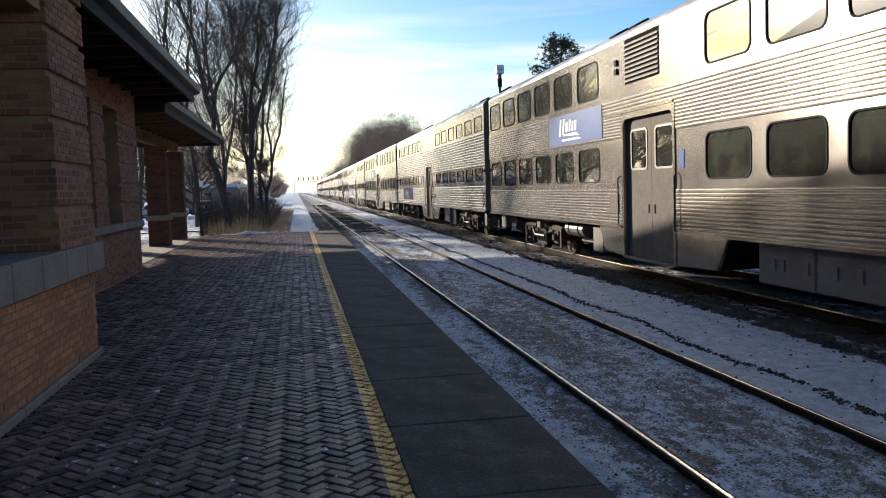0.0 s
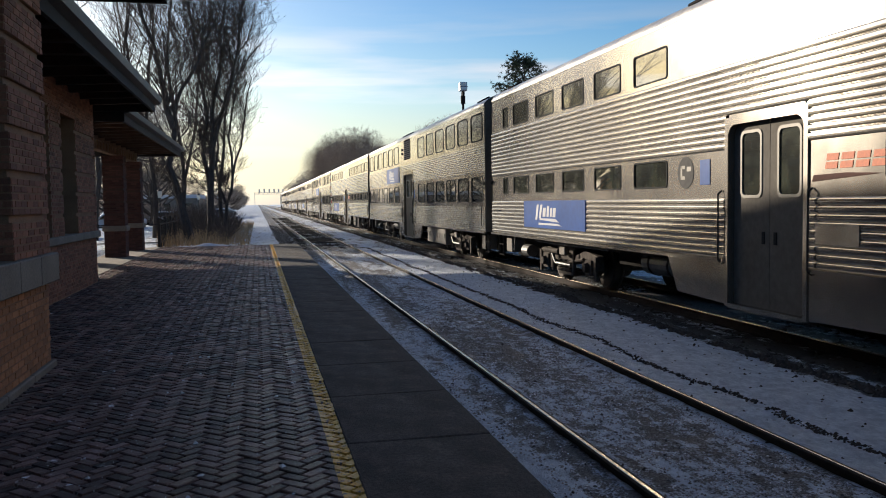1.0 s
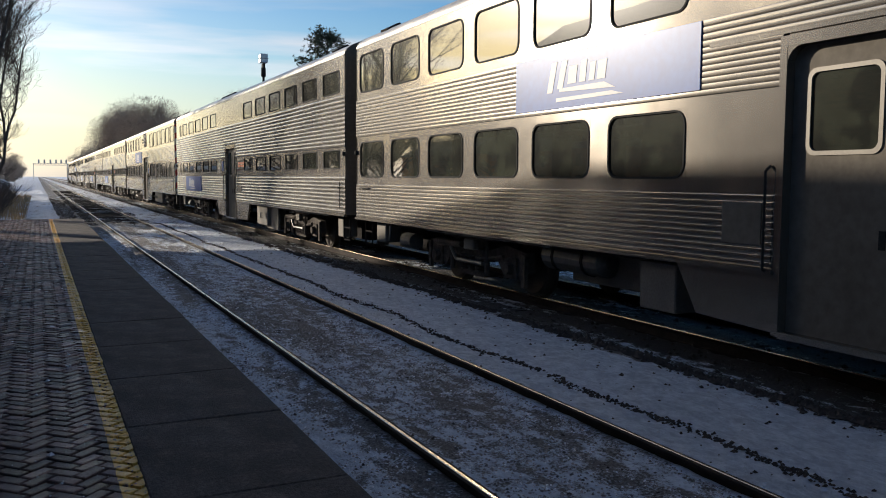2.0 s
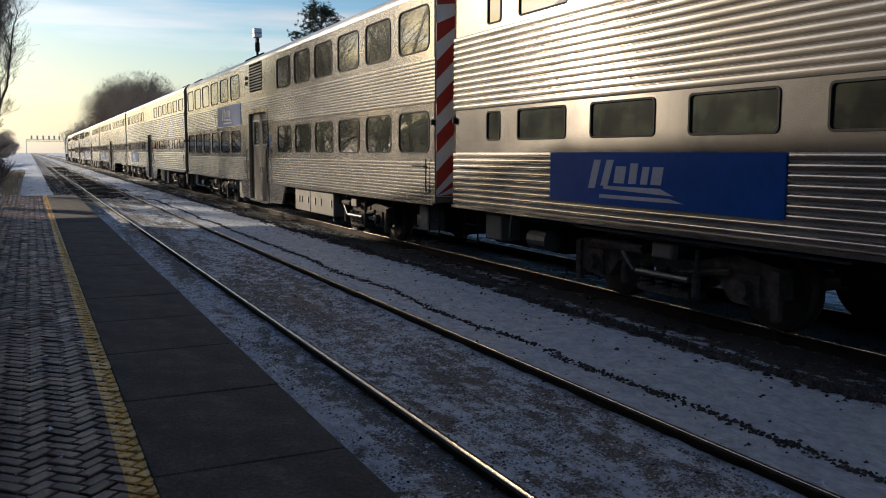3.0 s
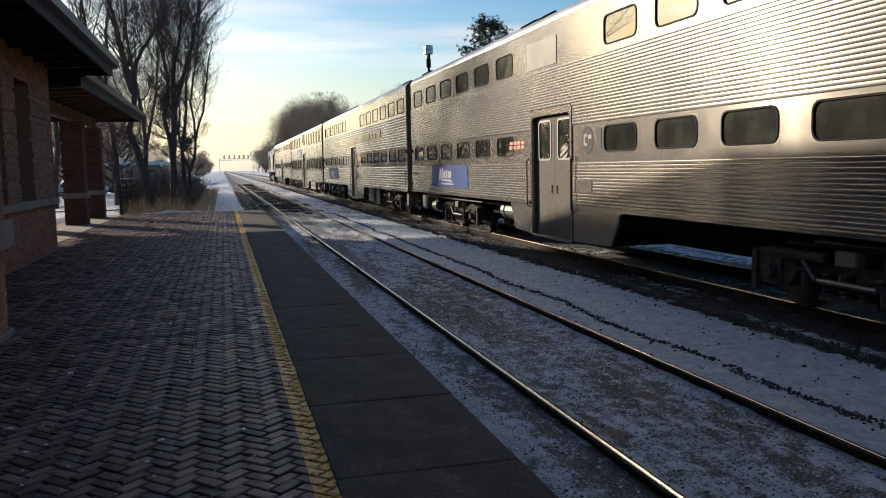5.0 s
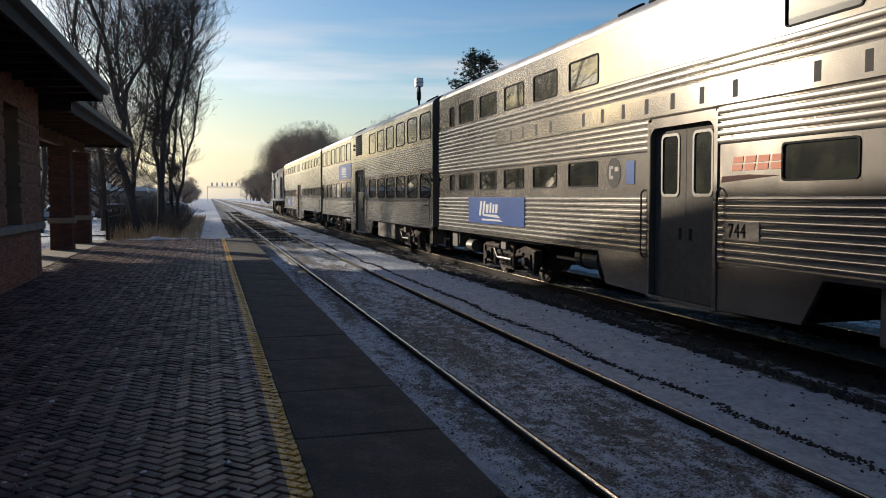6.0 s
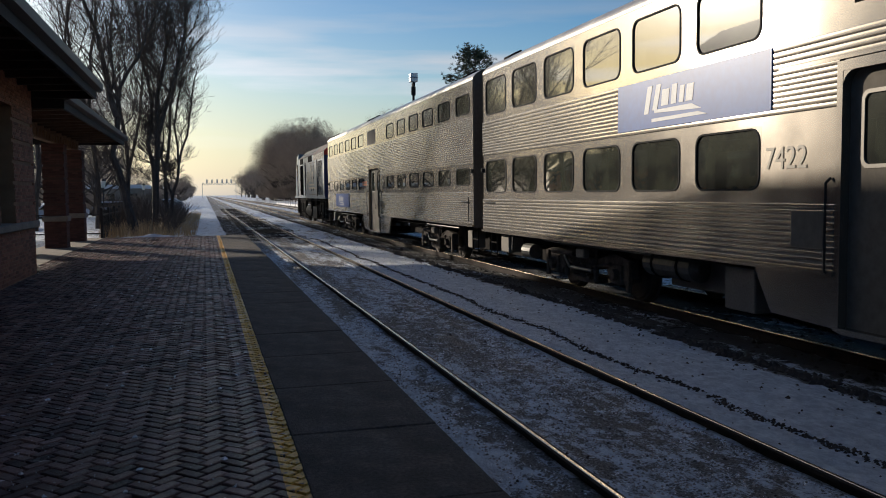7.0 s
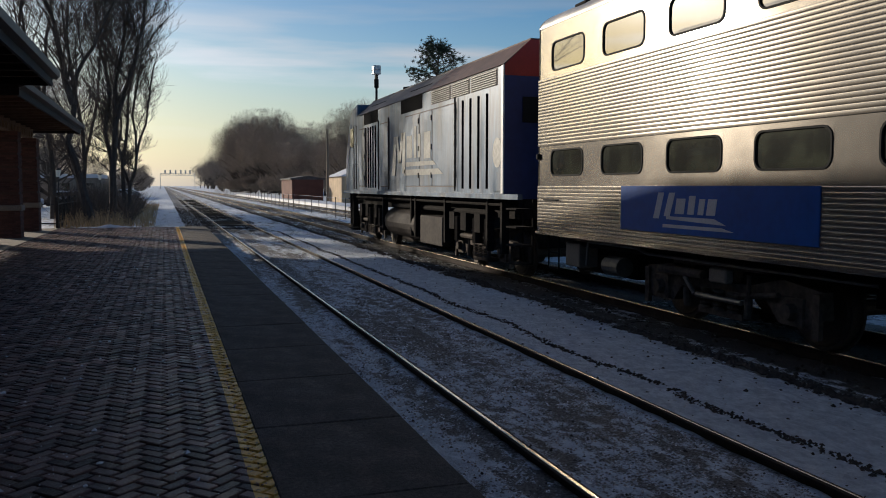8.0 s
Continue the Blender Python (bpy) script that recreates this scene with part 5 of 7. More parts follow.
        part("hatch", bm, M["door_grey"], car, "small square hatch")
    else:
        logo_panel(car, HALF - 6.8, HALF - 2.9, 1.24, 1.86, T["deep"])
        bm = bmesh.new()
        for k in range(4):
            y = (-1.35 if kind == "ribbed" else 2.45) - 0.25 * k
            # each block is cut by a thin bare slot
            prism(bm, [(y - 0.20, 2.18), (y, 2.18), (y - 0.015, 2.255), (y - 0.215, 2.255)], "x", -SIDE - 0.006, -SIDE)
            prism(bm, [(y - 0.22, 2.275), (y - 0.02, 2.275), (y - 0.035, 2.35), (y - 0.235, 2.35)], "x", -SIDE - 0.006, -SIDE)
        mark = part("owner_mark", bm, M["orange"], car, "orange-red owner's mark")
        bm = bmesh.new()
        prism(bm, [(y - 0.16, 2.105), (y + 0.98, 2.04), (y + 0.95, 2.115), (y + 0.4, 2.128)], "x", -SIDE - 0.006, -SIDE)
        part("underline", bm, M["brick_red"], mark, "dark brown tapering underline")
        bm = bmesh.new()
        ye = 1.85 if kind == "ribbed" else -1.75
        tube(bm, (-SIDE - 0.006, ye, 2.25), (-SIDE, ye, 2.25), 0.24, 0.24, 20)
        emblem = part("round_mark", bm, M["emblem"], car, "dull grey round emblem")
        bm = bmesh.new()
        for a, b, c, d in ((0.02, 0.15, 0.06, 0.11), (0.10, 0.15, -0.10, 0.11), (0.02, 0.15, -0.10, -0.05), (-0.17, -0.04, 0.02, 0.09)):
            box(bm, -SIDE - 0.009, -SIDE - 0.006, ye + a, ye + b, 2.25 + c, 2.25 + d)
        part("emblem_bar", bm, M["mark"], emblem)
        bm = bmesh.new()
        box(bm, -SIDE - T["deep"] - 0.01, -SIDE, -1.95, -1.22, 1.32, 1.56)
        part("number_plate", bm, M["steel_flat"], car, "plain plate with the car number")
    if kind == "ribbed":
        bm = bmesh.new()
        box(bm, -SIDE - 0.01, -SIDE, 1.15, 1.42, 2.06, 2.42)
        part("notice", bm, M["blue"], car, "small blue notice beside the door")
        for s in (-1, 1):
            bm = bmesh.new()
            box(bm, s * 1.30, s * 1.36, -5.9, -4.6, 0.28, 0.95)
            part("grille_case", bm, M["box_grey"], car, "pale framed radiator case")
    if kind == "fine":
        bm = bmesh.new()
        box(bm, -SIDE - 0.012, -SIDE, -0.35, 1.25, 3.76, 4.30)
        part("mesh_grille", bm, M["box_grey"], car, "dark mesh air intake over the door")
        bm = bmesh.new()
        box(bm, -SIDE - 0.006, -SIDE, -2.32, -2.12, 2.08, 2.44)
        part("notice", bm, M["door_grey"], car)
    return car


def make_loco():
    """A diesel locomotive: boxy hood with slotted panels and doors, sloped roof shoulders, radiator grilles, fuel tank, bogies; the cab is at the far end."""
    lo = thing("diesel_locomotive", pose(0, 0, 0), "grey-blue diesel locomotive coupled behind the last coach", "locomotive")
    a, b = -7.25, 7.8
    W = 1.52
    prof = [(-W, 1.66), (-W, 4.20), (-0.98, 4.70), (0.98, 4.70), (W, 4.20), (W, 1.66)]
    bm = bmesh.new()
    prism(bm, prof, "y", a, b - 1.9)
    part("hood", bm, M["loco_grey"], lo, "pale blue-grey hood side")
    bm = bmesh.new()
    prism(bm, [(-W - 0.005, 1.60), (-W - 0.005, 4.0), (W + 0.005, 4.0), (W + 0.005, 1.60)], "y", a - 0.012, a)
    part("rear_wall", bm, M["navy"], lo, "dark blue rear end")
    bm = bmesh.new()
    prism(bm, [(-W - 0.005, 4.004), (-W - 0.005, 4.205), (-0.98, 4.712), (0.98, 4.712), (W + 0.005, 4.205), (W + 0.005, 4.004)], "y", a - 0.014, a)
    part("rear_trim", bm, M["red"], lo, "red band at the roof's end")
    bm = bmesh.new()
    box(bm, -1.15, -0.45, a - 0.03, a - 0.013, 3.1, 3.6)
    part("rear_window", bm, M["gasket"], lo)
    for y0, y1 in ((a, -2.2), (-2.19, 2.4), (2.41, b - 1.9)):
        bm = bmesh.new()
        for s in (-1, 1):
            prism(bm, [(s * (W + 0.010), 4.205), (s * 0.98, 4.708), (s * 0.96, 4.73), (s * (W + 0.03), 4.215)], "y", y0, y1)
        box(bm, -0.98, 0.98, y0, y1, 4.702, 4.74)
        part("roof", bm, M["rust_roof"] if y0 == a else M["loco_roof"], lo, "sooty reddish-brown roof" if y0 == a else "dark sooty roof")
    for y in (-5.9, -4.5, -3.1):
        bm = bmesh.new()
        tube(bm, (0, y, 4.74), (0, y, 4.84), 0.58, 0.55, 16)
        for k in range(8):
            t = 2 * math.pi * k / 8
            box(bm, -0.5, 0.5, -0.02, 0.02, 0.0, 0.03, Matrix.Translation((0, y, 4.84)) @ Matrix.Rotation(t / 2, 4, "Z"))
        part("roof_fan", bm, M["loco_roof"], lo, "round radiator fan")
    bm = bmesh.new()
    tube(bm, (-0.4, 3.2, 4.74), (-0.4, 3.2, 4.95), 0.28, 0.24, 12)
    part("exhaust", bm, M["under"], lo, "black exhaust stack")
    bm = bmesh.new()
    pts = [(-0.7, a + 0.05, 4.74), (-0.7, a + 0.05, 4.86), (0.7, a + 0.05, 4.86), (0.7, a + 0.05, 4.74)]
    for p, q in zip(pts, pts[1:]):
        tube(bm, p, q, 0.015, 0.015, 6)
    part("roof_handrail", bm, M["iron"], lo)
    # cab with a raked nose
    bm = bmesh.new()
    prism(bm, [(b - 1.9, 1.66), (b, 1.66), (b, 2.75), (b - 0.30, 3.40), (b - 0.75, 4.22), (b - 1.1, 4.45), (b - 1.9, 4.62)], "x", -W + 0.004, W - 0.004)
    cab = part("cab", bm, M["loco_grey"], lo, "pale cab with sloping front")
    for s in (-1, 1):
        bm = bmesh.new()
        prism(bm, rounded(b - 1.35, b - 0.80, 3.2, 3.85, 0.06), "x", s * (W - 0.01), s * (W + 0.008))
        part("cab_window", bm, M["glass"], cab, "dark cab window")
        bm = bmesh.new()
        prism(bm, [(b - 1.0, 4.0), (b - 0.45, 3.65), (b - 0.1, 2.75), (b - 0.1, 2.3), (b - 0.5, 2.9), (b - 0.75, 3.15)], "x", s * (W - 0.01), s * (W + 0.004))
        part("cab_stripe", bm, M["navy"], cab, "dark blue flash on the cab side")
        for y in (b - 1.62, b - 1.98):
            bm = bmesh.new()
            tube(bm, (s * (W + 0.06), y, 1.75), (s * (W + 0.06), y, 3.9), 0.018, 0.018, 6)
            part("grab_rail", bm, M["iron"], cab, "black grab rail beside the cab door")
    for s in (-1, 1):
        # slotted panels: black strips stand in for shaded grooves, between narrow raised strips
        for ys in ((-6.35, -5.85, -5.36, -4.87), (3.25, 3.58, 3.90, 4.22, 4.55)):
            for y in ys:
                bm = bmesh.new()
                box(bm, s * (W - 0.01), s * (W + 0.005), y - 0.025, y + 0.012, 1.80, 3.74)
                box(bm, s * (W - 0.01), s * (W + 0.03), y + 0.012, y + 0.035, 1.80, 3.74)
                part("slot", bm, M["void"], lo, "black strip standing in for a shaded groove")
        # doors: leaf standing proud of the hood, its dark seam, hinges and latch
        for y0, y1, z0, z1 in ((-4.38, -2.66, 1.86, 3.72), (-2.60, -1.55, 1.86, 3.72), (-1.5, -0.2, 1.86, 3.72), (1.60, 2.62, 1.86, 3.72), (4.75, 5.6, 1.86, 3.72)):
            bm = bmesh.new()
            box(bm, s * (W - 0.01), s * (W + 0.004), y0 - 0.03, y1 + 0.03, z0 - 0.03, z1 + 0.03)
            d = part("door_seam", bm, M["loco_roof"], lo, "dark seam round the hood door")
            bm = bmesh.new()
            box(bm, s * (W - 0.01), s * (W + 0.018), y0, y1, z0, z1)
            bevel(bm, 0.006)
            part("door_leaf", bm, M["loco_grey"], d, "pale blue-grey hood door")
            for z in (z0 + 0.2, z0 + 0.9, z1 - 0.25):
                bm = bmesh.new()
                box(bm, s * (W + 0.018), s * (W + 0.04), y0 + 0.01, y0 + 0.06, z, z + 0.13)
                part("hinge", bm, M["iron"], d)
        for y in (-4.44, 1.5, 2.72):
            bm = bmesh.new()
            tube(bm, (s * (W + 0.05), y, 1.75), (s * (W + 0.05), y, 3.85), 0.022, 0.022, 6)
            part("handrail", bm, M["iron"], lo, "dark upright handrail")
        # three cream louvred grilles along the shoulder
        for y0, y1 in ((-6.86, -5.40), (-5.26, -4.10), (-3.98, -2.57)):
            bm = bmesh.new()
            box(bm, s * (W - 0.01), s * (W + 0.004), y0 - 0.04, y1 + 0.04, 3.85, 4.195)
            g = part("radiator_grille", bm, M["loco_roof"], lo, "radiator grille along the shoulder")
            for k in range(7):
                z = 3.87 + k * 0.046
                bm = bmesh.new()
                box(bm, s * (W + 0.004), s * (W + 0.03), y0, y1, z, z + 0.014)
                part("louvre", bm, M["worn_cream"], g, "cream louvre")
        # intakes are solid, their inner shade given by the black alone
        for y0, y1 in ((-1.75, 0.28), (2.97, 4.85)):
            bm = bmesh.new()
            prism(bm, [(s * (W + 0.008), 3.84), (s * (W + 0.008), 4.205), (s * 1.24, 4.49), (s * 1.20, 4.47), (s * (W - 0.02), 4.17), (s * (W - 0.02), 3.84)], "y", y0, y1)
            part("intake", bm, M["void"], lo, "solid black standing in for an open intake")
        bm = bmesh.new()
        box(bm, s * (W + 0.002), s * (W + 0.10), a - 0.9, b, 1.60, 1.70)
        part("walkway_edge", bm, M["loco_grey"], lo, "pale sill along the hood")
        bm = bmesh.new()
        box(bm, s * (W - 0.02), s * (W + 0.035), a - 0.004, a + 0.10, 1.71, 4.2)
        part("corner_post", bm, M["white"], lo, "pale corner post of the hood")
        # operator's mark and oval, as plain shapes
        bm = bmesh.new()
        x0, x1 = s * (W + 0.002), s * (W + 0.024)
        for pts in ([(1.20, 2.15), (0.85, 2.15), (0.72, 3.25), (1.00, 3.25)], [(0.80, 3.25), (0.55, 3.25), (0.35, 2.5), (0.55, 2.5)], [(0.50, 2.5), (0.28, 2.5), (-0.05, 3.32), (0.2, 3.32)], [(0.10, 3.32), (-0.2, 3.32), (-0.22, 2.2), (0.10, 2.2)],
                    [(-0.36, 2.6), (-0.85, 2.6), (-0.85, 3.2), (-0.36, 3.2)], [(-1.05, 2.6), (-1.28, 2.6), (-1.28, 3.42), (-1.05, 3.42)], [(-1.42, 2.6), (-1.64, 2.6), (-1.64, 3.2), (-1.42, 3.2)], [(-1.95, 2.55), (-2.5, 2.55), (-2.5, 3.22), (-1.95, 3.22)],
                    [(-0.26, 2.38), (-2.95, 2.38), (-2.75, 2.48), (-0.26, 2.50)], [(-0.06, 2.14), (-3.5, 2.14), (-3.15, 2.28), (-0.06, 2.30)]):
            prism(bm, pts, "x", x0, x1)
        part("side_mark", bm, M["worn_cream"], lo, "worn cream operator's mark")
        bm = bmesh.new()
        prism(bm, [(-6.88 + 0.24 * math.cos(t * 0.3927), 2.52 + 0.30 * math.sin(t * 0.3927)) for t in range(16)], "x", x0, s * (W + 0.006))
        part("oval_mark", bm, M["worn_cream"], lo, "pale oval emblem")
        bm = bmesh.new()
        box(bm, s * (W - 0.01), s * (W + 0.03), -7.15, -6.65, 1.76, 2.14)
        part("socket_box", bm, M["loco_grey"], lo, "small square socket cover")
    bm = bmesh.new()
    box(bm, -1.2, 1.2, a, b, 1.2, 1.598)
    box(bm, -0.2, 0.2, a - 1.1, a, 0.7, 1.05)
    for s in (-1, 1):
        for y in (-7.0, -6.2, -3.4, -0.9, -0.5, 2.6, 6.9, 7.3):
            box(bm, s * 1.30, s * 1.46, y, y + 0.10, 0.5, 1.598)
        tube(bm, (s * 1.25, -6.0, 1.28), (s * 1.25, 2.0, 1.28), 0.06, 0.06, 8)
        tube(bm, (s * 1.42, -6.9, 1.48), (s * 1.42, 6.5, 1.48), 0.03, 0.03, 6)
        for y in (-5.9, -5.2, -4.0, 3.4, 4.0, 4.7, 6.0):
            tube(bm, (s * 1.3, y, 0.6), (s * 1.3, y, 1.15), 0.12, 0.12, 8)
        for y in (-5.6, -4.7, -3.9, 3.7, 4.9, 5.8):
            box(bm, s * 1.18, s * 1.40, y, y + 0.35, 0.85, 1.25)
    box(bm, -1.3, 1.3, b - 0.1, b + 0.25, 0.25, 0.95)
    part("underframe", bm, M["under"], lo, "grimy underframe and plough")
    for s in (-1, 1):
        for y0 in (6.95, a - 0.6):
            bm = bmesh.new()
            for z in (0.35, 0.70, 1.05, 1.40):
                box(bm, s * 1.18, s * 1.52, y0, y0 + 0.5, z, z + 0.03)
            for y in (y0, y0 + 0.47):
                box(bm, s * 1.15, s * 1.18, y, y + 0.03, 0.35, 1.6)
            part("steps", bm, M["under"], lo, "black end steps")
    bm = bmesh.new()
    tube(bm, (-1.05, -0.75, 0.80), (-1.05, 2.40, 0.80), 0.42, 0.42, 18)
    tube(bm, (1.05, -0.75, 0.80), (1.05, 2.40, 0.80), 0.42, 0.42, 18)
    box(bm, -1.05, 1.05, -0.74, 2.39, 0.38, 1.2)
    part("fuel_tank", bm, M["tank"], lo, "rounded dusty brown fuel tank")
    for s in (-1, 1):
        bm = bmesh.new()
        box(bm, s * 1.0, s * 1.46, -3.20, -1.35, 0.38, 1.10)
        bevel(bm, 0.02)
        part("battery_box", bm, M["tank"], lo, "grey battery box with rivets")
    for y in (-5.2, 5.0):
        bogie(lo, y, CACHE)
    return lo


# ---- the train's make-up, from the leading coach back to the locomotive ----
SPEED, FIRST_GAP = 30.81, 27.53
LAG = [(0, 0.10), (0.5, 0.04), (1, 0.12), (1.5, -0.02), (1.7, -0.05), (3, -0.07), (3.5, 0.0), (4, -0.26), (4.5, -0.08), (4.7, -0.20), (5.8, -0.40), (6, -0.46), (6.5, -0.77), (7, 0.10), (7.5, 0.02), (8, -0.09)]
COACHES = {
    "wide": make_car("wide", "silver double-deck coach with large rounded windows, running"),
    "ribbed": make_car("ribbed", "silver double-deck coach with broad flutes and oblong windows, running"),
    "fine": make_car("fine", "silver double-deck coach with fine flutes, running"),
}
ORDER = ["wide", "ribbed", "wide", "ribbed", "wide", "ribbed", "fine", "ribbed", "wide", "fine"]
TRAIN, used = [], set()
for i, kind in enumerate(ORDER):
    y = FIRST_GAP + (i - 0.5) * CAR_L
    at = pose(TRACKS[1], y, RAIL_Z)
    c = COACHES[kind]
    if kind in used:
        c = copy_thing(c, at)
    else:
        used.add(kind)
        c.matrix_basis = at
    TRAIN.append((c, y))
loco = make_loco()
TRAIN.append((loco, FIRST_GAP + 9 * CAR_L - 0.36 + 1.55 + 7.35))


def cab_stripes(car):
    """Red and white warning stripes on a driving coach's end."""
    bm = bmesh.new()
    bm2 = bmesh.new()
    box(bm2, -SIDE + 0.01, SIDE - 0.01, -HALF - 0.014, -HALF - 0.002, 1.1, 4.45)
    base = part("end_panel", bm2, M["white"], car, "white end panel")
    for k in range(-4, 9):
        z = 0.6 + k * 0.62
        pts = []
        for x, zz in ((-SIDE + 0.01, z), (-SIDE + 0.01, z + 0.31), (-0.6, z + 0.31 + 0.95), (-0.6, z + 0.95)):
            pts.append((x, min(4.44, max(1.11, zz))))
        if pts[0][1] < pts[1][1] or pts[3][1] < pts[2][1]:
            prism(bm, pts, "y", -HALF - 0.02, -HALF - 0.014)
    part("warning_stripes", bm, M["red"], base, "red diagonal warning stripes")
    bm = bmesh.new()
    tube(bm, (-1.1, -HALF - 0.06, 2.15), (-1.1, -HALF - 0.014, 2.15), 0.12, 0.12, 14)
    part("lamp", bm, M["galv"], base)


cab_stripes(TRAIN[4][0])
number(TRAIN[8][0], "7422", 2.24, 2.09, 0.36, M["mark"])
number(TRAIN[7][0], "744", -1.33, 1.355, 0.25, M["gasket"], TYPES["ribbed"]["deep"] + 0.013)


def letterboard(car):
    """A flat board above the door with worn lettering, as plain bars."""
    bm = bmesh.new()
    box(bm, -SIDE - 0.034, -SIDE - 0.001, -7.6, 7.6, 3.02, 3.36)
    board = part("letterboard", bm, M["steel_flat"], car, "flat steel letterboard")
    for k in (0, 1, 2, 3, 5, 6, 7, 8, 9, 10, 11, 13, 14, 15, 16, 17, 18):
        bm = bmesh.new()
        y = 6.6 - 0.73 * k
        box(bm, -SIDE - 0.036, -SIDE - 0.034, y - 0.06, y + 0.05, 3.08, 3.30)
        part("letter_bar", bm, M["emblem"], board)


letterboard(TRAIN[7][0])


# ---- trees ----
def tree_mesh(name, segs, mat, min_r=0.008):
    vs, fs = [], []
    for p, q, r0, r1, level in segs:
        n = 7 if level == 0 else 5 if level == 1 else 3
        r0, r1 = max(r0, min_r), max(r1, min_r * 0.7)
        rot = (q - p).to_track_quat("Z", "Y")
        k = len(vs)
        for c, r in ((p, r0), (q + (q - p) * 0.04, r1)):
            for i in range(n):
                a = 2 * math.pi * i / n
                vs.append(tuple(c + rot @ Vector((r * math.cos(a), r * math.sin(a), 0))))
        fs += [(k + i, k + (i + 1) % n, k + n + (i + 1) % n, k + n + i) for i in range(n)]
    me = bpy.data.meshes.new(name)
    me.from_pydata(vs, [], fs)
    me.materials.append(mat)
    return me


def stem_tree(seed, at, stems, label, r, depth=4, tall=3.4):
    """A tree on chosen main stems, given as (x, z) bends; limbs and twigs grow from them, steeply upwards."""
    rng = random.Random(seed)
    segs = []

    def limb(p, d, length, rad, level):
        q = p
        for i in range(3):
            d = (d + Vector((rng.gauss(0, 1), rng.gauss(0, 1), rng.gauss(0.55, 0.6))) * (0.12 + 0.045 * level)).normalized()
            e = q + d * (length / 3)
            segs.append((q, e, rad, rad * 0.80, level))
            rad *= 0.80
            if level < depth:
                for _ in range(rng.choice((1, 2, 2, 2))):
                    side = Vector((rng.gauss(0, 1), rng.gauss(0, 1), rng.uniform(-0.2, 0.5))).normalized()
                    limb(e, (d * rng.uniform(0.5, 0.9) + side * 0.66).normalized(), length * rng.uniform(0.46, 0.74), rad * rng.uniform(0.45, 0.65), level + 1)
            q = e
    for k, stem in enumerate(stems):
        pts = [Vector((x, rng.uniform(-0.5, 0.5) * (i > 0), z)) for i, (x, z) in enumerate(stem)]
        rad = r if k == 0 else r * 0.62
        top = stem[-1][1]
        for i in range(len(pts) - 1):
            mid = (pts[i] + pts[i + 1]) / 2 + Vector((rng.gauss(0, 0.05), rng.gauss(0, 0.08), 0))
            for p, q in ((pts[i], mid), (mid, pts[i + 1])):
                r2 = rad * 0.88
                segs.append((p, q, rad, r2, 0))
                rad = r2
                low = q.z < top * 0.45
                if q.z > top * 0.16:
                    for _ in range(4 if low else rng.choice((2, 3))):
                        side = Vector((rng.gauss(-0.55 if k == 0 else -0.1, 0.8), rng.gauss(0, 1), rng.uniform(-0.2, 0.5))).normalized()
                        d = ((q - p).normalized() * (0.3 if low else 0.9) + side * 0.75).normalized()
                        limb(q, d, tall * rng.uniform(0.45, 0.95) * (0.55 if low else 1), min(0.03 if low else 0.065, rad * rng.uniform(0.25, 0.5)), 1)
        limb(pts[-1], (pts[-1] - pts[-2]).normalized(), tall, rad, 1)
        limb(pts[-1], ((pts[-1] - pts[-2]).normalized() + Vector((-0.3, 0, 0))).normalized(), tall * 0.8, rad * 0.7, 1)
    tree = thing("bare_tree", pose(*at), label, "tree", "trees beside the station")
    trunk = new("trunk", tree_mesh("trunk", [s for s in segs if s[4] < 2], M["bark"]))
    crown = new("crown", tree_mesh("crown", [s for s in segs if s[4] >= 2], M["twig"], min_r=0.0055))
    for ob in (trunk, crown):
        ob.parent = tree


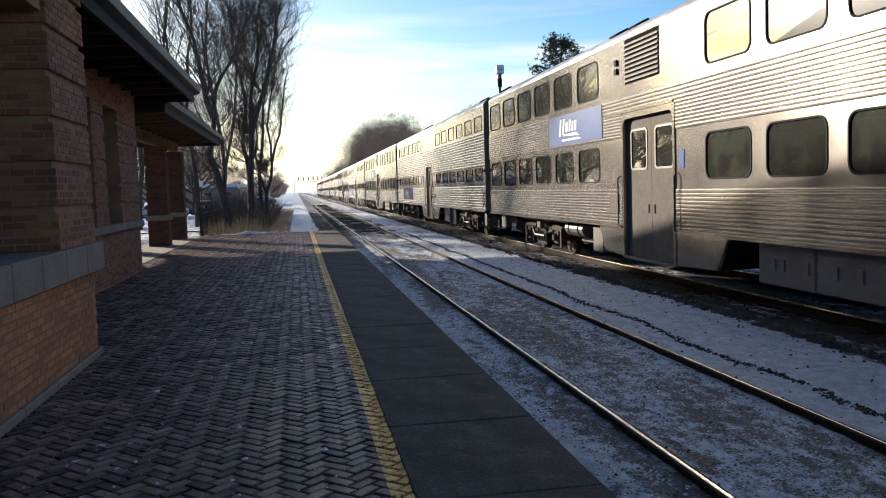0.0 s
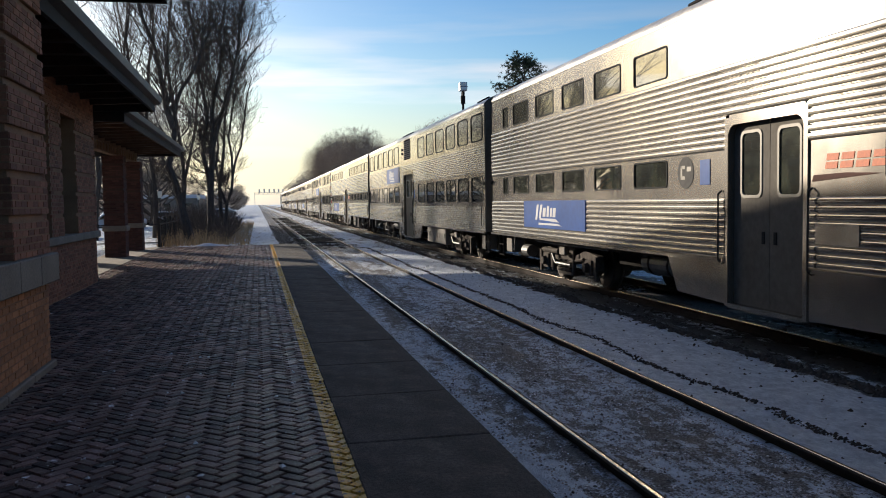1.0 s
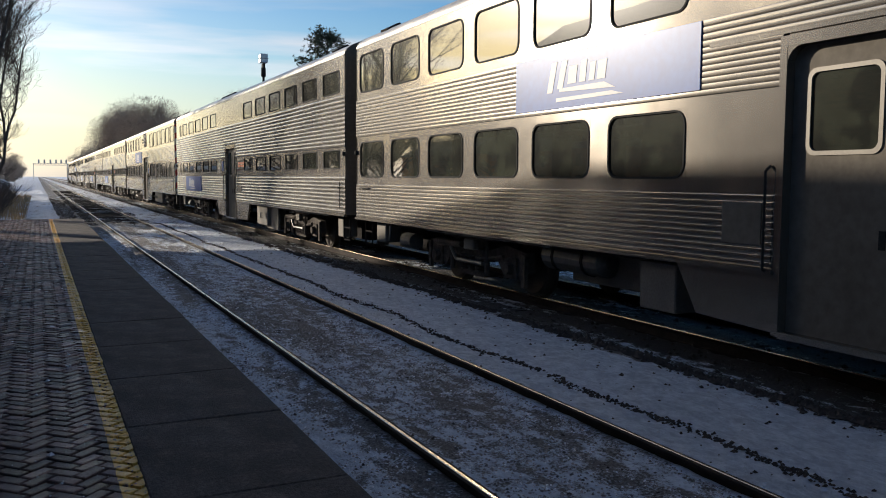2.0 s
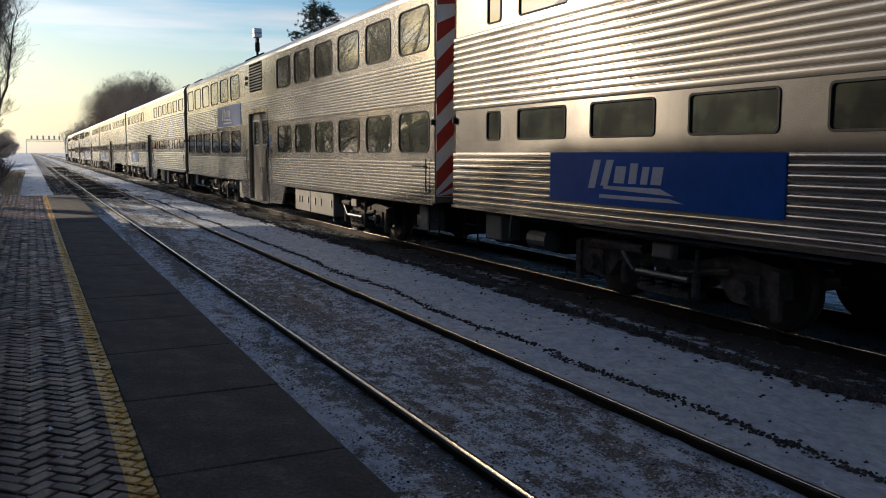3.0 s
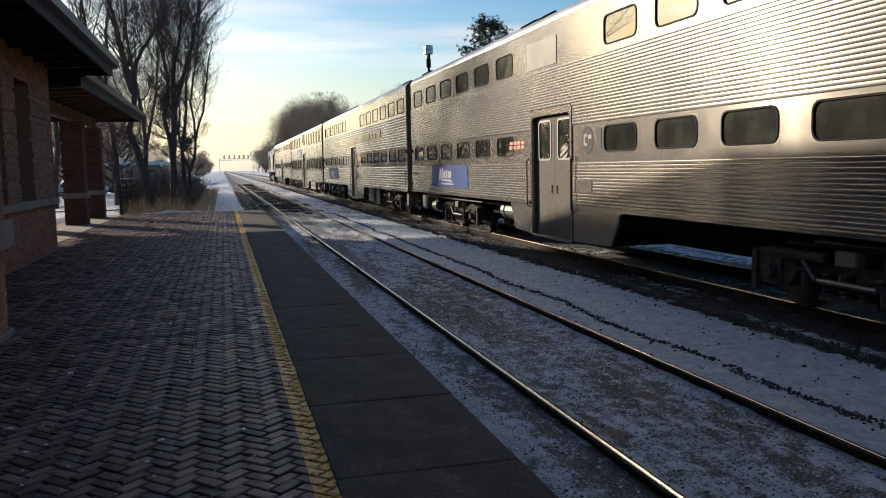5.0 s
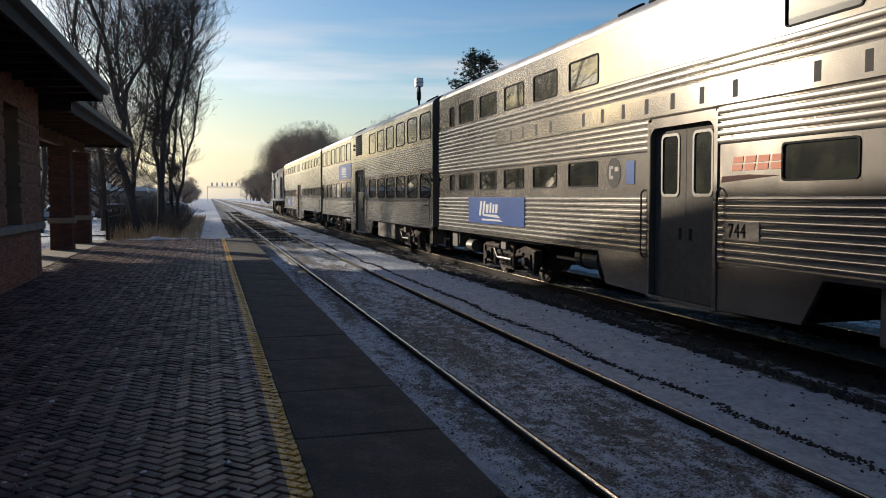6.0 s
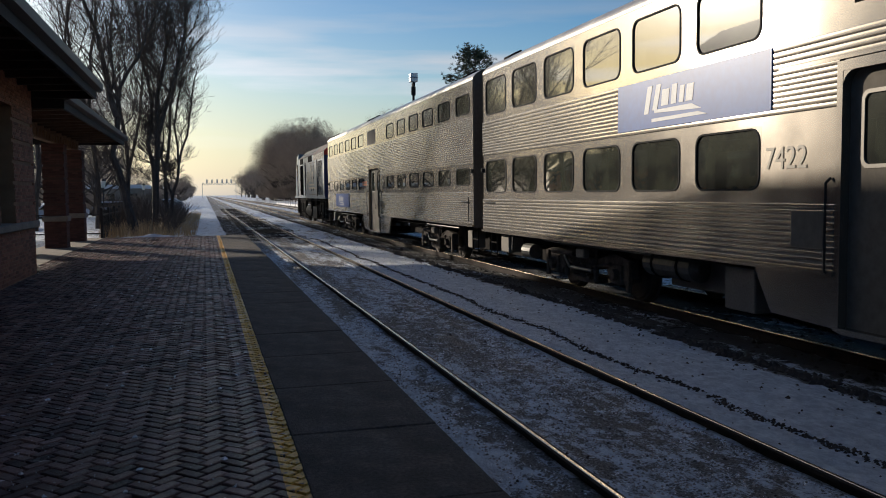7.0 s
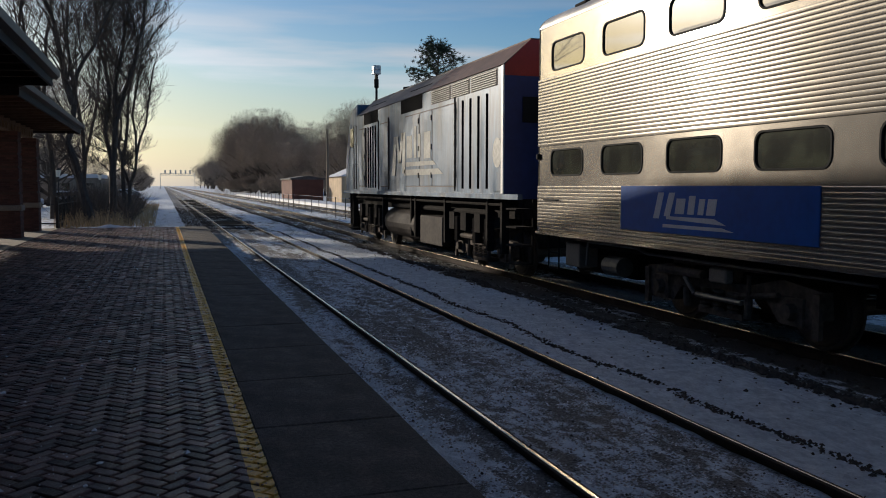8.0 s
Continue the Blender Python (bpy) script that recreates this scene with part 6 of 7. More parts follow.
def make_near_trees():
    lab = "tall bare winter tree with dark forking limbs behind the fence"
    stem_tree(4, (-2.45, 44, -0.35), [[(0.05, 0), (0.15, 2.6), (0.30, 4.9), (0.95, 7.0), (1.45, 8.8), (1.75, 10.3), (2.0, 12.2)],
                                      [(0.15, 2.6), (-0.2, 4.6), (0.1, 6.6), (-0.4, 8.8), (-0.45, 10.8), (-0.7, 12.8)],
                                      [(0.30, 4.9), (0.35, 6.8), (0.75, 8.8), (0.8, 10.4), (1.2, 12.5)]], lab, 0.21, 4, 2.8)
    stem_tree(14, (-3.0, 40, -0.35), [[(0.05, 0), (-0.45, 2.2), (-0.93, 3.85), (-0.63, 5.5), (-0.43, 6.8), (0.3, 8.0), (0.7, 9.2)],
                                      [(-0.63, 5.5), (-1.0, 7.3), (-1.3, 9.0), (-1.75, 10.3)]], "bare tree with a heavy leaning trunk behind the fence", 0.24, 4, 2.9)
    stem_tree(52, (-1.9, 50, -0.35), [[(0, 0), (-0.2, 3.2), (0.1, 5.6), (0.5, 8.4), (1.1, 11.2)], [(-0.2, 3.2), (-0.8, 6.0), (-1.0, 9.4), (-1.5, 12.6)]], lab, 0.13, 4, 2.2)
    stem_tree(63, (-1.75, 47, -0.35), [[(0, 0), (0.1, 2.0), (0.45, 3.6), (0.95, 5.2), (1.2, 6.8)], [(0.1, 2.0), (-0.4, 4.0), (-0.3, 6.0), (-0.8, 8.4)], [(0.45, 3.6), (0.3, 5.6), (0.7, 7.8), (0.9, 9.6)]], "slender bare tree with drooping side limbs behind the fence", 0.11, 4, 2.0)
    stem_tree(57, (-4.5, 52, -0.35), [[(0, 0), (0.3, 3.4), (0.0, 6.8), (-0.5, 10.0), (-0.3, 13.0)], [(0.3, 3.4), (1.0, 6.6), (1.3, 9.8), (2.0, 12.6)]], lab, 0.16, 3, 4.4)
    stem_tree(31, (-5.6, 49, -0.35), [[(0, 0), (0.1, 3), (-0.3, 6.4), (-0.1, 9.6), (0.3, 12)], [(-0.3, 6.4), (-0.9, 8.6), (-1.2, 11)]], lab, 0.17, 3, 4.4)
    stem_tree(33, (-8.4, 47, -0.35), [[(0, 0), (0.3, 3.4), (0.2, 7), (-0.5, 10)], [(0.3, 3.4), (1.2, 6.5), (1.7, 9.5)]], lab, 0.18, 3, 4.2)


def massed_tree(seed, height, label, step=0.075, name="bare_tree", category="tree", group="far trees"):
    """A light tree for the distance: trunk, boughs, and a rounded crown of fine twig blades with gaps."""
    rng = random.Random(seed)
    segs = []
    p = Vector((0, 0, 0))
    for i in range(4):
        q = p + Vector((rng.gauss(0, 0.15), rng.gauss(0, 0.15), height * step))
        segs.append((p, q, height * (0.020 - i * 0.003), height * (0.017 - i * 0.003), 0))
        p = q
        for _ in range(4):
            a, up = rng.uniform(0, 6.28), rng.uniform(0.5, 1.4)
            d = Vector((math.cos(a), math.sin(a), up)).normalized()
            m = p + d * height * rng.uniform(0.16, 0.26)
            segs.append((p, m, height * 0.007, height * 0.0045, 1))
            for _ in range(4):
                dd = (d + Vector((rng.gauss(0, 0.55), rng.gauss(0, 0.55), rng.gauss(0.3, 0.4)))).normalized()
                e = m + dd * height * rng.uniform(0.12, 0.24)
                segs.append((m, e, 0.055, 0.03, 2))
    tree = thing(name, pose(0, 0, 0), label, category, group)
    new("trunk", tree_mesh("trunk", [s for s in segs if s[4] < 2], M["bark"])).parent = tree
    vs, fs = [], []

    def blade(p, q, r0):
        w = (q - p).cross(Vector((rng.gauss(0, 1), rng.gauss(0, 1), rng.gauss(0, 1)))).normalized() * r0
        k = len(vs)
        vs.extend((tuple(p - w), tuple(p + w), tuple(q)))
        fs.append((k, k + 1, k + 2))
    for p, q, r0, r1, lv in segs:
        if lv == 2:
            blade(p, q, r0), blade(p, q, r0)
    # fine twigs fill a few rounded lobes, thinner towards the middle, with gaps
    lobes = [(Vector((0, 0, height * (0.58 + 3 * (step - 0.075)))), height * 0.30)]
    for _ in range(5):
        t = rng.uniform(0, 6.28)
        lobes.append((Vector((math.cos(t), math.sin(t), 0)) * height * 0.19 + Vector((0, 0, height * (rng.uniform(0.44, 0.72) + 3 * (step - 0.075)))), height * rng.uniform(0.15, 0.22)))
    for c, rad in lobes:
        for _ in range(int(5200 * (rad / height / 0.30) ** 2)):
            d = Vector((rng.gauss(0, 1), rng.gauss(0, 1), rng.gauss(0.1, 1))).normalized()
            p = c + d * rad * rng.random() ** 0.4
            if noise.noise(p * 0.55 + Vector((seed, 0, 0))) < -0.12 or p.z < 0.2:
                continue
            e = (d * 0.6 + Vector((rng.gauss(0, 0.7), rng.gauss(0, 0.7), rng.gauss(0.45, 0.5)))).normalized()
            blade(p, p + e * height * rng.uniform(0.022, 0.060), 0.016)
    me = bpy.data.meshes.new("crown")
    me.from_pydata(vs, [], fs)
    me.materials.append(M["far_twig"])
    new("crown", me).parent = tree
    return tree


def make_far_trees():
    rng = random.Random(2)
    lab = "bare winter tree massed with others along the railway"
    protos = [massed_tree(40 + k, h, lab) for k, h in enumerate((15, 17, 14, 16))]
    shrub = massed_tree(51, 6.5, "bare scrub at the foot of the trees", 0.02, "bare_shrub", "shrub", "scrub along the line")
    spots = []
    # right of the tracks: the belt draws away from the line towards the camera, its tops falling with it
    for k in range(46):
        u = rng.random()
        y = 280 - 130 * u
        spots.append((22.5 + 8.0 * u + rng.uniform(-1, 8), y + rng.uniform(-10, 10), (20.0 - 11.5 * u) / 11.5 * rng.uniform(0.75, 1.0)))
    for x, y, h in ((22.0, 278, 19.5), (24.5, 266, 20.0), (27.0, 250, 19), (29.0, 240, 18), (31.0, 150, 13.0), (33.5, 146, 14.0), (36, 141, 13.0), (38.5, 136, 12.0), (41, 130, 11)):
        spots.append((x, y, h / 11.5))
    for y in range(320, 760, 22):
        spots.append((28 + rng.uniform(-2, 8), y, rng.uniform(0.95, 1.35)))
        spots.append((36 + rng.uniform(-2, 8), y, rng.uniform(1.0, 1.4)))
    scrub = [(18.5 + 9 * u + rng.uniform(-1, 3), 300 - 160 * u, rng.uniform(0.6, 1.2)) for u in (rng.random() for _ in range(50))]
    scrub += [(rng.uniform(26, 44), rng.uniform(112, 140), rng.uniform(0.6, 1.1)) for _ in range(16)]
    scrub += [(-5.5 - rng.uniform(0, 8), rng.uniform(75, 300), rng.uniform(0.3, 0.55)) for _ in range(40)]
    # left of the tracks
    for y in range(80, 420, 13):
        spots.append((-6.5 - rng.uniform(0, 3) - (8 if y < 125 else 1 if y < 170 else 0), y + rng.uniform(-3, 3), rng.uniform(0.20, 0.30) if y < 170 else rng.uniform(0.30, 0.42)))
        spots.append((-16 - rng.uniform(0, 9), y + rng.uniform(-3, 3), rng.uniform(0.34, 0.52)))
    for y in range(430, 760, 32):
        spots.append((-9 - rng.uniform(0, 5), y, rng.uniform(0.6, 0.9)))
    for _ in range(5):                   # tall trees added behind the near ones, for pane reflections and dappled shade
        spots.append((rng.uniform(-17, -8.5), rng.uniform(60, 108), rng.uniform(0.75, 0.95)))
    # trees added behind the station, to block the low sky the coaches mirror
    for _ in range(30):
        spots.append((rng.uniform(-85, -44), rng.uniform(-15, 125), rng.uniform(0.7, 1.05)))
    for _ in range(22):
        spots.append((rng.uniform(-44, -36), rng.uniform(0, 150), rng.uniform(0.5, 0.75)))
    for _ in range(12):
        spots.append((rng.uniform(-36, -14), rng.uniform(135, 230), rng.uniform(0.6, 0.8)))
    for i, (x, y, s) in enumerate(spots):
        at = Matrix.LocRotScale((x, y, -0.35), Euler((0, 0, rng.uniform(0, 6.28))), None)
        p = protos[i % 4]
        t = p if i < 4 else copy_thing(p, at)
        t.matrix_basis = at @ Matrix.Scale(s, 4)
    for i, (x, y, s) in enumerate(scrub):
        at = Matrix.LocRotScale((x, y, -0.4), Euler((0, 0, rng.uniform(0, 6.28))), None)
        t = shrub if i == 0 else copy_thing(shrub, at)
        t.matrix_basis = at @ Matrix.Scale(s, 4)


def make_pine():
    """A pine's open crown beyond the train: trunk, boughs and needle tufts."""
    rng = random.Random(6)
    tree = thing("pine_tree", pose(24.3, 75, -0.6), "dark green pine with an open ragged crown", "tree")
    segs, tufts = [], []
    for i in range(12):
        segs.append((Vector((0, 0, i * 1.25)), Vector((0, 0, i * 1.25 + 1.25)), 0.22 - i * 0.015, 0.22 - (i + 1) * 0.015, 0))
    for k in range(130):
        z = rng.uniform(7.5, 15.2)
        a = rng.uniform(0, 6.28)
        L = (0.6 + 3.5 * math.sin(min(1, (15.6 - z) / 5) * 1.5)) * rng.uniform(0.5, 1.0)
        p, q = Vector((0, 0, z)), Vector((L * math.cos(a), L * math.sin(a), z + L * rng.uniform(0.1, 0.5)))
        segs.append((p, q, 0.045, 0.02, 2))
        for _ in range(11):
            f = rng.uniform(0.45, 1.05)
            tufts.append(p + (q - p) * f + Vector((rng.gauss(0, 0.22), rng.gauss(0, 0.22), rng.gauss(0.1, 0.18))))
    trunk = new("trunk", tree_mesh("trunk", segs, M["bark"]))
    trunk.parent = tree
    vs, fs = [], []
    for c in tufts:
        for _ in range(16):
            d = Vector((rng.gauss(0, 1), rng.gauss(0, 1), rng.gauss(0.2, 0.8))).normalized() * rng.uniform(0.16, 0.34)
            e = d.orthogonal().normalized() * 0.030
            k = len(vs)
            vs += [tuple(c - e), tuple(c + e), tuple(c + d)]
            fs.append((k, k + 1, k + 2))
    me = bpy.data.meshes.new("crown")
    me.from_pydata(vs, [], fs)
    me.materials.append(M["needle"])
    new("crown", me).parent = tree


make_near_trees()
make_far_trees()
make_pine()


# ---- things past the platform ----
def make_grass():
    rng = random.Random(17)
    vs, fs = [], []
    for _ in range(13000):
        y = rng.uniform(36.7, 80)
        x = rng.uniform(-4.2 - (y - 37) * 0.08, -0.42)
        h = rng.uniform(0.25, 0.95) * (0.6 + 0.7 * noise.noise(Vector((x * 0.6, y * 0.3, 1))) ** 2 + (0.35 if x < -1.6 else 0))
        a, lean = rng.uniform(0, 6.28), rng.uniform(0.05, 0.4)
        w = 0.012
        d = Vector((math.cos(a), math.sin(a), 0))
        e = Vector((-d.y, d.x, 0)) * w
        p = Vector((x, y, -0.3))
        k = len(vs)
        m = p + d * lean * h * 0.4 + Vector((0, 0, h * 0.6))
        t = p + d * lean * h + Vector((0, 0, h))
        vs += [tuple(p - e), tuple(p + e), tuple(m + e * 0.8), tuple(m - e * 0.8), tuple(t)]
        fs += [(k, k + 1, k + 2, k + 3), (k + 3, k + 2, k + 4)]
    me = bpy.data.meshes.new("dry_grass")
    me.from_pydata(vs, [], fs)
    me.materials.append(M["grass"])
    tagged(new("dry_grass", me), "tall dry tan grass and weeds along the path", "grass", kind="stuff")
    # bare brushwood
    segs = []
    for _ in range(170):
        y = rng.uniform(39.5, 72)
        p = Vector((rng.uniform(-3.9 - (y - 38) * 0.09, -1.4), y, -0.3))
        for _ in range(7):
            d = Vector((rng.gauss(0, 0.35), rng.gauss(0, 0.35), 1)).normalized()
            L = rng.uniform(0.6, 1.8) if p.x > -3 else rng.uniform(0.6, 2.2)
            m = p + d * L * 0.5
            segs.append((p.copy(), m, 0.014, 0.009, 2))
            for _ in range(3):
                dd = (d + Vector((rng.gauss(0, 0.5), rng.gauss(0, 0.5), 0.2))).normalized()
                segs.append((m, m + dd * L * 0.5, 0.009, 0.005, 3))
    tagged(new("brushwood", tree_mesh("brushwood", segs, M["twig"], min_r=0.005)), "bare brown brushwood among the grass", "shrubs", kind="stuff")


make_grass()


def make_snow_heap():
    """A low ploughed heap of dirty snow across the platform's end."""
    xs, ys = [-3.9 + 0.11 * i for i in range(36)], [35.95 + 0.10 * j for j in range(15)]
    vs = []
    for y in ys:
        for x in xs:
            e = max(0.0, 1 - abs((x + 1.95) / 1.95) ** 3) * max(0.0, 1 - abs((y - 36.65) / 0.7) ** 2)
            vs.append((x, y, -0.13 + 0.17 * e * (0.75 + 0.6 * noise.noise(Vector((x * 1.6, y * 2.0, 5))) + 0.3 * noise.noise(Vector((x * 6, y * 6, 1))))))
    nx = len(xs)
    me = bpy.data.meshes.new("snow_bank")
    me.from_pydata(vs, [], [(j * nx + i, j * nx + i + 1, (j + 1) * nx + i + 1, (j + 1) * nx + i) for j in range(len(ys) - 1) for i in range(nx - 1)])
    me.materials.append(M["ice"])
    me.shade_smooth()
    tagged(new("snow_bank", me), "low bank of ploughed snow across the platform's end", "snow bank")


make_snow_heap()


def make_fence():
    f = thing("iron_fence", pose(-4.0, 36.3, -0.1), "black iron picket fence at the platform's end", "fence")
    bm = bmesh.new()
    for z in (0.25, 1.0):
        box(bm, -0.02, 0.02, 0.03, 8.0, z, z + 0.04)
        box(bm, -3.5, -0.03, -0.02, 0.02, z, z + 0.04)
    part("rail", bm, M["iron"], f)
    bm = bmesh.new()
    box(bm, -0.009, 0.009, -0.009, 0.009, 0.05, 1.2)
    me = mesh_of("picket", bm, M["iron"])
    for i in range(64):
        ob = new("picket", me)
        ob.parent, ob.location = f, (0, 0.12 * (i + 1), 0)
    bm = bmesh.new()
    box(bm, -0.05, 0.05, -0.05, 0.05, -0.2, 1.3)
    me = mesh_of("post", bm, M["iron"])
    for p in ((0, 0, 0), (0, 2.4, 0), (0, 4.8, 0), (0, 7.2, 0)):
        ob = new("post", me)
        ob.parent, ob.location = f, p


make_fence()


def make_lantern():
    m = pose(-7.45, 69, -0.35)
    p = thing("street_lamp", m, "black post-top lantern on a slim post", "street lamp", "lanterns")
    bm = bmesh.new()
    tube(bm, (0, 0, 0), (0, 0, 0.6), 0.10, 0.07, 10)
    tube(bm, (0, 0, 0.6), (0, 0, 2.65), 0.05, 0.04, 10)
    part("post", bm, M["iron"], p)
    bm = bmesh.new()
    tube(bm, (0, 0, 2.65), (0, 0, 3.15), 0.13, 0.2, 6)
    part("lantern", bm, M["lamp_glass"], p, "frosted lantern glass")
    bm = bmesh.new()
    tube(bm, (0, 0, 3.15), (0, 0, 3.35), 0.24, 0.03, 6)
    tube(bm, (0, 0, 3.35), (0, 0, 3.5), 0.02, 0.01, 6)
    part("cap", bm, M["iron"], p)
    copy_thing(p, pose(-6.6, 100, -0.35))
    copy_thing(p, pose(-4.9, 112, -0.35))


make_lantern()


def make_horn_mast():
    m = thing("horn_mast", pose(12.3, 50, -0.05), "grey mast with a box-shaped siren on top", "mast")
    bm = bmesh.new()
    tube(bm, (0, 0, 0), (0, 0, 7.9), 0.09, 0.07, 10)
    part("mast", bm, M["under"], m)
    bm = bmesh.new()
    tube(bm, (0, 0, 7.6), (0, 0, 8.1), 0.14, 0.14, 10)
    box(bm, -0.06, 0.06, -0.2, 0.2, 8.1, 8.35)
    part("bracket", bm, M["under"], m)
    bm = bmesh.new()
    box(bm, -0.22, 0.22, -0.25, 0.25, 8.38, 8.90)
    box(bm, -0.25, 0.25, -0.28, 0.28, 8.60, 8.66)
    bevel(bm, 0.03)
    part("siren", bm, M["galv"], m, "pale box siren")


make_horn_mast()


def make_gantry():
    g = thing("signal_gantry", pose(0, 470, -0.35), "signal bridge across the tracks far down the line", "signal gantry")
    for x in (-1.5, 16):
        for dy in (0, 1.2):
            bm = bmesh.new()
            box(bm, x - 0.12, x + 0.12, dy, dy + 0.2, 0, 8.4)
            part("leg", bm, M["galv"], g)
    bm = bmesh.new()
    for z in (7.4, 8.3):
        box(bm, -1.5, 16, 0, 0.15, z, z + 0.15)
    for i in range(12):
        x = -1.5 + i * 1.46
        tube(bm, (x, 0.07, 7.45), (x + 0.73, 0.07, 8.35), 0.06, 0.06, 4)
        tube(bm, (x + 0.73, 0.07, 8.35), (x + 1.46, 0.07, 7.45), 0.06, 0.06, 4)
    part("truss", bm, M["galv"], g)
    bm = bmesh.new()
    box(bm, -0.38, 0.38, -0.15, 0.1, 8.45, 10.3)
    # heads in pale metal: distance haze is put into their colour
    me = mesh_of("signal_head", bm, M["galv"])
    for x in (1.0, 3.6, 6.3, 8.9, 11.3, 13.6):
        ob = new("signal_head", me)
        ob.parent, ob.location = g, (x, 0, 0)


make_gantry()


def make_parked_car(at):
    c = thing("parked_car", at, "parked car with snow on its roof", "car", "parked cars")
    bm = bmesh.new()
    prism(bm, [(-2.2, 0.35), (2.2, 0.35), (2.25, 0.75), (1.3, 0.92), (0.7, 1.4), (-1.2, 1.42), (-1.9, 0.98), (-2.25, 0.9)], "x", -0.88, 0.88)
    bevel(bm, 0.05)
    part("body", bm, M["car_paint"], c)
    for s in (-1, 1):
        bm = bmesh.new()
        prism(bm, [(1.1, 0.95), (0.62, 1.34), (-1.1, 1.36), (-1.65, 0.98)], "x", s * 0.885, s * 0.89)
        part("window", bm, M["glass"], c)
    bm = bmesh.new()
    box(bm, -0.75, 0.75, -1.15, 0.65, 1.41, 1.49)
    bevel(bm, 0.03)
    part("snow", bm, M["ice"], c, "snow lying on the roof")
    bm = bmesh.new()
    tube(bm, (-0.11, 0, 0), (0.11, 0, 0), 0.33, 0.33, 14)
    me = mesh_of("wheel", bm, M["gasket"])
    for x in (-0.8, 0.8):
        for y in (-1.4, 1.4):
            w = new("wheel", me)
            w.parent, w.location = c, (x, y, 0.33)
    return c


def make_lot():
    p = make_parked_car(pose(-14, 62, -0.33, 0, 0, 70))
    rng = random.Random(1)
    for x, y, a in ((-11.5, 74, 80), (-18, 66, 75), (-9.0, 88, 85), (-17, 58, 10), (-20, 75, 60), (-6.2, 118, 85), (-5.6, 124, 85), (-6.4, 130, 85), (-5.6, 138, 85), (-12, 52, 90), (-15.5, 48, 85)):
        copy_thing(p, pose(x, y, -0.33, 0, 0, a + rng.uniform(-4, 4)))
    h = thing("low_building", pose(-20, 120, -0.35), "low shop building with a snowy flat roof", "building")
    bm = bmesh.new()
    box(bm, 0, 12, 0, 12, 0, 3.0)
    part("wall", bm, M["stone"], h)
    bm = bmesh.new()
    box(bm, -0.3, 12.3, -0.3, 12.3, 3.0, 3.5)
    part("roof", bm, M["ice"], h, "snow-covered flat roof")
    for i in range(4):
        bm = bmesh.new()
        box(bm, 1 + i * 2.8, 2.8 + i * 2.8, -0.02, 0.0, 0.9, 2.3)
        part("window", bm, M["glass"], h)


make_lot()


def make_house(at, label):
    """A plain two-storey house, added to block low sky: walls, gable roof under snow, windows."""
    h = thing("house", at, label, "house", "houses behind the station")
    bm = bmesh.new()
    box(bm, -4.5, 4.5, -6, 6, 0, 5.4)
    part("wall", bm, M["brick"], h, "brown brick wall")
    bm = bmesh.new()
    prism(bm, [(-4.9, 5.4), (4.9, 5.4), (0, 8.0)], "y", -6.4, 6.4)
    part("roof", bm, M["shingle"], h, "dark shingled gable roof")
    for z in (1.0, 3.4):
        for y in (-4.2, -0.6, 3.0):
            bm = bmesh.new()
            box(bm, 4.502, 4.53, y, y + 1.1, z, z + 1.4)
            part("window", bm, M["glass"], h, "dark window")
    return h


def make_sky_blockers():
    # houses added behind the station, so the coaches mirror less bright horizon
    p = make_house(pose(-47, 8, -0.35, 0, 0, 4), "brown brick house added behind the station to block low sky")
    for i, (x, a) in enumerate(((-48, -3), (-46.5, 2), (-49, 0), (-47, 5), (-48, -4), (-46, 3), (-48, 0))):
        copy_thing(p, pose(x, 25 + 17 * i, -0.35, 0, 0, a))


make_sky_blockers()


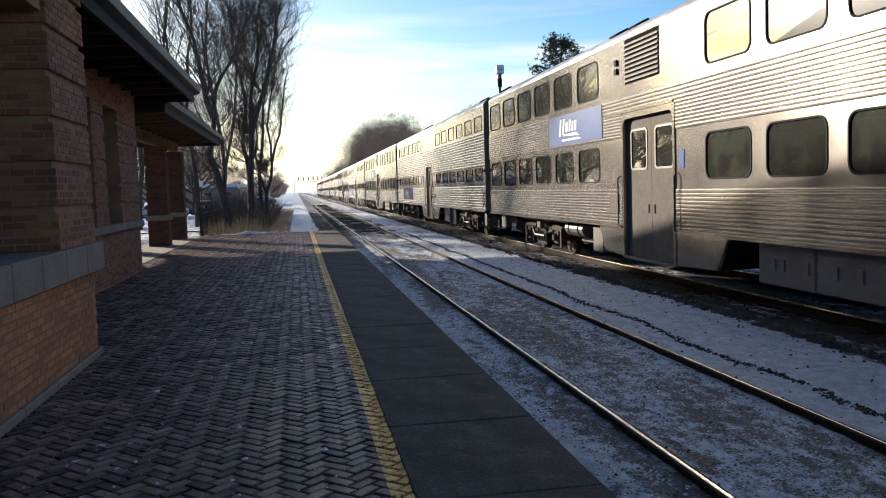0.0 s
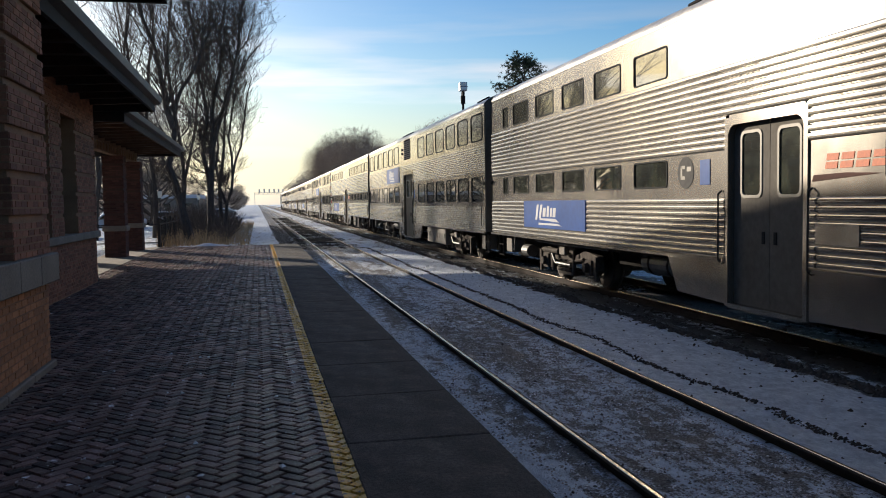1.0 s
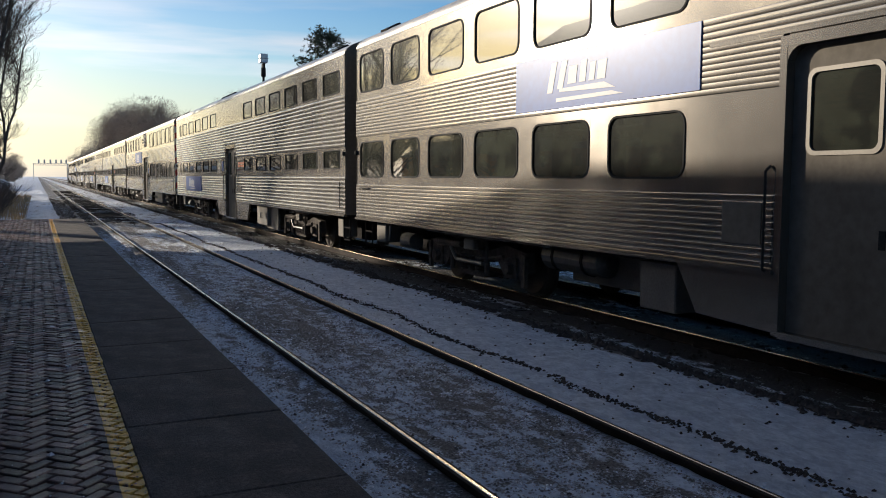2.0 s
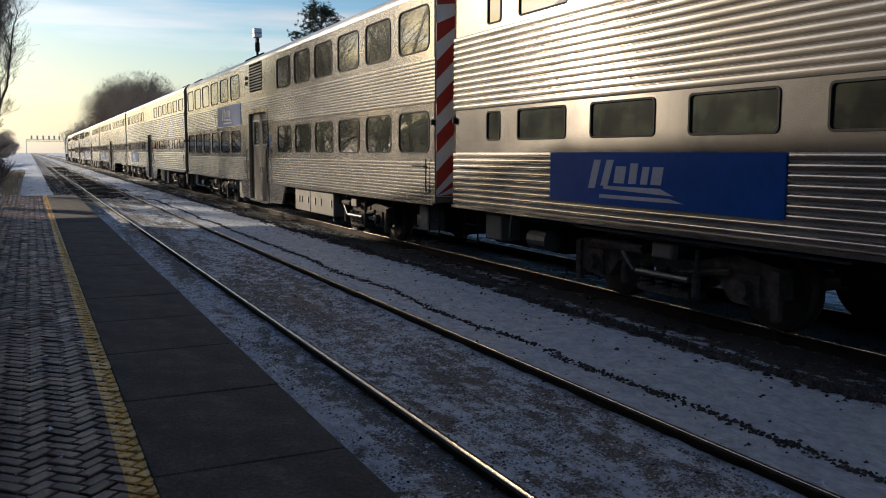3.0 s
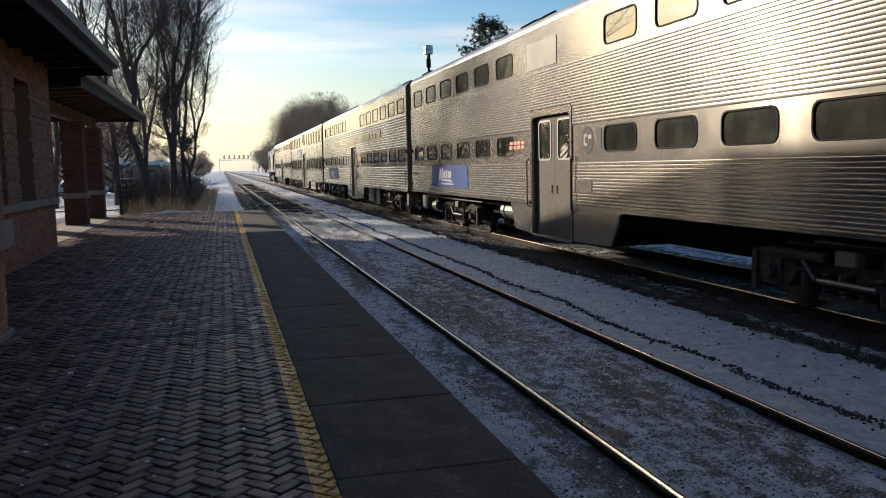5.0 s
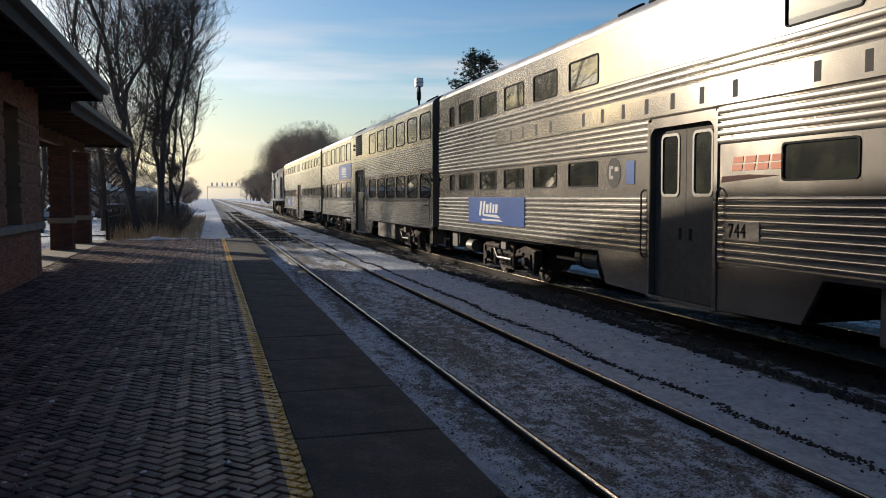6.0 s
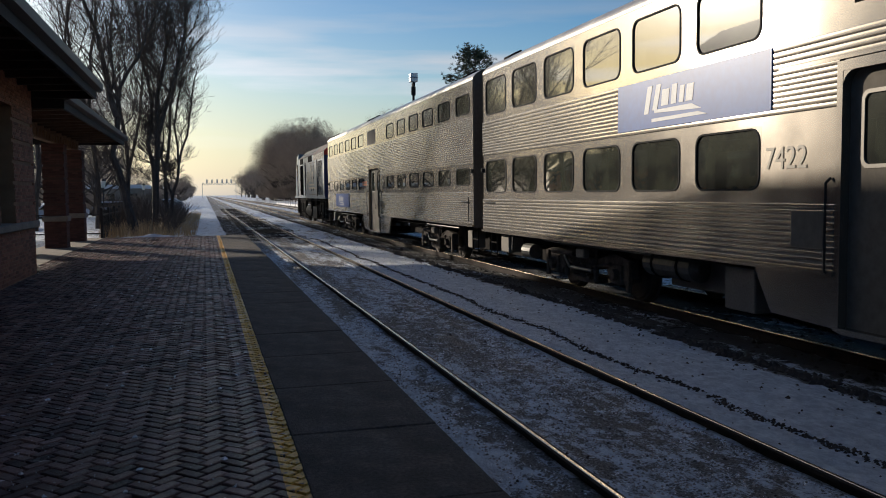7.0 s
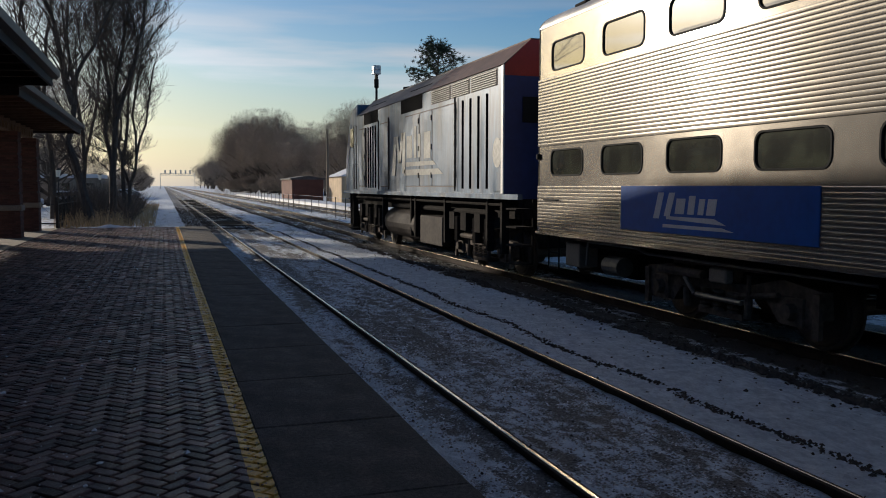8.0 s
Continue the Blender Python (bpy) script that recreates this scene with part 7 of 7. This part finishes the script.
def make_far_side():
    """Beyond the far track: platform, wire fence, pole, small tan buildings."""
    pl = thing("far_platform", pose(0, 0, 0), "low snowy platform beyond the far track", "platform", kind="structure")
    bm = bmesh.new()
    box(bm, 14.3, 17.0, 30, 180, -0.45, -0.02)
    part("slab", bm, M["ice"], pl)
    f = thing("wire_fence", pose(10.15, 0, -0.3), "thin wire fence between the tracks", "fence")
    bm = bmesh.new()
    tube(bm, (0, 0, 0), (0, 0, 1.25), 0.025, 0.025, 6)
    me = mesh_of("post", bm, M["iron"])
    for i in range(50):
        ob = new("post", me)
        ob.parent, ob.location = f, (0, 34 + i * 3.0, 0)
    bm = bmesh.new()
    for z in (0.3, 0.75, 1.22):
        tube(bm, (0, 34, z), (0, 181, z), 0.008, 0.008, 4)
    part("wire", bm, M["galv"], f)
    u = thing("utility_pole", pose(18.2, 98, -0.35), "weathered wooden utility pole", "utility pole")
    bm = bmesh.new()
    tube(bm, (0, 0, 0), (0, 0, 8.6), 0.17, 0.12, 10)
    part("pole", bm, M["wood"], u)
    b = thing("garage_building", pose(19.5, 96, -0.35), "small tan building with an arched doorway and snow on the roof", "building")
    bm = bmesh.new()
    box(bm, 0, 5, 0, 8, 0, 3.1)
    part("wall", bm, M["tan"], b)
    bm = bmesh.new()
    prism(bm, [(-0.3, 3.1), (5.3, 3.1), (2.5, 4.3)], "y", -0.3, 8.3)
    part("roof", bm, M["ice"], b, "snowy gable roof")
    bm = bmesh.new()
    prism(bm, [(0.9, 0.0), (2.7, 0.0), (2.7, 1.6)] + [(1.8 + 0.9 * math.cos(radians(a)), 1.6 + 0.9 * math.sin(radians(a))) for a in range(15, 180, 15)] + [(0.9, 1.6)], "y", -0.03, -0.004)
    part("arched_door", bm, M["soffit"], b, "dark arched doorway")
    h = thing("boxcar_shed", pose(15.5, 108, -0.35), "dark brown shed beside the far track", "shed")
    bm = bmesh.new()
    box(bm, 0, 4.0, 0, 10, 0, 2.8)
    part("wall", bm, M["brick_red"], h)
    bm = bmesh.new()
    prism(bm, [(-0.2, 2.8), (4.2, 2.8), (4.2, 2.95), (2.0, 3.3), (-0.2, 2.95)], "y", -0.2, 10.2)
    part("roof", bm, M["shingle"], h)


make_far_side()
make_platform()


# ---- what moves ----
def motions():
    """The whole train runs towards and past the camera at a steady pace."""
    for ob, y in TRAIN:
        walk(ob, [(t, pose(TRACKS[1], y - SPEED * t + lag, RAIL_Z)) for t, lag in LAG])
        # the wheels roll on the rails
        step, spin = 0.02, math.degrees(SPEED / 0.457)
        for part_ob in ob.children:
            for wheel in part_ob.children:
                if wheel.name.startswith("wheel"):
                    x, a, z = wheel.location
                    walk(wheel, [(k * step, pose(x, a, z, spin * k * step)) for k in range(0, 401)])


motions()
